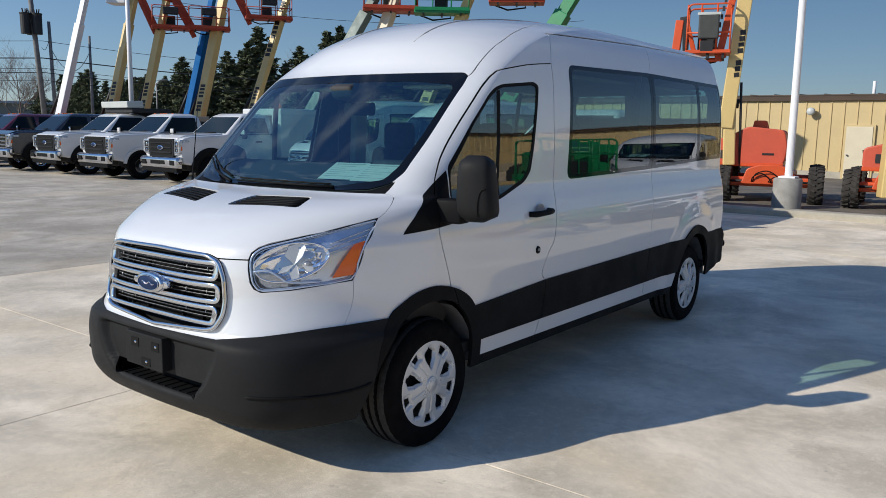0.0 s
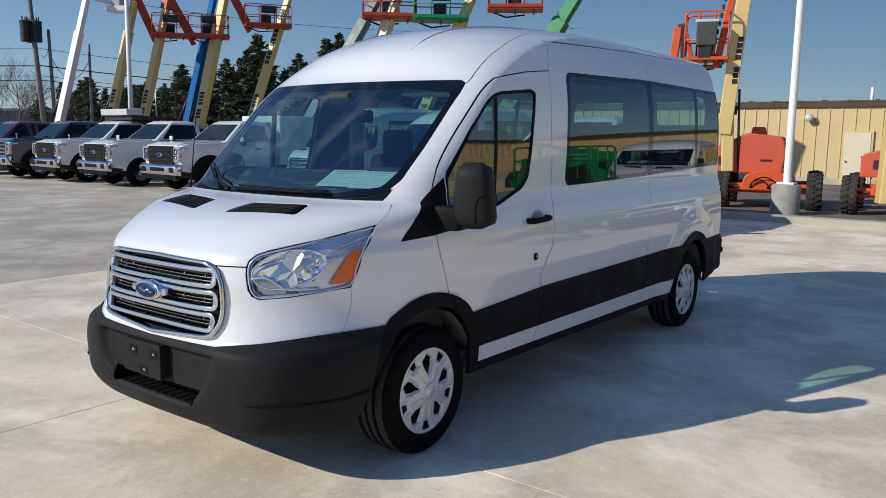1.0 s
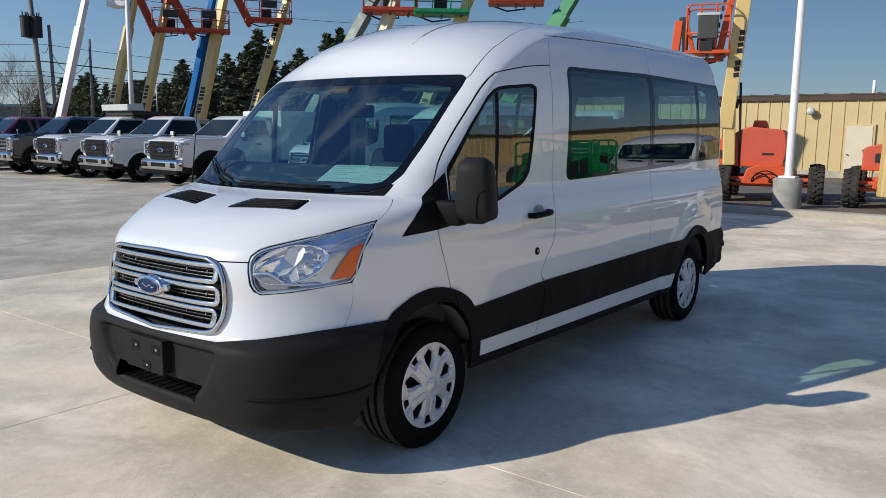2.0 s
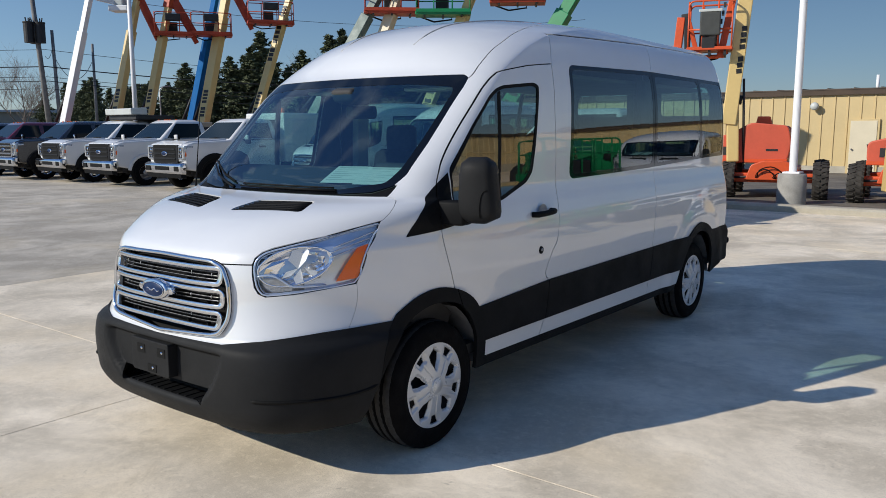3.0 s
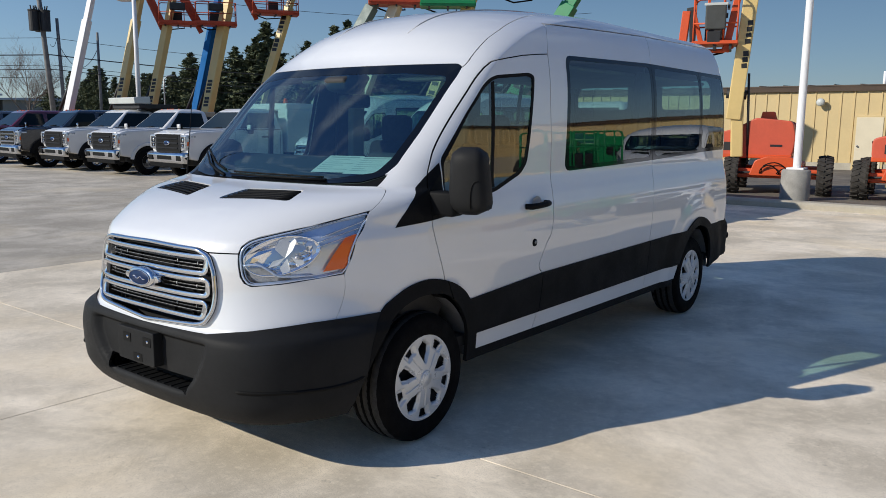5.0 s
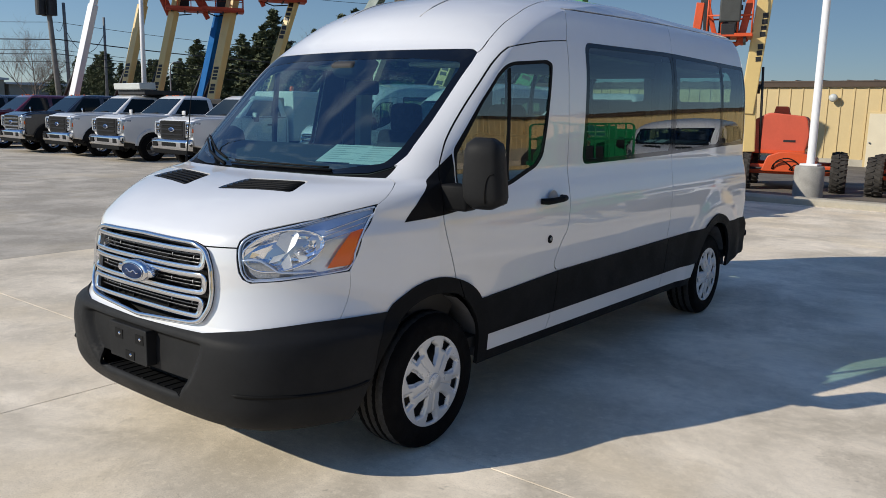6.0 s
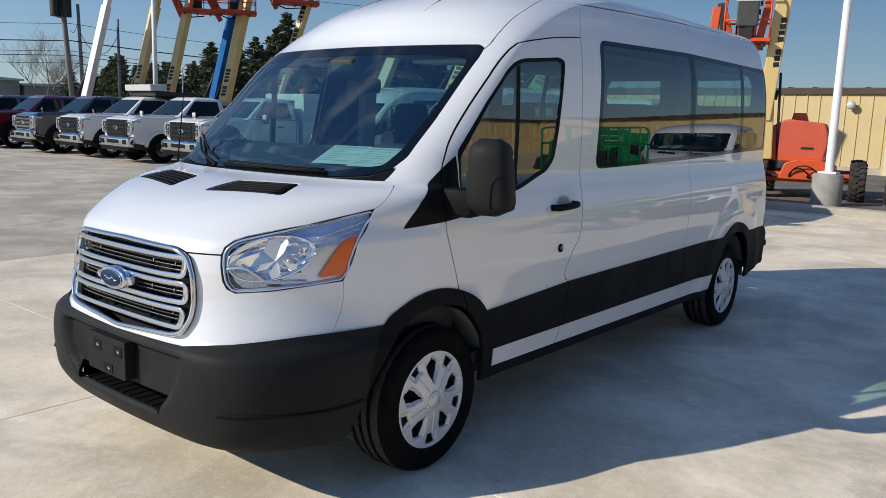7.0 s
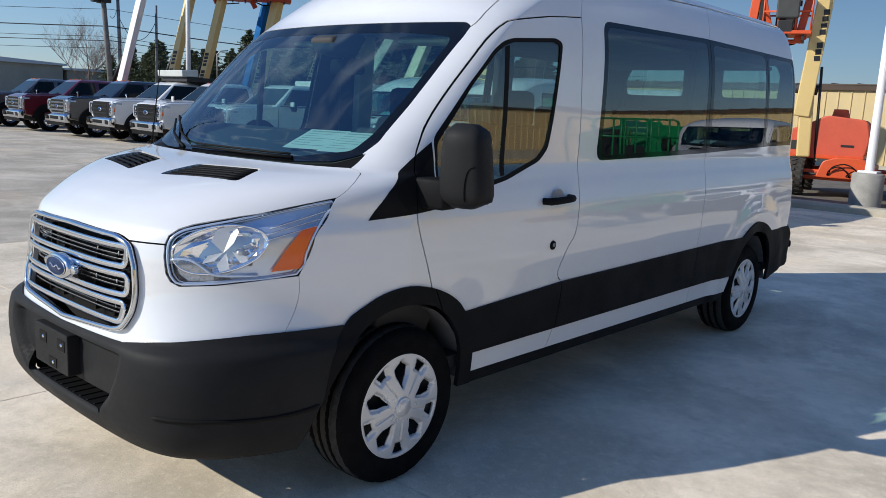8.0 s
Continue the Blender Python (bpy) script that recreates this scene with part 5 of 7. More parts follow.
    wheel = part("steering_wheel", b, SEAL, van, "black steering wheel", True)
    b = bmesh.new()
    tube(b, [(0.43, 1.42, 1.25), (0.43, 1.66, 1.37)], 0.045, 10)
    beam(b, (0.25, 1.66, 1.37), (0.61, 1.66, 1.37), 0.04, 0.02)
    part("steering_column", b, SEAL, wheel)
    seat_parts(0.43, 2.02, 0.66, 0.50, van, "driver_seat")
    seat_parts(-0.43, 2.02, 0.66, 0.50, van, "passenger_seat")
    for y in (3.05, 3.90, 4.75):
        seat_parts(0.40, y, 0.60, 0.92, van, "bench_seat", 2)
        seat_parts(-0.62, y, 0.60, 0.46, van, "bench_seat", 1)
    b = bmesh.new()
    prism(b, [(1.33, 1.93), (1.50, 1.985), (1.58, 1.95), (1.50, 1.84), (1.36, 1.86)], 0, -0.09, 0.09, 0.02)
    part("sensor_housing", b, DASH, van, "dark housing at the top of the windscreen", True)
    b = bmesh.new()
    box(b, (-0.13, 1.50, 1.76), (0.13, 1.53, 1.84), 0.02)
    part("rear_view_mirror", b, SEAL, van, "black rear-view mirror", True)
    b = bmesh.new()
    box(b, (-0.74, 1.78, 2.05), (0.74, 5.5, 2.08), 0.01)
    box(b, (-0.66, 1.64, 1.99), (0.66, 1.80, 2.06), 0.01)
    part("headliner", b, LINING, van, "pale grey headliner")
    for sgn in (1, -1):
        b = bmesh.new()
        box(b, (-0.17 + sgn * 0.43, 1.62, 1.925), (0.17 + sgn * 0.43, 1.80, 1.95), 0.012)
        part("sun_visor", b, PALETRIM, van, "folded pale sun visor", True)
        for y0, w, lean in ((2.30, 0.10, -0.13), (3.78, 0.17, -0.1), (5.48, 0.1, -0.08)):
            b = bmesh.new()
            prism(b, [(y0 - 0.02, 0.5), (y0 + w, 0.5), (y0 + w + 0.06, 2.08), (y0 + 0.03, 2.08)], 0, sgn * 0.80, sgn * 0.86, 0.012)
            part("pillar_lining", b, PALETRIM if y0 < 3 else TRIM, van, "cabin pillar lining")
    for x0, skew in ((0.245, 9.0), (0.50, 7.0)):
        m = pose(x0, 1.13, 1.37 + 0.30 * 0.18 + 0.012, 16.7, 0, skew + 12)
        b = bmesh.new()
        box(b, (-0.108, -0.14, 0.0), (0.108, 0.14, 0.0012), 0.0, m)
        sheet = part("paper_sheet", b, PAPER, dash, "printed sheet lying on the dashboard")
        for k in range(7):
            b = bmesh.new()
            yy = 0.105 - 0.033 * k
            box(b, (-0.09, yy, 0.0016), (0.09 - 0.05 * (k % 3), yy + (0.014 if k == 0 else 0.006), 0.002), 0.0, m)
            part("print_line", b, INK, sheet)
    bm.free()
    return van


van = passenger_van()

# ---- ground ----
b = bmesh.new()
for x0, x1, y0, y1 in ((-400, 400, -300, 600),):
    vs = [b.verts.new(p) for p in ((x0, y0, -0.05), (x1, y0, -0.05), (x1, y1, -0.05), (x0, y1, -0.05))]
    b.faces.new(vs)
tagged(part("ground", b, GRASS), "dull spring grass reaching to the horizon", "ground", kind="structure")
b = bmesh.new()
box(b, (-75, -40, -0.30), (60, 60, -0.012))
lot = tagged(part("lot", b, JOINT), "concrete lot with sealed joints", "pavement", kind="structure")
SLAB = 4.57
slab_mesh, dark_mesh = None, None
for i in range(-13, 10):
    for j in range(-4, 6):
        x, y = -1.05 + SLAB * i, 1.02 + SLAB * j
        if y + SLAB > 24 or (y > 10.1 and x > -11):
            continue
        if slab_mesh is None:
            b = bmesh.new()
            box(b, (0.002, 0.002, -0.10), (SLAB - 0.002, SLAB - 0.002, 0.0), 0.002, seg=1)
            ob = part("slab", b, CONCRETE, lot)
            slab_mesh = ob.data
        else:
            ob = new("slab", slab_mesh)
            ob.parent = lot
        if x < -9.5:
            # darker, browner slabs before the trucks
            if dark_mesh is None:
                dark_mesh = slab_mesh.copy()
                dark_mesh.materials[0] = DARK_CONCRETE
            ob.data = dark_mesh
        ob.location = (x, y, 0)
b = bmesh.new()
box(b, (-10.2, 10.17, -0.2), (45, 15.20, 0.0))
box(b, (1.3, 15.2, -0.2), (45, 17.2, 0.0))
box(b, (3.6, 17.2, -0.2), (45, 31, 0.0))
tagged(part("pavement", b, CONCRETE), "pale concrete apron before the kerb", "pavement", kind="structure")
b = bmesh.new()
box(b, (-10.2, 15.5, -0.2), (1.3, 17.2, 0.09))
box(b, (-10.2, 17.2, -0.2), (3.6, 33, 0.09))
tagged(part("yard", b, GRAVEL), "dark crushed stone yard behind the kerb", "ground", kind="structure")
b = bmesh.new()
prism(b, [(15.20, -0.2), (15.20, 0.10), (15.24, 0.14), (15.28, 0.15), (15.52, 0.15), (15.52, -0.2)], 0, -10.2, 1.3)
tagged(part("kerb", b, KERB), "cast concrete kerb", "kerb", kind="structure")

# ---- tan metal building behind the yard ----
WALL_Y, EAVE = 31.0, 3.05
hall = tagged(new("metal_building"), "long tan ribbed metal building with a brown eave", "building")
b = bmesh.new()
box(b, (-29, WALL_Y, 0.35), (44, WALL_Y + 0.2, EAVE))
part("wall", b, SIDING, hall)
b = bmesh.new()
box(b, (-29, WALL_Y - 0.04, -0.1), (44, WALL_Y + 0.2, 0.35))
part("base_course", b, KERB, hall, "grey concrete base")
rib_mesh = None
for k in range(160):
    x = -28.74 + 0.4545 * k
    if rib_mesh is None:
        b = bmesh.new()
        prism(b, [(-0.035, 0.0), (-0.018, -0.035), (0.018, -0.035), (0.035, 0.0)], 2, 0.36, EAVE - 0.01)
        r = part("siding_rib", b, SIDING, hall)
        rib_mesh = r.data
    else:
        r = new("siding_rib", rib_mesh)
        r.parent = hall
    r.location = (x, WALL_Y, 0)
b = bmesh.new()
prism(b, [(WALL_Y - 0.12, EAVE - 0.02), (WALL_Y - 0.14, EAVE + 0.17), (WALL_Y + 0.2, EAVE + 0.20), (WALL_Y + 0.2, EAVE - 0.02)], 0, -29.2, 44.2)
part("gutter", b, BROWN, hall, "brown eave gutter")
b = bmesh.new()
prism(b, [(WALL_Y - 0.16, EAVE + 0.17), (WALL_Y - 0.16, EAVE + 0.21), (WALL_Y + 9, EAVE + 0.40), (WALL_Y + 18, EAVE + 0.2), (WALL_Y + 18, EAVE)], 0, -29.3, 44.3)
roof = part("roof", b, BROWN, hall, "low brown metal roof")
for k in range(80):
    x = -29 + 0.909 * k
    b = bmesh.new()
    beam(b, (x, WALL_Y - 0.16, EAVE + 0.215), (x, WALL_Y + 9, EAVE + 0.405), 0.05, 0.05)
    part("roof_seam", b, BROWN, roof)
b = bmesh.new()
box(b, (-2.77, WALL_Y - 0.09, 0.05), (-1.71, WALL_Y + 0.02, 2.13), 0.01)
frame_ob = part("door_frame", b, SIDING, hall)
b = bmesh.new()
box(b, (-2.69, WALL_Y - 0.115, 0.06), (-1.79, WALL_Y - 0.05, 2.06), 0.008)
door = part("door", b, CREAM, hall, "cream steel service door")
b = bmesh.new()
lathe(b, [(-0.19, 0.001), (-0.185, 0.03), (-0.16, 0.035), (-0.13, 0.015), (-0.11, 0.03)], 14, 1, (-2.60, WALL_Y, 1.0))
part("door_knob", b, STEEL, door, smooth=True)
b = bmesh.new()
lathe(b, [(-0.36, 0.001), (-0.35, 0.10), (-0.30, 0.15), (-0.20, 0.15), (-0.12, 0.09), (0, 0.07)], 20, 1, (-3.96, WALL_Y, 2.62))
lamp = tagged(part("wall_lamp", b, PALE, smooth=True), "round pale wall lamp on the tan siding", "lamp")
b = bmesh.new()
tube(b, [(-2.10, WALL_Y + 1.2, EAVE), (-2.10, WALL_Y + 1.2, EAVE + 0.75)], 0.06, 10)
part("vent_pipe", b, POLEPAINT, hall, "white vent pipe", True)


# ---- pickup trucks ----
TRUCKLAMP = mat("clear_truck_lamp", (0.58, 0.60, 0.62), 0.15, metal=0.55, var=0.6, scale=14)
DARKBAR = mat("grey_grille_bar", (0.020, 0.021, 0.024), 0.7, spec=0.12, var=0.1)
TINT = mat("dark_vehicle_glass", (0.006, 0.011, 0.012), 0.06, spec=0.22)


def arch_points(cy, r, z0, n=9):
    a0 = math.asin((z0 - 0.42) / r)
    return [(cy + r * math.cos(t), 0.42 + r * math.sin(t)) for t in np.linspace(math.pi - a0, a0, n)]


def truck_wheel(dual=False):
    t, r = bmesh.new(), bmesh.new()
    rings = lathe(t, [(-0.12, 0.23), (-0.14, 0.28), (-0.13, 0.38), (-0.11, 0.405), (-0.05, 0.415), (0.05, 0.415), (0.11, 0.405), (0.13, 0.38), (0.14, 0.30), (0.12, 0.23)], 40, 0)
    for ring in rings[2:8]:
        for k, v in enumerate(ring):
            if k % 2:
                v.co.y *= 0.985
                v.co.z *= 0.985
    if dual:
        lathe(r, [(0.12, 0.23), (0.10, 0.215), (0.0, 0.20), (-0.01, 0.14), (0.03, 0.10), (0.10, 0.09), (0.12, 0.06), (0.12, 0.001)], 28, 0)
        for k in range(8):
            a = 2 * math.pi * k / 8
            lathe(r, [(0.0, 0.022), (0.05, 0.022), (0.055, 0.001)], 8, 0, (0, 0.12 * math.cos(a), 0.12 * math.sin(a)))
    else:
        lathe(r, [(0.12, 0.23), (0.11, 0.215), (0.04, 0.20), (0.03, 0.18)], 28, 0)
        for k in range(6):
            a = 2 * math.pi * k / 6
            beam(r, (0.07, 0.05 * math.cos(a), 0.05 * math.sin(a)), (0.10, 0.21 * math.cos(a), 0.21 * math.sin(a)), 0.07, 0.03, up=(1, 0, 0))
        lathe(r, [(0.05, 0.07), (0.12, 0.06), (0.125, 0.001)], 20, 0)
    return t, r


def pickup(label, paint, cab_end=4.05, bed="box", m=None, chrome_grille=False, dual=False, group="pickups in a row"):
    """A heavy pickup: nose at y = 0, facing -y."""
    tr = thing("pickup_truck", m, label, "pickup truck", group)
    end = 6.25
    # lower body: fenders, doors and bed sides, with open wheel arches
    fa, ra = arch_points(0.98, 0.52, 0.55), arch_points(4.95, 0.52, 0.55)
    prof = [(0.10, 0.62), (0.04, 0.85), (0.03, 1.22), (0.10, 1.34), (0.32, 1.395), (1.50, 1.45), (1.75, 1.47), (cab_end, 1.47)]
    if bed == "box":
        prof += [(cab_end + 0.02, 1.48), (end, 1.50), (end + 0.02, 0.75), (end - 0.1, 0.60)]
        prof += ra[::-1] + [(4.30, 0.50)]
    else:
        prof += [(cab_end + 0.02, 0.60)]
    prof += [(1.62, 0.50)] + fa[::-1]
    b = bmesh.new()
    prism(b, prof, 0, -0.985, 0.985, 0.05, 2)
    part("body", b, paint, tr, "painted lower body")
    # raised hood centre
    b = bmesh.new()
    prism(b, [(0.03, 1.15), (0.06, 1.34), (0.30, 1.43), (1.55, 1.495), (1.7, 1.35)], 0, -0.74, 0.74, 0.035)
    part("hood", b, paint, tr)
    # cab
    b = bmesh.new()
    lo = [(-0.96, 1.52, 1.44), (0.96, 1.52, 1.44), (0.97, cab_end - 0.02, 1.44), (-0.97, cab_end - 0.02, 1.44)]
    hi = [(-0.76, 2.22, 2.015), (0.76, 2.22, 2.015), (0.77, cab_end - 0.14, 2.015), (-0.77, cab_end - 0.14, 2.015)]
    top = [(-0.62, 2.38, 2.09), (0.62, 2.38, 2.09), (0.62, cab_end - 0.35, 2.09), (-0.62, cab_end - 0.35, 2.09)]
    rows = [[b.verts.new(p) for p in r] for r in (lo, hi, top)]
    for p, q in zip(rows, rows[1:]):
        for k in range(4):
            b.faces.new((p[k], p[(k + 1) % 4], q[(k + 1) % 4], q[k]))
    b.faces.new(rows[-1])
    bmesh.ops.bevel(b, geom=[e for e in b.edges if not e.is_boundary], offset=0.05, segments=3, affect="EDGES", profile=0.5)
    cab = part("cab", b, paint, tr, smooth=True)

    def pane(name, quad, push, parent):
        q = [Vector(p) for p in quad]
        n = (q[1] - q[0]).cross(q[-1] - q[0]).normalized()
        bb = bmesh.new()
        f0 = [bb.verts.new(p + n * push) for p in q]
        f1 = [bb.verts.new(p - n * 0.03) for p in q]
        bb.faces.new(f0)
        for k in range(len(q)):
            bb.faces.new((f0[k], f1[k], f1[(k + 1) % len(q)], f0[(k + 1) % len(q)]))
        part(name, bb, TINT, parent, "dark glass")

    def on(p, q, t):
        return Vector(p).lerp(Vector(q), t)

    def screen_pt(u, t):
        a, c = on(lo[0], lo[1], u), on(hi[0], hi[1], u)
        return a.lerp(c, t)
    pane("windscreen", [screen_pt(0.05, 0.08), screen_pt(0.95, 0.08), screen_pt(0.95, 0.93), screen_pt(0.05, 0.93)], 0.006, cab)
    for sgn in (1, -1):
        def side_pt(y, t):
            x = sgn * (0.965 + (0.765 - 0.965) * t)
            return Vector((x, y, 1.44 + 0.575 * t))
        def sp(y0, y1):
            q = [side_pt(y0 + (0.42 if y0 < 2 else 0.02), 0.90), side_pt(y0, 0.10), side_pt(y1, 0.10), side_pt(y1 - 0.04, 0.90)]
            return q if sgn > 0 else q[::-1]
        if cab_end > 3.6:
            pane("side_window", sp(1.80, 2.86), 0.008, cab)
            pane("side_window", sp(2.98, cab_end - 0.22), 0.008, cab)
        else:
            pane("side_window", sp(1.80, cab_end - 0.26), 0.008, cab)
        bb = bmesh.new()
        box(bb, (sgn * 1.14 - 0.10, 2.00, 1.33), (sgn * 1.14 + 0.10, 2.09, 1.62), 0.03)
        mir = part("door_mirror", bb, BLACK, tr, "tall black towing mirror", True)
        bb = bmesh.new()
        box(bb, (sgn * 1.14 - 0.09, 1.965, 1.46), (sgn * 1.14 + 0.09, 2.02, 1.60), 0.02)
        part("mirror_cap", bb, paint if paint is PAINT_WHITE else CHROME, mir, "bright mirror cap", True)
        bb = bmesh.new()
        beam(bb, (sgn * 0.93, 2.02, 1.43), (sgn * 1.08, 2.04, 1.45), 0.05, 0.05)
        part("mirror_arm", bb, BLACK, mir)
        # headlamps
        bb = bmesh.new()
        prism(bb, [(0.66, 0.84), (0.96, 0.90), (0.99, 1.30), (0.66, 1.31)] if sgn > 0 else [(-0.96, 0.90), (-0.66, 0.84), (-0.66, 1.31), (-0.99, 1.30)], 1, -0.01, 0.30, 0.02)
        hl = part("headlamp", bb, TRUCKLAMP, tr, "clear headlamp", True)
        # dark bezel behind the lamp, bright arms round it
        bb = bmesh.new()
        box(bb, (sgn * 0.80 - 0.075, -0.024, 0.96), (sgn * 0.80 + 0.075, -0.008, 1.235), 0.01)
        part("lamp_bezel", bb, DARKBAR, hl)
        for z0, z1 in ((1.235, 1.262), (1.055, 1.085), (0.925, 0.95)):
            bb = bmesh.new()
            box(bb, (sgn * 0.81 - 0.10, -0.036, z0), (sgn * 0.81 + 0.10, -0.022, z1), 0.006)
            part("lamp_arm", bb, CHROME, hl, "bright lamp arm")
        bb = bmesh.new()
        box(bb, (sgn * 0.925 - 0.03, -0.036, 0.925), (sgn * 0.925 + 0.03, 0.1, 1.262), 0.008)
        part("lamp_arm", bb, TRUCKLAMP, hl, "bright lamp arm")
        for zz, rr in ((1.16, 0.065), (1.0, 0.042)):
            bb = bmesh.new()
            lathe(bb, [(-0.03, 0.001), (-0.026, rr * 0.85), (0.02, rr)], 20, 1, (sgn * 0.80, 0, zz))
            part("lamp_lens", bb, CHROME, hl, smooth=True)
        bb = bmesh.new()
        box(bb, (sgn * 0.955 - 0.016, 0.02, 1.0), (sgn * 0.955 + 0.022, 0.2, 1.12), 0.006)
        part("indicator_lens", bb, AMBER, hl)
        # door joints and handle
        for yy in (1.62, 2.92 if cab_end > 3.6 else cab_end - 0.1):
            bb = bmesh.new()
            box(bb, (sgn * 0.982 - 0.006, yy - 0.006, 0.55), (sgn * 0.982 + 0.006, yy + 0.006, 1.40))
            part("door_joint", bb, SEAL, tr)
        bb = bmesh.new()
        box(bb, (sgn * 0.995 - 0.02, 2.55, 1.22), (sgn * 0.995 + 0.02, 2.78, 1.27), 0.01)
        part("door_handle", bb, BLACK, tr)
    # grille with bars, badge; bumper
    b = bmesh.new()
    prism(b, rounded([(-0.64, 0.81), (0.64, 0.81), (0.68, 0.95), (0.68, 1.28), (0.62, 1.32), (-0.62, 1.32), (-0.68, 1.28), (-0.68, 0.95)], 0.03, 2), 1, -0.03, 0.25, 0.012)
    gr = part("grille", b, DARKBAR if not chrome_grille else CHROME, tr, "bold slatted grille")
    for z in (0.93, 1.07, 1.20):
        b = bmesh.new()
        box(b, (-0.56, -0.055, z - 0.02), (0.56, -0.03, z + 0.02), 0.006)
        part("grille_bar", b, DARKBAR if not chrome_grille else CHROME, gr)
    for z in (0.872, 1.00, 1.135, 1.262):
        b = bmesh.new()
        box(b, (-0.58, -0.036, z - 0.034), (0.58, -0.028, z + 0.034))
        part("grille_slot", b, SEAL, gr)
    b = bmesh.new()
    lathe(b, [(-0.075, 0.001), (-0.072, 0.9), (-0.05, 1.0)], 24, 1)
    bmesh.ops.transform(b, matrix=Matrix.Translation((0, 0, 1.07)) @ Matrix.Diagonal((0.150, 1, 0.068, 1)), verts=b.verts)
    ring = part("badge_rim", b, CHROME, gr, "chrome oval badge rim", True)
    b = bmesh.new()
    lathe(b, [(-0.079, 0.001), (-0.078, 0.9), (-0.07, 1.0)], 24, 1)
    bmesh.ops.transform(b, matrix=Matrix.Translation((0, 0, 1.07)) @ Matrix.Diagonal((0.118, 1, 0.048, 1)), verts=b.verts)
    part("badge", b, BADGE, ring, "dark blue oval badge", True)
    b = bmesh.new()
    prism(b, [(-0.14, 0.50), (-0.16, 0.76), (-0.06, 0.82), (0.06, 0.82), (0.06, 0.48)], 0, -0.985, 0.985, 0.04)
    bump = part("front_bumper", b, CHROME, tr, "chromed front bumper", True)
    for x0, x1, z0, z1 in ((-0.38, 0.38, 0.60, 0.71), (-0.88, -0.64, 0.58, 0.72), (0.64, 0.88, 0.58, 0.72)):
        b = bmesh.new()
        box(b, (x0, -0.165, z0), (x1, -0.12, z1), 0.01)
        part("bumper_opening", b, SEAL, bump)
    b = bmesh.new()
    prism(b, [(-0.10, 0.38), (-0.12, 0.53), (0.05, 0.53), (0.08, 0.36)], 0, -0.93, 0.93, 0.02)
    part("air_dam", b, BLACK, bump, "black air dam")
    for sgn in (1, -1):
        b = bmesh.new()
        tube(b, [(sgn * 0.30, 1.52, 1.475), (sgn * 0.05 + 0.25, 1.60, 1.52)], 0.012, 5)
        part("wiper", b, SEAL, tr)
        b = bmesh.new()
        box(b, (sgn * 0.992 - 0.012, 1.68, 1.455), (sgn * 0.992 + 0.004, cab_end - 0.1, 1.475))
        part("belt_seal", b, SEAL, tr)
    b = bmesh.new()
    box(b, (-0.80, 0.3, 0.42), (0.80, end - 0.3, 0.62), 0.02)
    box(b, (-0.7, 0.5, 0.6), (0.7, 1.5, 1.2))
    part("underbody", b, DARKMETAL, tr)
    for x in (-0.55, -0.16, 0.0, 0.16, 0.55) if paint is not PAINT_WHITE or dual else ():
        b = bmesh.new()
        box(b, (x - 0.022, 2.36, 2.06), (x + 0.022, 2.42, 2.105), 0.012)
        part("marker_lamp", b, AMBER, cab, "amber roof marker lamp")
    if bed == "service":
        b = bmesh.new()
        for sgn in (1, -1):
            box(b, (sgn * 0.78 - 0.24, cab_end + 0.15, 0.75), (sgn * 0.78 + 0.24, end, 2.10), 0.03)
        box(b, (-0.6, cab_end + 0.15, 0.75), (0.6, end, 1.05), 0.02)
        box(b, (-1.0, cab_end + 0.15, 2.05), (1.0, end, 2.28), 0.05)
        part("service_body", b, PAINT_WHITE, tr, "white enclosed service body")
        b = bmesh.new()
        lathe(b, [(2.28, 0.07), (2.40, 0.065), (2.44, 0.04), (2.45, 0.001)], 16, 2, (0.5, cab_end + 0.5, 0))
        part("beacon", b, AMBER, tr, "amber beacon", True)
    if bed == "dump":
        b = bmesh.new()
        box(b, (-1.0, cab_end + 0.2, 1.0), (1.0, end + 0.2, 1.75), 0.03)
        part("dump_body", b, DARKMETAL, tr, "black dump body")
        b = bmesh.new()
        box(b, (-0.98, cab_end - 0.75, 2.13), (0.98, cab_end + 0.75, 2.29), 0.02)
        box(b, (-0.98, cab_end + 0.35, 1.7), (0.98, cab_end + 0.5, 2.2), 0.02)
        part("cab_guard", b, DARKMETAL, tr, "black cab guard")
        b = bmesh.new()
        prism(b, [(cab_end - 0.90, 2.30), (cab_end - 0.92, 2.52), (cab_end - 0.30, 2.56), (cab_end - 0.28, 2.30)], 0, -0.95, 0.95, 0.03)
        part("cab_shield", b, PALE, tr, "pale folded tarp housing above the cab")
    if bed == "flatbed":
        b = bmesh.new()
        box(b, (-1.02, cab_end + 0.1, 0.95), (1.02, end + 0.2, 1.08), 0.02)
        box(b, (-1.0, cab_end + 0.1, 1.08), (1.0, cab_end + 0.16, 2.02), 0.02)
        box(b, (-1.0, cab_end + 0.16, 1.08), (-0.95, end + 0.2, 1.9), 0.01)
        part("flatbed", b, DARKMETAL, tr, "black steel stake body")
    t, r = truck_wheel(dual)
    rt = part("wheel", r, CHROME if not dual else STEEL, tr, "wheel", True)
    ty = part("tyre", t, RUBBER, rt, "black truck tyre", True)
    rt.matrix_local = pose(0.88, 0.98, 0.415)
    for sgn, y in ((-1, 0.98), (1, 4.95), (-1, 4.95)):
        w = new("wheel", rt.data)
        w.parent, w.matrix_local = tr, pose(sgn * 0.88, y, 0.415, 20 * y, 0, 0 if sgn > 0 else 180)
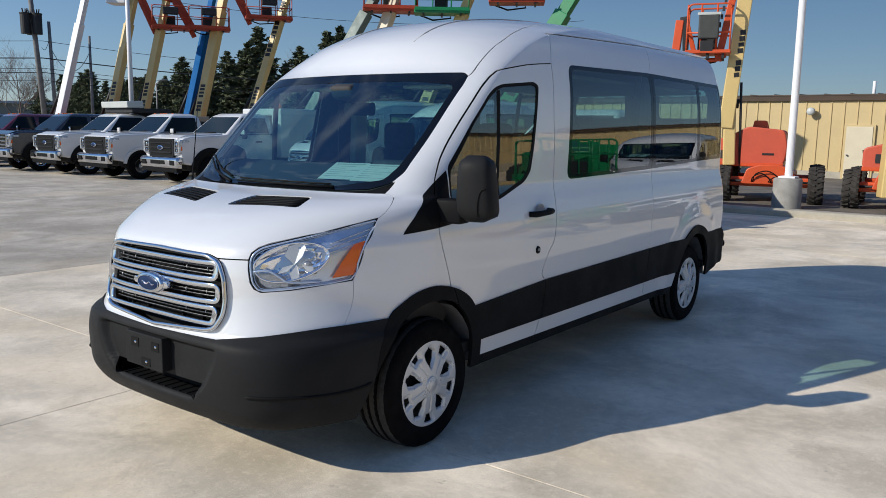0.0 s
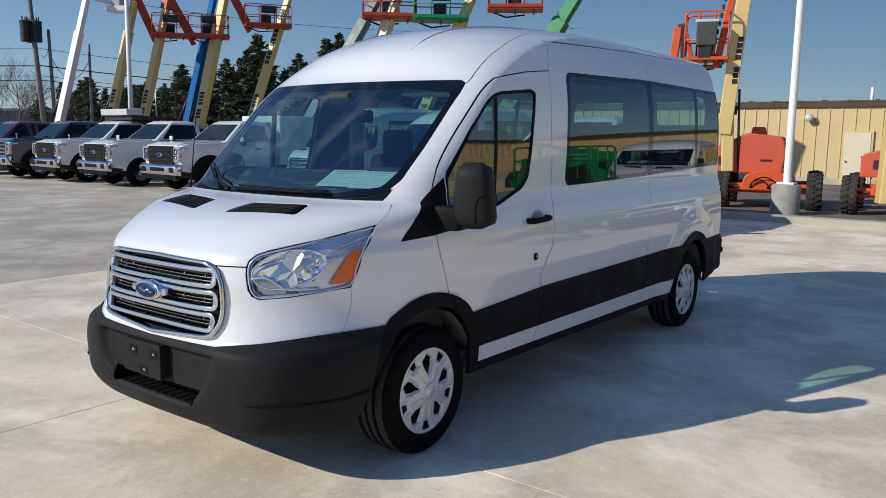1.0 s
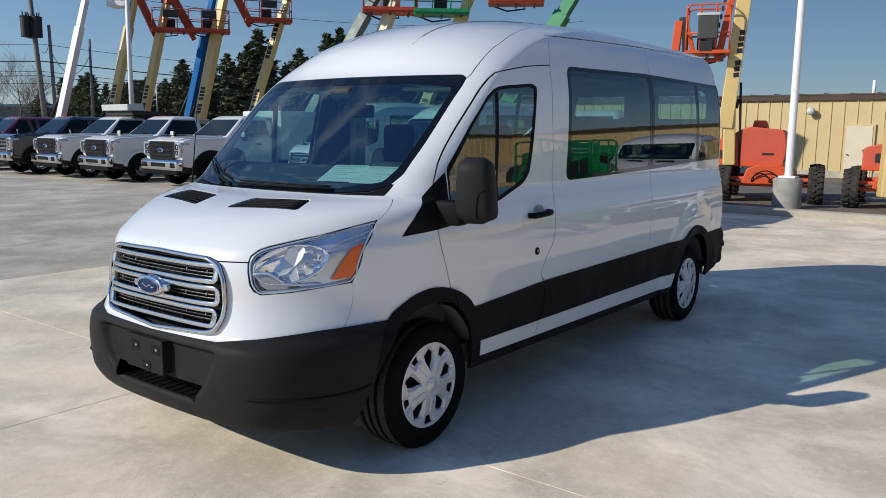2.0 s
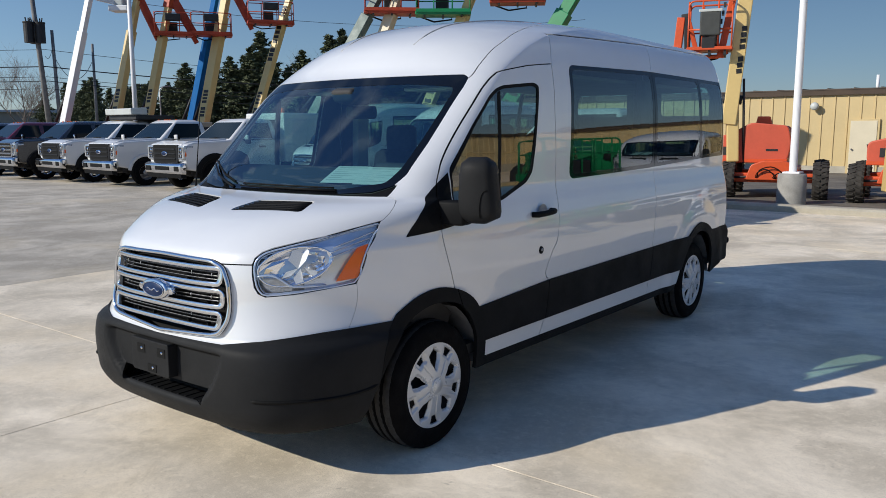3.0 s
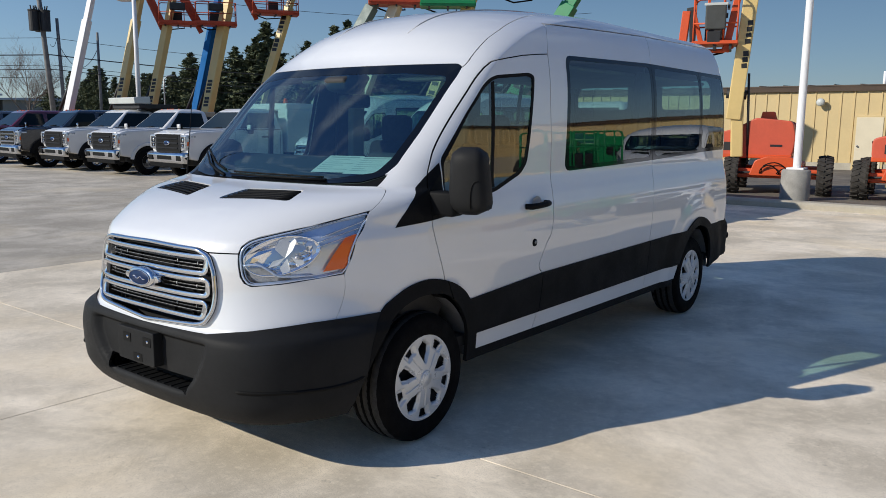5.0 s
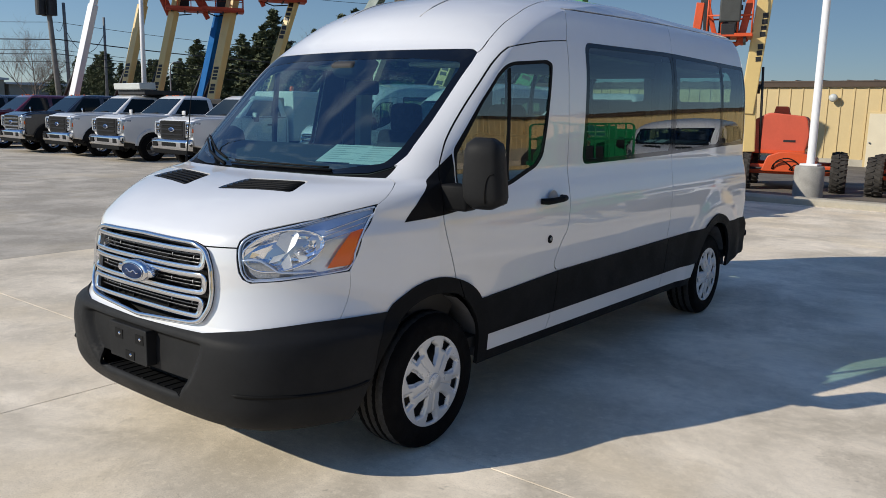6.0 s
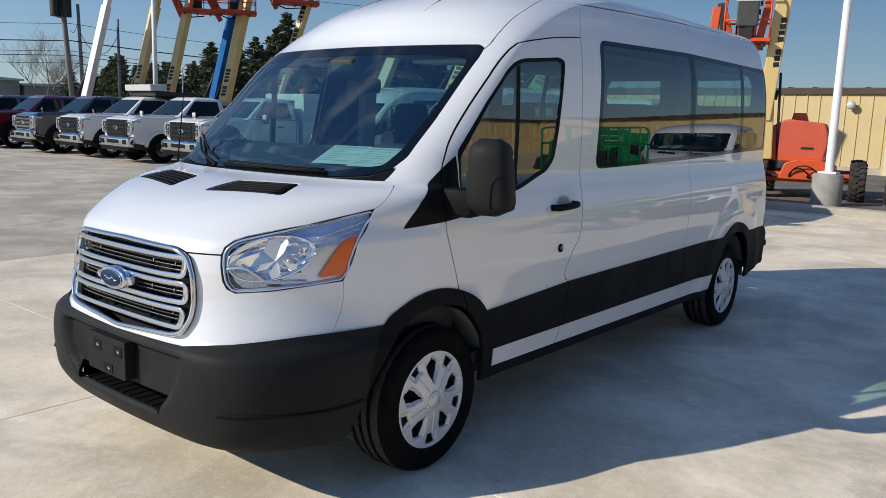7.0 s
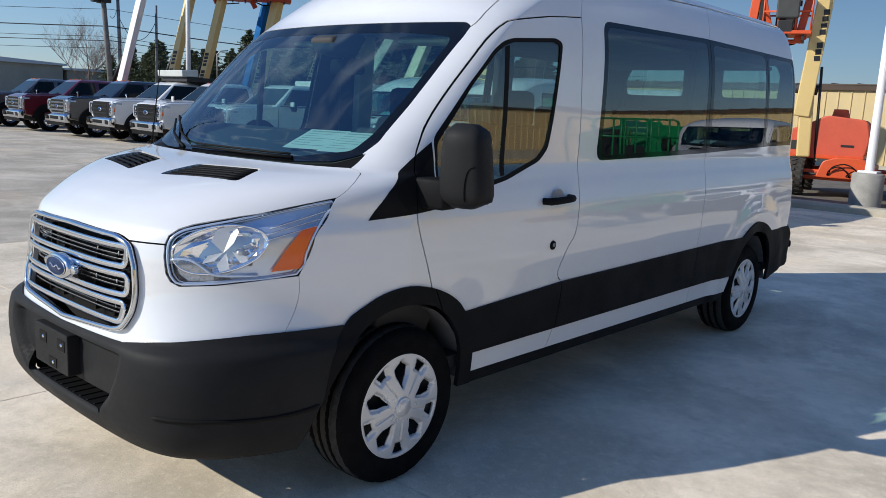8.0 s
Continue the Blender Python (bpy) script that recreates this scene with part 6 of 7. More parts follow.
        w["label"] = "wheel"
        q = new("tyre", ty.data)
        q.parent = w
        q["label"] = "black truck tyre"
    for sgn in (1, -1):
        for cy in (0.98, 4.95):
            if cy > 3 and bed != "box":
                continue
            b = bmesh.new()
            outer = [(cy + (0.60 if dual else 0.66) * math.cos(a), 0.42 + (0.60 if dual else 0.66) * math.sin(a)) for a in np.linspace(0.15, math.pi - 0.15, 14)]
            inner = [(cy + 0.50 * math.cos(a), 0.42 + 0.50 * math.sin(a)) for a in np.linspace(0.15, math.pi - 0.15, 14)]
            prism(b, outer + inner[::-1], 0, sgn * 0.95, sgn * 1.02, 0.012, 1)
            part("wheel_arch", b, paint if dual else BLACK, tr)
            b = bmesh.new()
            prism(b, [(cy + 0.505 * math.cos(a), 0.42 + 0.505 * math.sin(a)) for a in np.linspace(-0.1, math.pi + 0.1, 16)], 0, sgn * 0.62, sgn * 0.975)
            part("arch_liner", b, SEAL, tr, "dark wheel arch liner")
    return tr


ROW = [(-34.2, 10.6, PAINT_GREY, "grey crew-cab pickup with a chrome bumper", 4.05, "box", False, False),
       (-30.4, 10.7, PAINT_RED, "maroon crew-cab pickup with a chrome grille", 4.05, "box", True, False),
       (-26.5, 10.8, PAINT_BLACK, "black crew-cab pickup with a chrome grille", 4.05, "box", True, False),
       (-23.5, 11.0, PAINT_WHITE, "white work truck with a dump body and cab shield", 3.35, "dump", False, False),
       (-20.35, 11.0, PAINT_WHITE, "white regular-cab work truck with a black flatbed", 3.35, "flatbed", False, True),
       (-16.9, 11.1, PAINT_WHITE, "white service-body work truck with an amber beacon", 3.35, "service", False, False)]
for x, y, paint, label, ce, bed, cg, dual in ROW:
    pickup(label, paint, ce, bed, pose(x, y, 0, 0, 0, -3), cg, dual)


for x, y, turn in ((-12.3, 12.15, -3), (-9.15, 12.3, -3)):
    tagged(copy_thing(van, pose(x, y, 0, 0, 0, turn)), "white passenger van parked in the truck row", "van", "vans in the truck row")


pickup("white crew-cab pickup standing behind the van", PAINT_WHITE, 4.05, "box", pose(-3.28, 8.45, 0), False, False, "")


# ---- boom lifts ----
DUSTY = mat("dusty_machine_tyre", (0.05, 0.046, 0.042), 0.9, spec=0.2, var=0.5, scale=5, bump=0.3, bscale=40)
FADED = mat("faded_red_hood_paint", (0.54, 0.088, 0.042), 0.5, var=0.15, scale=2)
SLATE = mat("slate_green_paint", (0.12, 0.17, 0.155), 0.5, var=0.2, scale=3)
CONSOLE = mat("grey_console_plastic", (0.055, 0.058, 0.055), 0.6, var=0.2, scale=6)

def lift_wheel():
    t, r = bmesh.new(), bmesh.new()
    rings = lathe(t, [(-0.15, 0.26), (-0.17, 0.32), (-0.16, 0.40), (-0.12, 0.425), (0.12, 0.425), (0.16, 0.40), (0.17, 0.32), (0.15, 0.26)], 40, 0)
    for k in range(20):
        a = 2 * math.pi * k / 20
        for sgn in (1, -1):
            a1 = a + (0.157 if sgn > 0 else 0)
            p0 = Vector((sgn * 0.165, 0.40 * math.cos(a1), 0.40 * math.sin(a1)))
            p1 = Vector((sgn * 0.01, 0.432 * math.cos(a1 + 0.16), 0.432 * math.sin(a1 + 0.16)))
            beam(t, p0, p1, 0.045, 0.05, up=(0, math.cos(a1), math.sin(a1)))
    lathe(r, [(0.15, 0.26), (0.10, 0.24), (0.05, 0.22), (0.04, 0.12), (0.10, 0.10), (0.11, 0.001)], 24, 0)
    return t, r


def platform(lf, m, paint, w=1.9, box_w=0.68, console=True):
    """Work platform with floor, posts and rails; its floor's middle at m."""
    b = bmesh.new()
    box(b, (-w / 2, -0.42, 0.0 if w > 1.5 else 0.07), (w / 2, 0.42, 0.13), 0.02)
    fl = part("platform", b, paint, lf, "work platform with rails")
    fl.matrix_local = m
    tall = 1.05 if w > 1.5 else 1.20
    for z in (0.55, tall):
        b = bmesh.new()
        loop = [(-w / 2 + 0.04, -0.38, z), (w / 2 - 0.04, -0.38, z), (w / 2 - 0.04, 0.38, z), (-w / 2 + 0.04, 0.38, z), (-w / 2 + 0.04, -0.38, z)]
        for p, q in zip(loop, loop[1:]):
            if z == tall:
                # the top rail bends down into its posts
                u = (Vector(q) - Vector(p)).normalized() * 0.12
                drop = Vector((0, 0, 0.12))
                arc = [Vector(p) - drop] + [Vector(p) + u * (1 - math.cos(a)) - drop * (1 - math.sin(a)) for a in (0.4, 0.8, 1.2)] + [Vector(p) + u]
                arc += [Vector(q) - u] + [Vector(q) - u * (1 - math.cos(a)) - drop * (1 - math.sin(a)) for a in (1.2, 0.8, 0.4)] + [Vector(q) - drop]
                tube(b, arc, 0.022, 6)
            else:
                tube(b, [p, q], 0.022, 6)
        part("rail", b, paint, fl, smooth=True)
    for x in (-w / 2 + 0.04, -w / 6, w / 6, w / 2 - 0.04):
        for y in (-0.38, 0.38):
            b = bmesh.new()
            tube(b, [(x, y, 0.1), (x, y, tall - (0.11 if abs(x) > w / 4 else 0.0))], 0.022, 6)
            part("post", b, paint, fl, smooth=True)
    b = bmesh.new()
    if not console:
        # extra slim posts in place of a control box
        for k in range(1, 8):
            b = bmesh.new()
            tube(b, [(-w / 2 + w * k / 8, -0.38, 0.1), (-w / 2 + w * k / 8, -0.38, tall)], 0.016, 6)
            part("post", b, paint, fl, smooth=True)
    b = bmesh.new()
    prism(b, [(-0.2, 0.15), (-0.2, 0.40), (0.0, 0.40), (0.0, 0.15)] if not console else [(-0.50, 0.40), (-0.54, 0.94), (-0.34, 0.98), (-0.36, 0.40)] if w < 1.5 else [(-0.50, 0.66), (-0.50, 0.98), (-0.22, 1.02), (-0.22, 0.66)], 0, -box_w / 2, box_w / 2, 0.03)
    part("control_box", b, DARKMETAL if w > 1.5 else CONSOLE, fl, "grey control box")
    if w < 1.5:
        b = bmesh.new()
        prism(b, [(-0.55, 0.93), (-0.55, 0.99), (-0.30, 1.03), (-0.30, 0.97)], 0, -box_w / 2 - 0.03, box_w / 2 + 0.03, 0.01)
        part("console_cover", b, PALE, fl, "pale console cover")
        b = bmesh.new()
        prism(b, [(-0.46, 0.10), (-0.48, 0.36), (-0.30, 0.36), (-0.32, 0.10)], 0, -box_w / 2 + 0.05, box_w / 2 - 0.1, 0.02)
        part("tool_tray", b, DARKMETAL, fl)
    b = bmesh.new()
    tube(b, [(-w / 2 + 0.1, 0.40, 0.05), (-w / 6, 0.55, -0.12), (w / 6, 0.50, -0.05), (0.2, 0.6, 0.3)], 0.03, 6)
    part("power_cable", b, SEAL, fl, "slack black cable", True)
    b = bmesh.new()
    toe = 0.19 if w > 1.5 else 0.15
    box(b, (-w / 2 + 0.02, -0.46, 0.08), (w / 2 - 0.02, -0.42, toe))
    box(b, (-w / 2 + 0.02, 0.42, 0.08), (w / 2 - 0.02, 0.46, toe))
    part("toe_board", b, paint, fl)
    for x in (-w / 3, 0, w / 3):
        b = bmesh.new()
        box(b, (x - 0.03, -0.40, -0.05), (x + 0.03, 0.40, 0.0 if w > 1.5 else 0.07))
        part("floor_bearer", b, DARKMETAL, fl)
    b = bmesh.new()
    box(b, (-0.26, 0.36, 0.12), (0.2, 0.62, 0.7), 0.03)
    part("rotator", b, DARKMETAL, fl)


def boom_lift(label, base, turn, foot, tip, boom_paint, body_paint, plat=None, plat_turn=0.0, plat_paint=None, jib=None, letters=True, width=0.42, rams=True, slew=0.0, shift=(0, 0), roll=(0, 0, 1), plat_w=1.9, riser=None, small_letters=False, more_letters=False, hood=1.0, console=True):
    """A boom lift. base: its place; turn: its heading; foot, tip: the ends of the boom, about the base; plat: the platform's floor."""
    lf = thing("boom_lift", pose(*base, 0, 0, turn), label, "boom lift", "parked boom lifts")
    inv = pose(*base, 0, 0, turn).inverted()
    L = lambda p: inv @ Vector(p)
    b = bmesh.new()
    box(b, (-0.55, -1.15, 0.38), (0.55, 1.15, 0.72), 0.04)
    box(b, (-1.05, -1.10, 0.38), (1.05, -0.86, 0.60), 0.03)
    box(b, (-1.05, 0.86, 0.38), (1.05, 1.10, 0.60), 0.03)
    ch = part("chassis", b, body_paint, lf, "painted chassis")
    for sgn in (1, -1):
        b = bmesh.new()
        tube(b, [(sgn * 0.2, -1.2, 0.52), (sgn * 0.95, -1.2, 0.50)], 0.028, 8)
        part("steering_ram", b, DARKMETAL, ch, smooth=True)
    b = bmesh.new()
    prism(b, rounded([(-0.62, 0.44), (0.62, 0.44), (0.50, 0.80), (0.22, 0.90), (-0.22, 0.90), (-0.50, 0.80)], 0.05, 2), 1, -1.24, -0.55, 0.02)
    part("axle_housing", b, body_paint, ch)
    for x, w, h in ((-0.16, 0.22, 0.70), (-0.05, 0.30, 0.76), (0.14, 0.14, 0.62)):
        b = bmesh.new()
        tube(b, curve([(x - w, -1.25, 0.50), (x - w * 0.8, -1.31, h - 0.08), (x, -1.33, h), (x + w * 0.7, -1.31, h - 0.10), (x + w, -1.25, 0.48)], 3), 0.014, 6)
        part("hydraulic_hose", b, SEAL, ch, "looped black hose", True)
    b = bmesh.new()
    lathe(b, [(0.70, 0.48), (0.86, 0.48), (0.86, 0.001)], 28, 2)
    part("slewing_ring", b, DARKMETAL, lf, smooth=True)
    b = bmesh.new()
    prism(b, rounded([(-0.95, 0.90), (1.30, 0.90), (1.38, 1.30), (1.28, 1.72), (0.35, 1.80), (-0.15, 1.55), (-0.95, 1.35)], 0.10, 3), 0, -0.98, -0.34, 0.03)
    tt = part("turntable_hood", b, FADED if body_paint is ORANGE else body_paint, lf, "rounded machine hood")
    b = bmesh.new()
    prism(b, rounded([(-0.95, 0.90), (1.30, 0.90), (1.38, 1.30), (1.28, 1.72), (0.35, 1.80), (-0.15, 1.55), (-0.95, 1.35)], 0.10, 3), 0, 0.34, 0.98, 0.03)
    part("turntable_hood", b, FADED if body_paint is ORANGE else body_paint, lf, "rounded machine hood")
    for sgn in (1, -1):
        b = bmesh.new()
        box(b, (sgn * 0.985 - 0.004, -0.70, 1.02), (sgn * 0.985 + 0.004, -0.15, 1.22))
        part("vent_panel", b, DARKMETAL, tt, "dark hood vent")
        b = bmesh.new()
        box(b, (sgn * 0.985 - 0.003, 0.75, 1.12), (sgn * 0.985 + 0.003, 1.05, 1.17))
        part("decal", b, BLACKLETTER, tt, "dark hood decal")
    b = bmesh.new()
    for k in range(5):
        tube(b, [(-0.2 + 0.1 * k, -0.9, 0.95), (-0.2 + 0.1 * k, -1.0, 1.15 + 0.03 * k), (-0.1 + 0.06 * k, -0.5, 1.35), (0.05 * k - 0.1, 0.3, 1.6)], 0.022, 6)
    part("hydraulic_hose", b, SEAL, lf, "looped black hydraulic hoses", True)
    b = bmesh.new()
    box(b, (-0.32, -0.85, 0.95), (0.32, 1.15, 1.30), 0.02)
    part("engine_bay", b, DARKMETAL, lf, "dark engine bay")
    b = bmesh.new()
    box(b, (-0.98, -0.95, 0.84), (0.98, 1.30, 0.95), 0.02)
    part("turntable_deck", b, body_paint, lf)
    b = bmesh.new()
    prism(b, [(0.2, 0.9), (1.1, 0.9), (0.75, 1.95), (0.45, 1.95)], 0, -0.30, -0.22, 0.01)
    prism(b, [(0.2, 0.9), (1.1, 0.9), (0.75, 1.95), (0.45, 1.95)], 0, 0.22, 0.30, 0.01)
    part("boom_tower", b, body_paint, lf)
    for o in lf.children:
        if o.name.split(".")[0] in ("turntable_hood", "turntable_deck", "boom_tower", "engine_bay", "hydraulic_hose"):
            o.matrix_local = pose(shift[0], shift[1], 0, 0, 0, slew) @ Matrix.Diagonal((hood, hood, 1, 1))
    t, r = lift_wheel()
    first = None
    for sx in (1, -1):
        for sy in (1, -1):
            m = pose(sx * 1.02, sy * 0.98, 0.43, 31 * sy, 0, 0 if sx > 0 else 180)
            if first is None:
                first = (part("wheel", r, body_paint, lf, "painted wheel", True), part("tyre", t, DUSTY, None, "chunky dusty lugged tyre"))
                first[1].parent = first[0]
                first[0].matrix_local = m
            else:
                w = new("wheel", first[0].data)
                w.parent, w.matrix_local = lf, m
                q = new("tyre", first[1].data)
                q.parent = w
    # boom: outer section, then a slimmer inner one
    f, p = L(foot), L(tip)
    d = (p - f).normalized()
    mid = f + (p - f) * 0.74
    ref = inv.to_3x3() @ Vector(roll)
    side = d.cross(ref).normalized()
    up = side.cross(d)
    b = bmesh.new()
    beam(b, f - d * 0.5, mid, width, width * 1.22, bevel=0.02, up=ref)
    bo = part("boom", b, boom_paint, lf, "painted telescopic boom")
    b = bmesh.new()
    beam(b, mid - d * 0.2, p, width * 0.76, width * 0.95, bevel=0.015, up=ref)
    part("inner_boom", b, boom_paint, bo)
    if riser is not None:
        b = bmesh.new()
        beam(b, L(riser), f + d * 0.25, width * 0.85, width * 0.95, bevel=0.03, up=ref)
        rs = part("riser", b, boom_paint, lf, "painted lower arm")
        b = bmesh.new()
        k0 = f + d * 0.1
        tube(b, [k0 - side * width * 0.7, k0 + side * width * 0.7], 0.11, 16)
        part("pivot_pin", b, DARKMETAL, rs, smooth=True)
        b = bmesh.new()
        tube(b, [L(riser) + side * width * 0.75, f + d * 0.6 + side * width * 0.62 + up * 0.1], 0.03, 10)
        part("lift_ram", b, DARKMETAL, rs, smooth=True)
    if rams:
        b = bmesh.new()
        tube(b, [f + d * 0.3 - up * 0.62, f + d * 1.9 - up * (width * 0.75)], 0.07, 10)
        part("lift_ram", b, DARKMETAL, bo, smooth=True)
        b = bmesh.new()
        beam(b, f + d * 0.2 - up * width * 0.6 + side * 0.05, f + d * 2.4 - up * width * 0.66 + side * 0.05, 0.10, 0.14)
        part("hose_tray", b, DARKMETAL, bo)
    if letters:
        open_side = inv.to_3x3() @ Vector((0.80, -0.58, 0.0))
        faces = [(side, width), (-side, width), (up, width * 1.22), (-up, width * 1.22)]
        face, deep = max(faces, key=lambda q: q[0].dot(open_side))
        across = d.cross(face).normalized()
        # maker's lettering as plain dark bars along both sides
        widths = (0.09, 0.095, 0.10, 0.0, 0.09, 0.075, 0.09, 0.095)
        runs = [(0.75, 1.0)] + ([(3.6, 1.35), (5.2, 0.85)] if more_letters else [])
        for start, size in runs:
            for k, w in enumerate(widths):
                if w:
                    b = bmesh.new()
                    along = start + k * (0.140 if small_letters else 0.165) * size
                    tall_bar = width * (0.36 if small_letters else 0.74) * min(size, 1.15)
                    c = f + d * along + face * (deep / 2 + 0.004) + across * (width * 0.2 if small_letters else 0.0)
                    lean = d * (0.02 if small_letters else 0.05)
                    beam(b, c - across * tall_bar / 2, c + across * tall_bar / 2 + lean, 0.006, w * (1.2 if small_letters else 1.35) * size, up=d)
                    part("lettering_bar", b, BLACKLETTER, bo, "dark lettering bar")
    if jib is not None:
        b = bmesh.new()
        j0, j1 = L(jib[0]), L(jib[1])
        for s in (-0.13, 0.13):
            beam(b, j0 + Vector((0, 0, s * 1.4)), j1 + Vector((0, 0, s * 1.4)), 0.22, 0.2, bevel=0.01)
        dj = (j1 - j0)
        for k in range(4):
            beam(b, j0 + dj * (k + 0.5) / 4 - Vector((0, 0, 0.17)), j0 + dj * (k + 0.5) / 4 + Vector((0, 0, 0.17)), 0.10, 0.05, up=(1, 0, 0))
        part("jib", b, plat_paint or body_paint, lf, "painted jib arm")
        b = bmesh.new()
        beam(b, p - d * 0.25, p + d * 0.35, width * 1.1, width * 1.25, bevel=0.02, up=ref)
        part("jib_knuckle", b, plat_paint or body_paint, lf)
    if plat is not None:
        platform(lf, inv @ pose(*plat, 0, 0, plat_turn), plat_paint or body_paint, plat_w, 0.68 if plat_w > 1.5 else 0.46, console)
    return lf


def far_lift(label, foot, tip, paint, body, plat=None, jib=None, plat_paint=None, plat_turn=56, letters=True, rams=True, width=0.31, plat_w=1.9, more_letters=False):
    f, t = Vector(foot), Vector(tip)
    d = (t - f) / (t.z - f.z)
    low = f - d * (f.z - 1.7)
    return boom_lift(label, (low.x - d.x * 0.4, low.y - d.y * 0.4, 0), 35, low, t, paint, body, plat, plat_turn, plat_paint, jib, letters, width, rams, roll=(1, 0.2, 0), plat_w=plat_w, more_letters=more_letters)


far_lift("tan-boomed lift with its orange platform raised", (-31.20, 18.03, 2.93), (-30.52, 18.95, 7.91), TAN, ORANGE, (-29.61, 20.09, 6.11), ((-30.55, 18.94, 7.96), (-30.20, 19.64, 6.12)), RUST, plat_w=1.7)
far_lift("tan-boomed lift with an orange jib and platform", (-30.38, 19.18, 2.96), (-29.73, 20.03, 7.65), TAN, ORANGE, (-28.64, 21.49, 6.16), ((-29.67, 20.13, 7.91), (-29.18, 21.05, 6.03)), RUST)
far_lift("tan-boomed lift raised high among the others", (-29.09, 21.24, 2.51), (-28.11, 22.30, 9.02), TAN, ORANGE, (-26.96, 23.67, 6.77), ((-28.15, 22.42, 8.45), (-27.67, 23.12, 6.75)), RUST, width=0.38, plat_w=2.2)
far_lift("blue-boomed lift beside a tan one", (-29.89, 21.14, 2.52), (-28.92, 22.33, 9.12), BLUE, BLUE, letters=False, width=0.30)
far_lift("tan-boomed lift with long dark lettering", (-27.53, 23.33, 3.13), (-26.11, 24.63, 9.11), TAN, ORANGE, more_letters=True)
white_lift = far_lift("white-boomed lift behind the trucks", (-32.28, 16.06, 2.34), (-31.40, 17.09, 7.72), POLEPAINT, ORANGE, letters=False, width=0.29)
inv = white_lift.matrix_world.inverted()
b = bmesh.new()
beam(b, inv @ Vector((-31.40, 17.09, 7.72)), inv @ Vector((-31.06, 18.21, 7.52)), 0.18, 0.20, bevel=0.02)
part("jib", b, POLEPAINT, white_lift, "white jib arm")
b = bmesh.new()
tub = inv @ Vector((-31.03, 18.38, 7.45))
box(b, tub + Vector((-0.45, -0.4, -0.30)), tub + Vector((0.45, 0.4, -0.05)), 0.04)
part("bucket", b, POLEPAINT, white_lift, "white work bucket")
b = bmesh.new()
box(b, tub + Vector((-0.2, -0.3, -0.05)), tub + Vector((0.2, 0.3, 0.55)), 0.05)
part("bucket_console", b, PALE, white_lift)
far_lift("pale grey and green boom lift", (-16.35, 17.66, 3.85), (-15.05, 18.88, 7.0), SLATE, GREEN, (-15.0, 18.9, 5.66), None, RUST, 42)
far_lift("cream boom lift with a green edge", (-15.4, 18.55, 4.3), (-14.6, 19.25, 7.1), CREAM, GREEN, letters=False)
far_lift("tan-boomed lift with a green platform", (-13.5, 20.13, 4.3), (-12.6, 20.83, 7.1), TAN, ORANGE, (-13.62, 20.0, 5.62), None, GREEN, 38)
far_lift("green boom lift reaching over the yard", (-11.0, 21.85, 4.1), (-9.45, 22.72, 7.1), GREEN, GREEN, (-11.55, 21.5, 6.0), None, RUST, 32, width=0.42)
near_lift = boom_lift("tan-boomed orange lift parked behind the kerb", (-2.0, 18.55, 0.09), 12, (-2.81, 17.38, 2.34), (-2.53, 17.46, 5.9), TAN, ORANGE,
                      (-3.30, 17.1, 3.50), 18, ORANGE, None, True, 0.33, False, -90, (-0.86, -0.1), (0.35, -1, 0), 1.05, (-2.72, 17.41, 0.95), True, hood=0.88)
inv = near_lift.matrix_world.inverted()
b = bmesh.new()
beam(b, inv @ Vector((-2.76, 17.25, 5.3)), inv @ Vector((-3.06, 17.15, 3.42)), 0.14, 0.16, bevel=0.015)
jib_arm = part("jib", b, ORANGE, near_lift, "orange jib arm")
b = bmesh.new()
for k in range(9):
    q = Vector((-2.80, 17.16, 5.2)).lerp(Vector((-3.10, 17.06, 3.5)), k / 9)
    box(b, (-0.03, -0.02, -0.06), (0.03, 0.02, 0.06), 0.008, Matrix.Translation(inv @ (q + Vector((-0.09, 0, 0)))))
part("hose_carrier", b, DARKMETAL, near_lift, "dark hose carrier")
for name, p, q, w, paint in (("jib_arm", (-3.97, 16.96, 4.40), (-4.05, 16.94, 3.45), 0.17, ORANGE), ("link", (-3.86, 16.98, 4.42), (-3.80, 17.0, 3.45), 0.12, DARKMETAL),
                             ("jib_arm", (-3.82, 17.0, 4.36), (-3.58, 17.10, 3.45), 0.10, ORANGE), ("link", (-3.97, 16.96, 4.42), (-3.78, 17.0, 4.44), 0.10, DARKMETAL)):
    b = bmesh.new()
    beam(b, inv @ Vector(p), inv @ Vector(q), w, w * 1.1, bevel=0.015)
    part(name, b, paint, near_lift)
b = bmesh.new()
tube(b, [inv @ Vector(p) for p in ((-4.0, 17.0, 3.5), (-3.6, 17.05, 3.45), (-3.1, 17.15, 3.45), (-2.9, 17.2, 3.55))], 0.05, 10)
part("jib_pivot", b, ORANGE, near_lift, smooth=True)
boom_lift("tan-boomed orange lift standing on the gravel", (0.92, 18.6, 0.09), 6, (0.86, 16.9, 0.9), (0.98, 17.1, 6.0), TAN, ORANGE,
          None, 0, ORANGE, None, True, 0.40, True, -90, (0.1, -0.1), (0.35, -1, 0), small_letters=True)

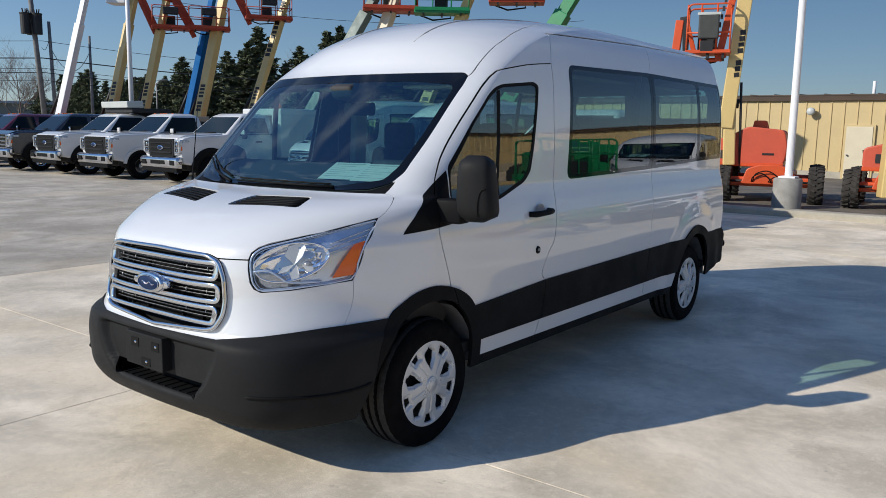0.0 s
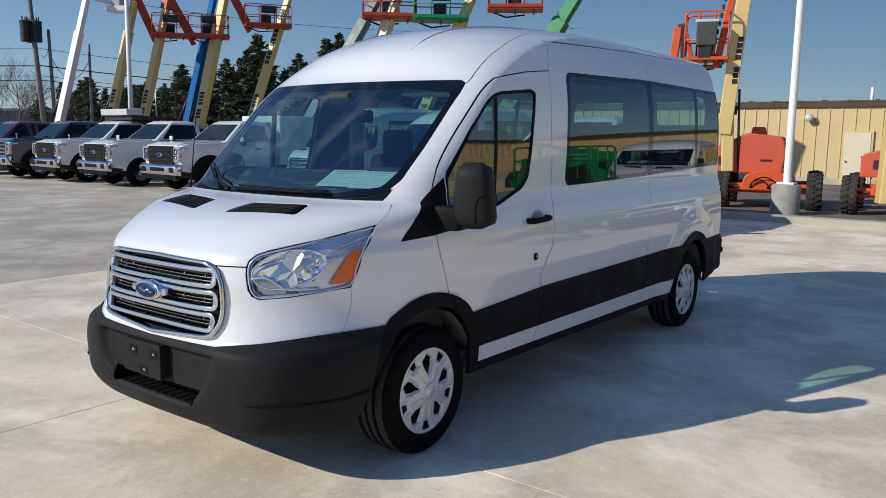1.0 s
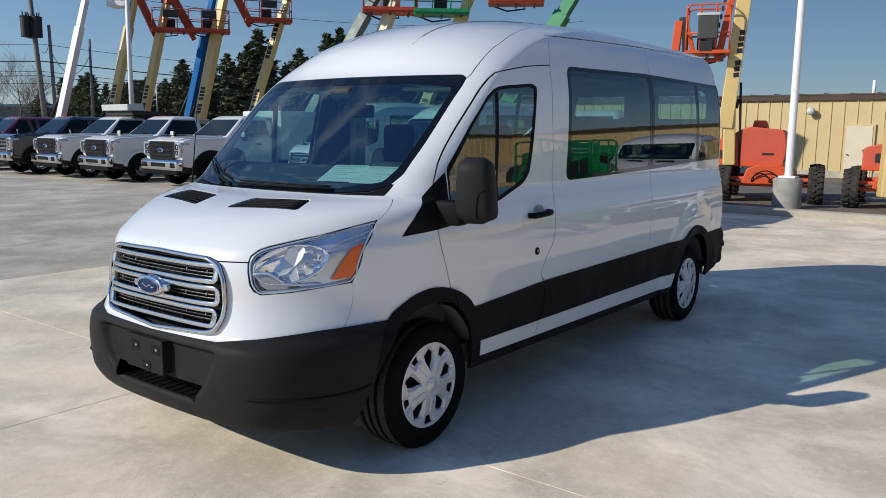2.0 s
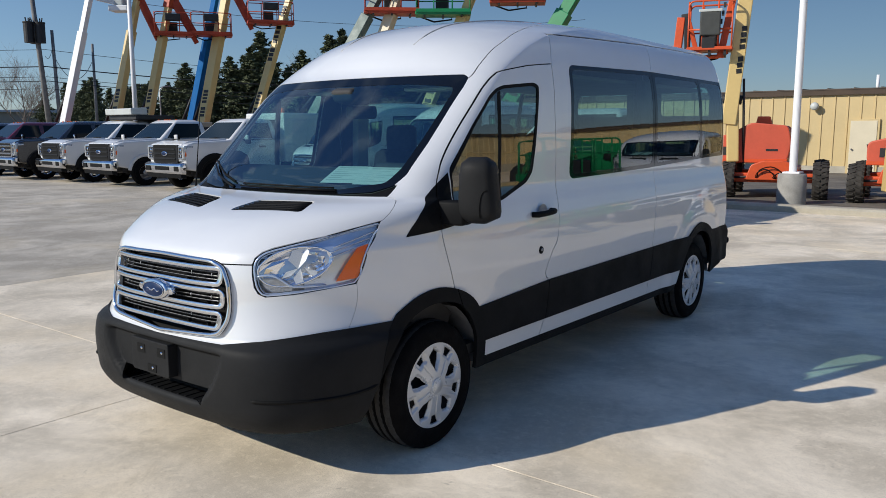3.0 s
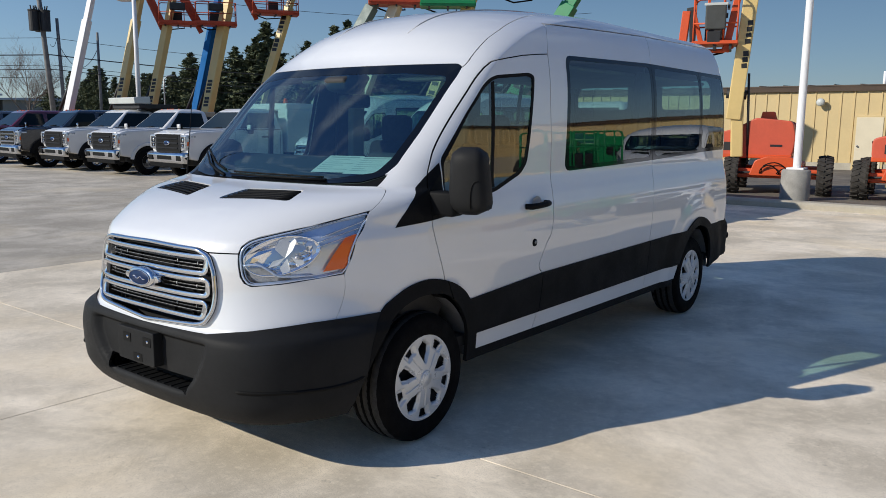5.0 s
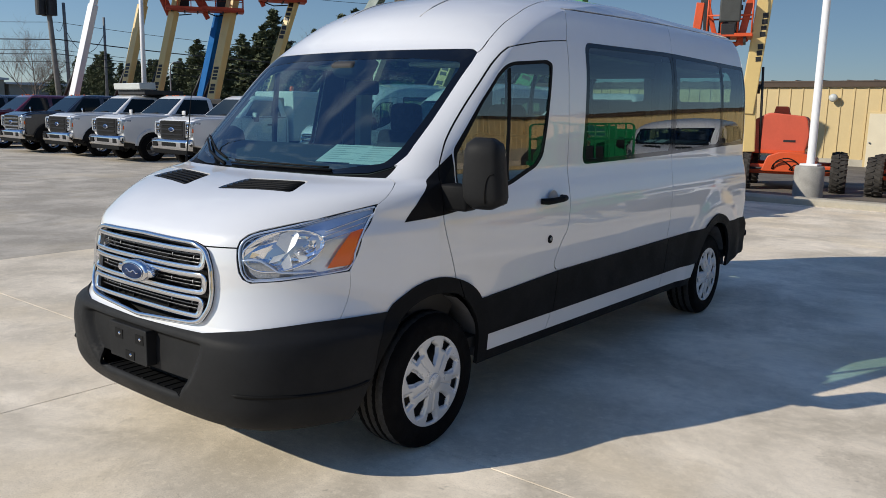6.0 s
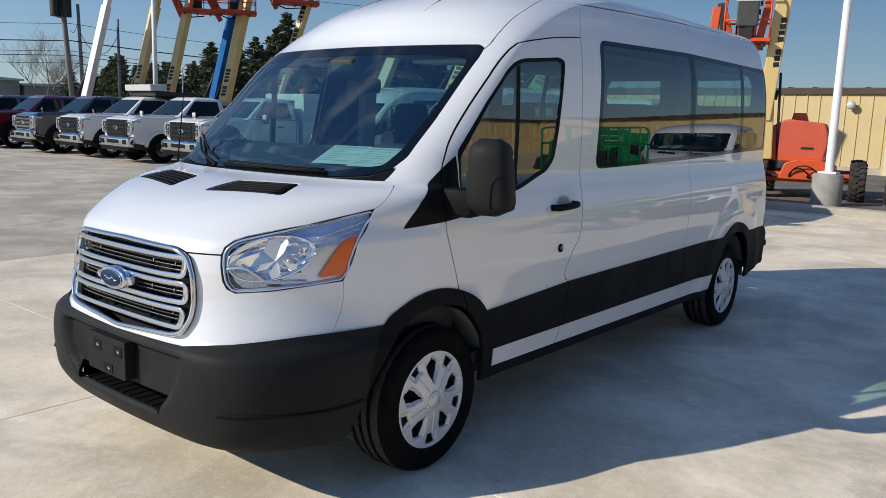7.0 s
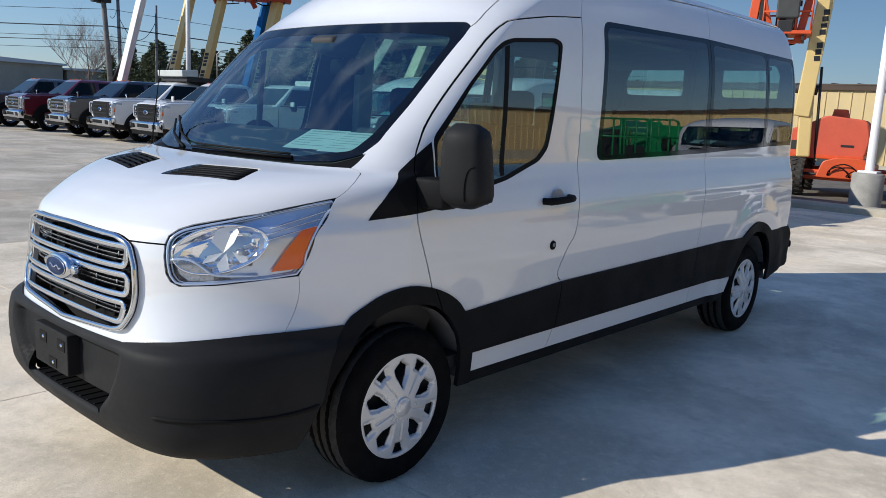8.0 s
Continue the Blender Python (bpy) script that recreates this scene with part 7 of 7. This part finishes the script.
# ---- light poles ----
b = bmesh.new()
lathe(b, [(-0.1, 0.31), (0.72, 0.30), (0.755, 0.27), (0.757, 0.001)], 40, 2, (-1.06, 16.33, 0))
base = tagged(part("pole_base", b, POLEBASE, smooth=True), "round cast concrete pole base at the kerb", "pole base")
b = bmesh.new()
tube(b, [(-1.05, 16.32, 0.78), (-1.05, 16.32, 8.8)], [0.085, 0.065], 20)
box(b, (-1.23, 16.14, 0.756), (-0.87, 16.5, 0.80), 0.01)
pole = tagged(part("light_pole", b, POLEPAINT, smooth=False), "white painted steel light pole on a concrete base", "light pole")
b = bmesh.new()
tube(b, [(-25.18, 15.23, 0.0), (-25.18, 15.23, 9.0)], [0.10, 0.07], 14)
tagged(part("light_pole", b, POLEPAINT, smooth=True), "white painted steel light pole behind the trucks", "light pole")
b = bmesh.new()
tube(b, [(-33.55, 21.75, 0.0), (-33.55, 21.75, 3.85), (-33.45, 21.9, 4.02), (-33.25, 22.2, 4.06)], [0.04, 0.035, 0.03, 0.03], 10)
tagged(part("street_lamp", b, STEEL, smooth=True), "slim grey street lamp before the conifers", "street lamp")

# ---- utility poles and cables ----
def utility_pole(label, foot, top, r):
    bb = bmesh.new()
    tube(bb, [foot, top], [r, r * 0.7], 12)
    return tagged(part("utility_pole", bb, WOODPOLE, smooth=True), label, "utility pole")


pole_a = utility_pole("weathered wooden utility pole carrying transformers", (-45.05, 21.65, 0), (-45.35, 21.0, 12.5), 0.17)
utility_pole("weathered wooden utility pole beside the transformers", (-44.8, 22.1, 0), (-44.85, 21.98, 7.75), 0.125)
utility_pole("slim weathered wooden utility pole", (-43.84, 23.9, 0), (-43.84, 23.92, 7.05), 0.10)
for k in range(3):
    b = bmesh.new()
    a = 2.1 * k + 0.6
    cx, cy = -45.27 + 0.36 * math.cos(a), 21.15 + 0.36 * math.sin(a)
    lathe(b, [(6.95, 0.001), (6.95, 0.27), (8.05, 0.28), (8.10, 0.30), (8.16, 0.30), (8.2, 0.001)], 18, 2, (cx, cy, 0))
    for j in range(3):
        tube(b, [(cx + 0.1 * math.cos(a + j * 2), cy + 0.1 * math.sin(a + j * 2), 8.1), (cx + 0.16 * math.cos(a + j * 2), cy + 0.16 * math.sin(a + j * 2), 8.4)], 0.04, 6)
    part("transformer", b, DARKMETAL, pole_a, "dark drum transformer")


def cable(p, q, sag, r=0.025, label="thin black overhead utility cable"):
    p, q = Vector(p), Vector(q)
    bb = bmesh.new()
    pts = [p.lerp(q, k / 24) - Vector((0, 0, sag * 4 * (k / 24) * (1 - k / 24))) for k in range(25)]
    tube(bb, pts, r * 0.72, 5)
    tagged(part("cable", bb, WIRE), label, "cable", "overhead cables")


for z, sag, r in ((10.2, 1.2, 0.02), (6.6, 0.9, 0.02), (5.6, 0.8, 0.045), (5.0, 0.8, 0.02), (4.75, 0.8, 0.03), (4.3, 0.8, 0.02)):
    cable((-72, -8, z + 0.6), (-45.0, 21.6, z), sag * 0.6, r)
    cable((-45.0, 21.6, z), (-25, 52, z - 0.3), sag, r)
cable((-44.85, 21.98, 6.3), (-43.84, 23.9, 6.1), 1.3, 0.025)
cable((-44.9, 21.5, 6.2), (-44.85, 21.98, 6.9), 0.4, 0.02)


# ---- far low buildings ----
def low_building(label, lo, hi, wall_mat, roof_mat):
    h = tagged(new("low_building"), label, "building")
    bb = bmesh.new()
    box(bb, lo, (hi[0], hi[1], hi[2] - 0.9))
    part("wall", bb, wall_mat, h)
    bb = bmesh.new()
    prism(bb, [(lo[1] - 0.4, hi[2] - 0.9), (lo[1] - 0.4, hi[2] - 0.7), ((lo[1] + hi[1]) / 2, hi[2] - 0.35), (hi[1] + 0.4, hi[2] - 0.7), (hi[1] + 0.4, hi[2] - 0.9)], 0, lo[0] - 0.3, hi[0] + 0.3)
    part("roof", bb, roof_mat, h)
    return h


low_building("long grey warehouse with a pale roof", (-130, 20, 0), (-88, 36.4, 5.25), mat("grey_wall", (0.52, 0.47, 0.38), 0.8, var=0.2, scale=0.5), POLEPAINT)
low_building("low tan shed with a pale roof", (-97, 36.9, 0), (-88, 56, 4.8), mat("brown_grey_wall", (0.50, 0.44, 0.36), 0.8, var=0.2, scale=0.5), POLEPAINT)


# ---- trees ----
def conifer(seed, h, r):
    rng = random.Random(seed)
    tr = thing("conifer", Matrix(), "dark green conifer with drooping boughs", "tree", "conifer belt")
    bb = bmesh.new()
    tube(bb, [(0, 0, 0), (0, 0, h * 0.6), (0.05, 0, h * 0.97)], [0.2, 0.11, 0.02], 7)
    part("trunk", bb, BARK, tr)
    vs, fs = [], []
    levels = int(h * 3.4)
    for i in range(levels):
        t = (i + rng.random() * 0.6) / levels
        z = h * (0.05 + 0.94 * t)
        reach = r * (1 - t) ** 0.72 * rng.uniform(0.75, 1.15) + 0.15
        for _ in range(int(7 + 11 * (1 - t))):
            a = rng.uniform(0, 6.283)
            ln = reach * rng.uniform(0.4, 1.08)
            droop = rng.uniform(0.05, 0.35)
            for k in range(7):
                s = (k + rng.uniform(0.2, 1.0)) / 7
                c = Vector((math.cos(a) * ln * s, math.sin(a) * ln * s, z - droop * ln * s + rng.uniform(-0.15, 0.15)))
                for _ in range(3):
                    q = Vector((rng.gauss(0, 1), rng.gauss(0, 1), rng.gauss(0, 0.6))).normalized()
                    w = Vector((rng.gauss(0, 1), rng.gauss(0, 1), rng.gauss(0, 0.6))).normalized()
                    sz = rng.uniform(0.11, 0.25)
                    n = len(vs)
                    vs += [c - q * sz, c + w * sz * 0.5, c + q * sz, c - w * sz * 0.5 - Vector((0, 0, sz * 0.4))]
                    fs.append((n, n + 1, n + 2, n + 3))
    me = bpy.data.meshes.new("crown")
    me.from_pydata(vs, [], fs)
    me.materials.append(NEEDLES)
    cr = new("crown", me)
    cr.parent = tr
    cr["label"] = "dense dark needles in uneven tiers"
    return tr


def bare_tree(seed, h, spread, label):
    rng = random.Random(seed)
    tr = thing("bare_tree", Matrix(), label, "tree", "leafless trees")
    trunk, twigs = bmesh.new(), bmesh.new()

    def grow(bb, p, d, ln, r, depth):
        pts, q = [p], p
        for k in range(3):
            wob = 0.03 if depth == 0 else 0.13
            d = (d + Vector((rng.gauss(0, wob), rng.gauss(0, wob), 0.07))).normalized()
            q = q + d * ln / 3
            pts.append(q)
        tube(bb, pts, [r, r * 0.82, r * 0.66, r * 0.5], 6 if depth < 2 else 3, cap=False)
        if depth >= 5:
            return
        if depth < 2:
            grow(trunk, pts[3], d, ln * 0.72, r * 0.5, depth + 1)
        for _ in range(5 if 0 < depth < 3 else 4 if depth < 4 else 3):
            a = rng.uniform(0, 6.283)
            tilt = Vector((math.cos(a), math.sin(a), rng.uniform(0.1, 0.7))) * spread
            base_pt = pts[rng.choice((1, 2, 3) if depth else (2, 3))]
            grow(trunk if depth < 1 else twigs, base_pt, (d + tilt).normalized(), ln * rng.uniform(0.58, 0.8), r * 0.5, depth + 1)
    grow(trunk, Vector((0, 0, 0)), Vector((0, 0, 1)), h * 0.30, h * 0.010, 0)
    part("trunk", trunk, BARK, tr)
    part("crown", twigs, TWIGS, tr, "fine bare twigs")
    return tr


rng = random.Random(5)
kinds = [conifer(11, 12.0, 3.3), conifer(12, 10.0, 3.1), conifer(13, 8.5, 2.9)]
spots = [(-73.5, 43.5, 6.4), (-75.6, 41.0, 7.4), (-76.8, 40.5, 6.0), (-71.8, 47.5, 7.0), (-73.2, 45.6, 6.8), (-70.6, 48.9, 9.0), (-69.9, 50.0, 8.0), (-69.0, 51.4, 8.5), (-68.0, 52.6, 9.8),
         (-67.2, 53.8, 9.0), (-65.9, 55.2, 12.6), (-66.5, 54.3, 10.8), (-64.9, 56.4, 9.2), (-64.0, 57.4, 8.8), (-63.0, 58.5, 10.6), (-62.0, 59.6, 9.8), (-60.9, 60.6, 12.4), (-60.0, 61.8, 12.9),
         (-58.8, 62.9, 11.6), (-57.5, 64.2, 10.5), (-56.0, 65.5, 9.5), (-54.4, 67.0, 9.0), (-78.6, 37.5, 5.6), (-71.0, 50.5, 6.5), (-67.0, 56.2, 7.5),
         (-79.5, 45.2, 6.6), (-77.5, 47.5, 7.0), (-75.8, 50.0, 6.8), (-74.0, 52.0, 7.4), (-72.5, 54.2, 7.6), (-71.0, 56.0, 8.6), (-69.2, 58.0, 8.2), (-67.4, 60.2, 8.8), (-65.6, 62.0, 9.2), (-63.6, 64.0, 9.6),
         (-61.5, 66.0, 9.8), (-59.5, 67.6, 9.6), (-57.5, 69.5, 9.2), (-81.5, 42.6, 6.0)]
spots += [(-84 + 1.32 * k + rng.uniform(-0.5, 0.5), 42 + 1.45 * k + rng.uniform(-1, 1), rng.uniform(5.4, 7.6) + 0.06 * k) for k in range(24)]
spots += [(-82 + 1.0 * k + rng.uniform(-0.6, 0.6), 47 + 1.15 * k + rng.uniform(-1, 1), rng.uniform(5.6, 7.4) + 0.07 * k) for k in range(34)]
for k, (x, y, h) in enumerate(spots):
    src = kinds[k % 3]
    s = h / (12.0, 10.0, 8.5)[k % 3]
    if k < 3:
        src.matrix_world = Matrix.LocRotScale((x, y, 0), None, (s, s, s))
    else:
        src_scale = src.scale.copy()
        o = copy_thing(src, pose(x, y, 0, 0, 0, 57 * k))
        o.scale = (s * rng.uniform(1.1, 1.4),) * 2 + (s,)
bt = bare_tree(21, 8.8, 1.0, "leafless street tree with fine grey twigs")
bt.matrix_world = pose(-51.1, 22.8, 0)
wood = bare_tree(8, 12.5, 0.6, "tall leafless tree behind the conifers")
wood.matrix_world = pose(-66.5, 60.5, 0)
for k, (x, y) in enumerate(((-64.5, 62.5), (-62.0, 64.0), (-68.5, 58.2), (-47.5, 68.5), (-45, 70))):
    copy_thing(wood, pose(x, y, 0, 0, 0, 70 * k + 30))


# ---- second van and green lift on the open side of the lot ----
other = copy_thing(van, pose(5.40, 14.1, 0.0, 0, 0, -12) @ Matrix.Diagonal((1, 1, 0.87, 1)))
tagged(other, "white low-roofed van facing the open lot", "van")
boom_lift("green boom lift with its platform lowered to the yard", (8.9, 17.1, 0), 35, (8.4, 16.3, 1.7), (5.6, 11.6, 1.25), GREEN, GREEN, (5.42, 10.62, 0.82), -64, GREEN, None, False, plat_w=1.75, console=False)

# ---- tan wing of the metal building along the open side of the lot ----
WING_X = 19.5
wing = tagged(new("metal_building_wing"), "tan ribbed metal wing beside the lot with a brown eave", "building")
b = bmesh.new()
box(b, (WING_X, -12, 0.35), (WING_X + 0.2, WALL_Y - 0.15, EAVE))
part("wall", b, SIDING, wing)
b = bmesh.new()
box(b, (WING_X - 0.04, -12, -0.1), (WING_X + 0.2, WALL_Y - 0.15, 0.35))
part("base_course", b, KERB, wing, "grey concrete base")
for k in range(94):
    r = new("siding_rib", rib_mesh)
    r.parent = wing
    r.matrix_local = pose(WING_X, -11.8 + 0.4545 * k, 0, 0, 0, -90)
b = bmesh.new()
prism(b, [(WING_X - 0.12, EAVE - 0.02), (WING_X - 0.14, EAVE + 0.17), (WING_X + 0.2, EAVE + 0.20), (WING_X + 0.2, EAVE - 0.02)], 1, -12.2, WALL_Y - 0.2)
part("gutter", b, BROWN, wing, "brown eave gutter")
b = bmesh.new()
prism(b, [(WING_X - 0.16, EAVE + 0.17), (WING_X - 0.16, EAVE + 0.21), (WING_X + 9, EAVE + 0.40), (WING_X + 18, EAVE + 0.2), (WING_X + 18, EAVE)], 1, -12.3, WALL_Y - 0.2)
part("roof", b, BROWN, wing, "low brown metal roof")

# ---- stacked pallets before the wing ----
PALLETWOOD = mat("weathered_pallet_wood", (0.36, 0.20, 0.085), 0.85, var=0.35, scale=5, bump=0.3, bscale=60)


def pallet(m):
    pl = thing("pallet", m, "weathered wooden pallet in a stack", "pallet", "stacked pallets")
    for k in range(7):
        bb = bmesh.new()
        box(bb, (-0.6, -0.5 + 0.148 * k, 0.118), (0.6, -0.40 + 0.148 * k, 0.138), 0.003, seg=1)
        part("deck_board", bb, PALLETWOOD, pl)
    for y in (-0.48, -0.02, 0.44):
        bb = bmesh.new()
        box(bb, (-0.6, y, 0.02), (0.6, y + 0.045, 0.118), 0.003, seg=1)
        part("stringer", bb, PALLETWOOD, pl)
    for x in (-0.6, -0.05, 0.5):
        bb = bmesh.new()
        box(bb, (x, -0.5, 0.0), (x + 0.1, 0.49, 0.02), 0.003, seg=1)
        part("bottom_board", bb, PALLETWOOD, pl)
    return pl


stack = pallet(pose(9.6, 14.6, 0.0, 0, 0, 25))
for k in range(1, 3):
    copy_thing(stack, pose(9.6 + 0.02 * (k % 2), 14.6 - 0.03 * (k % 3), 0.1385 * k, 0, 0, 25 + 2 * (k % 3)))
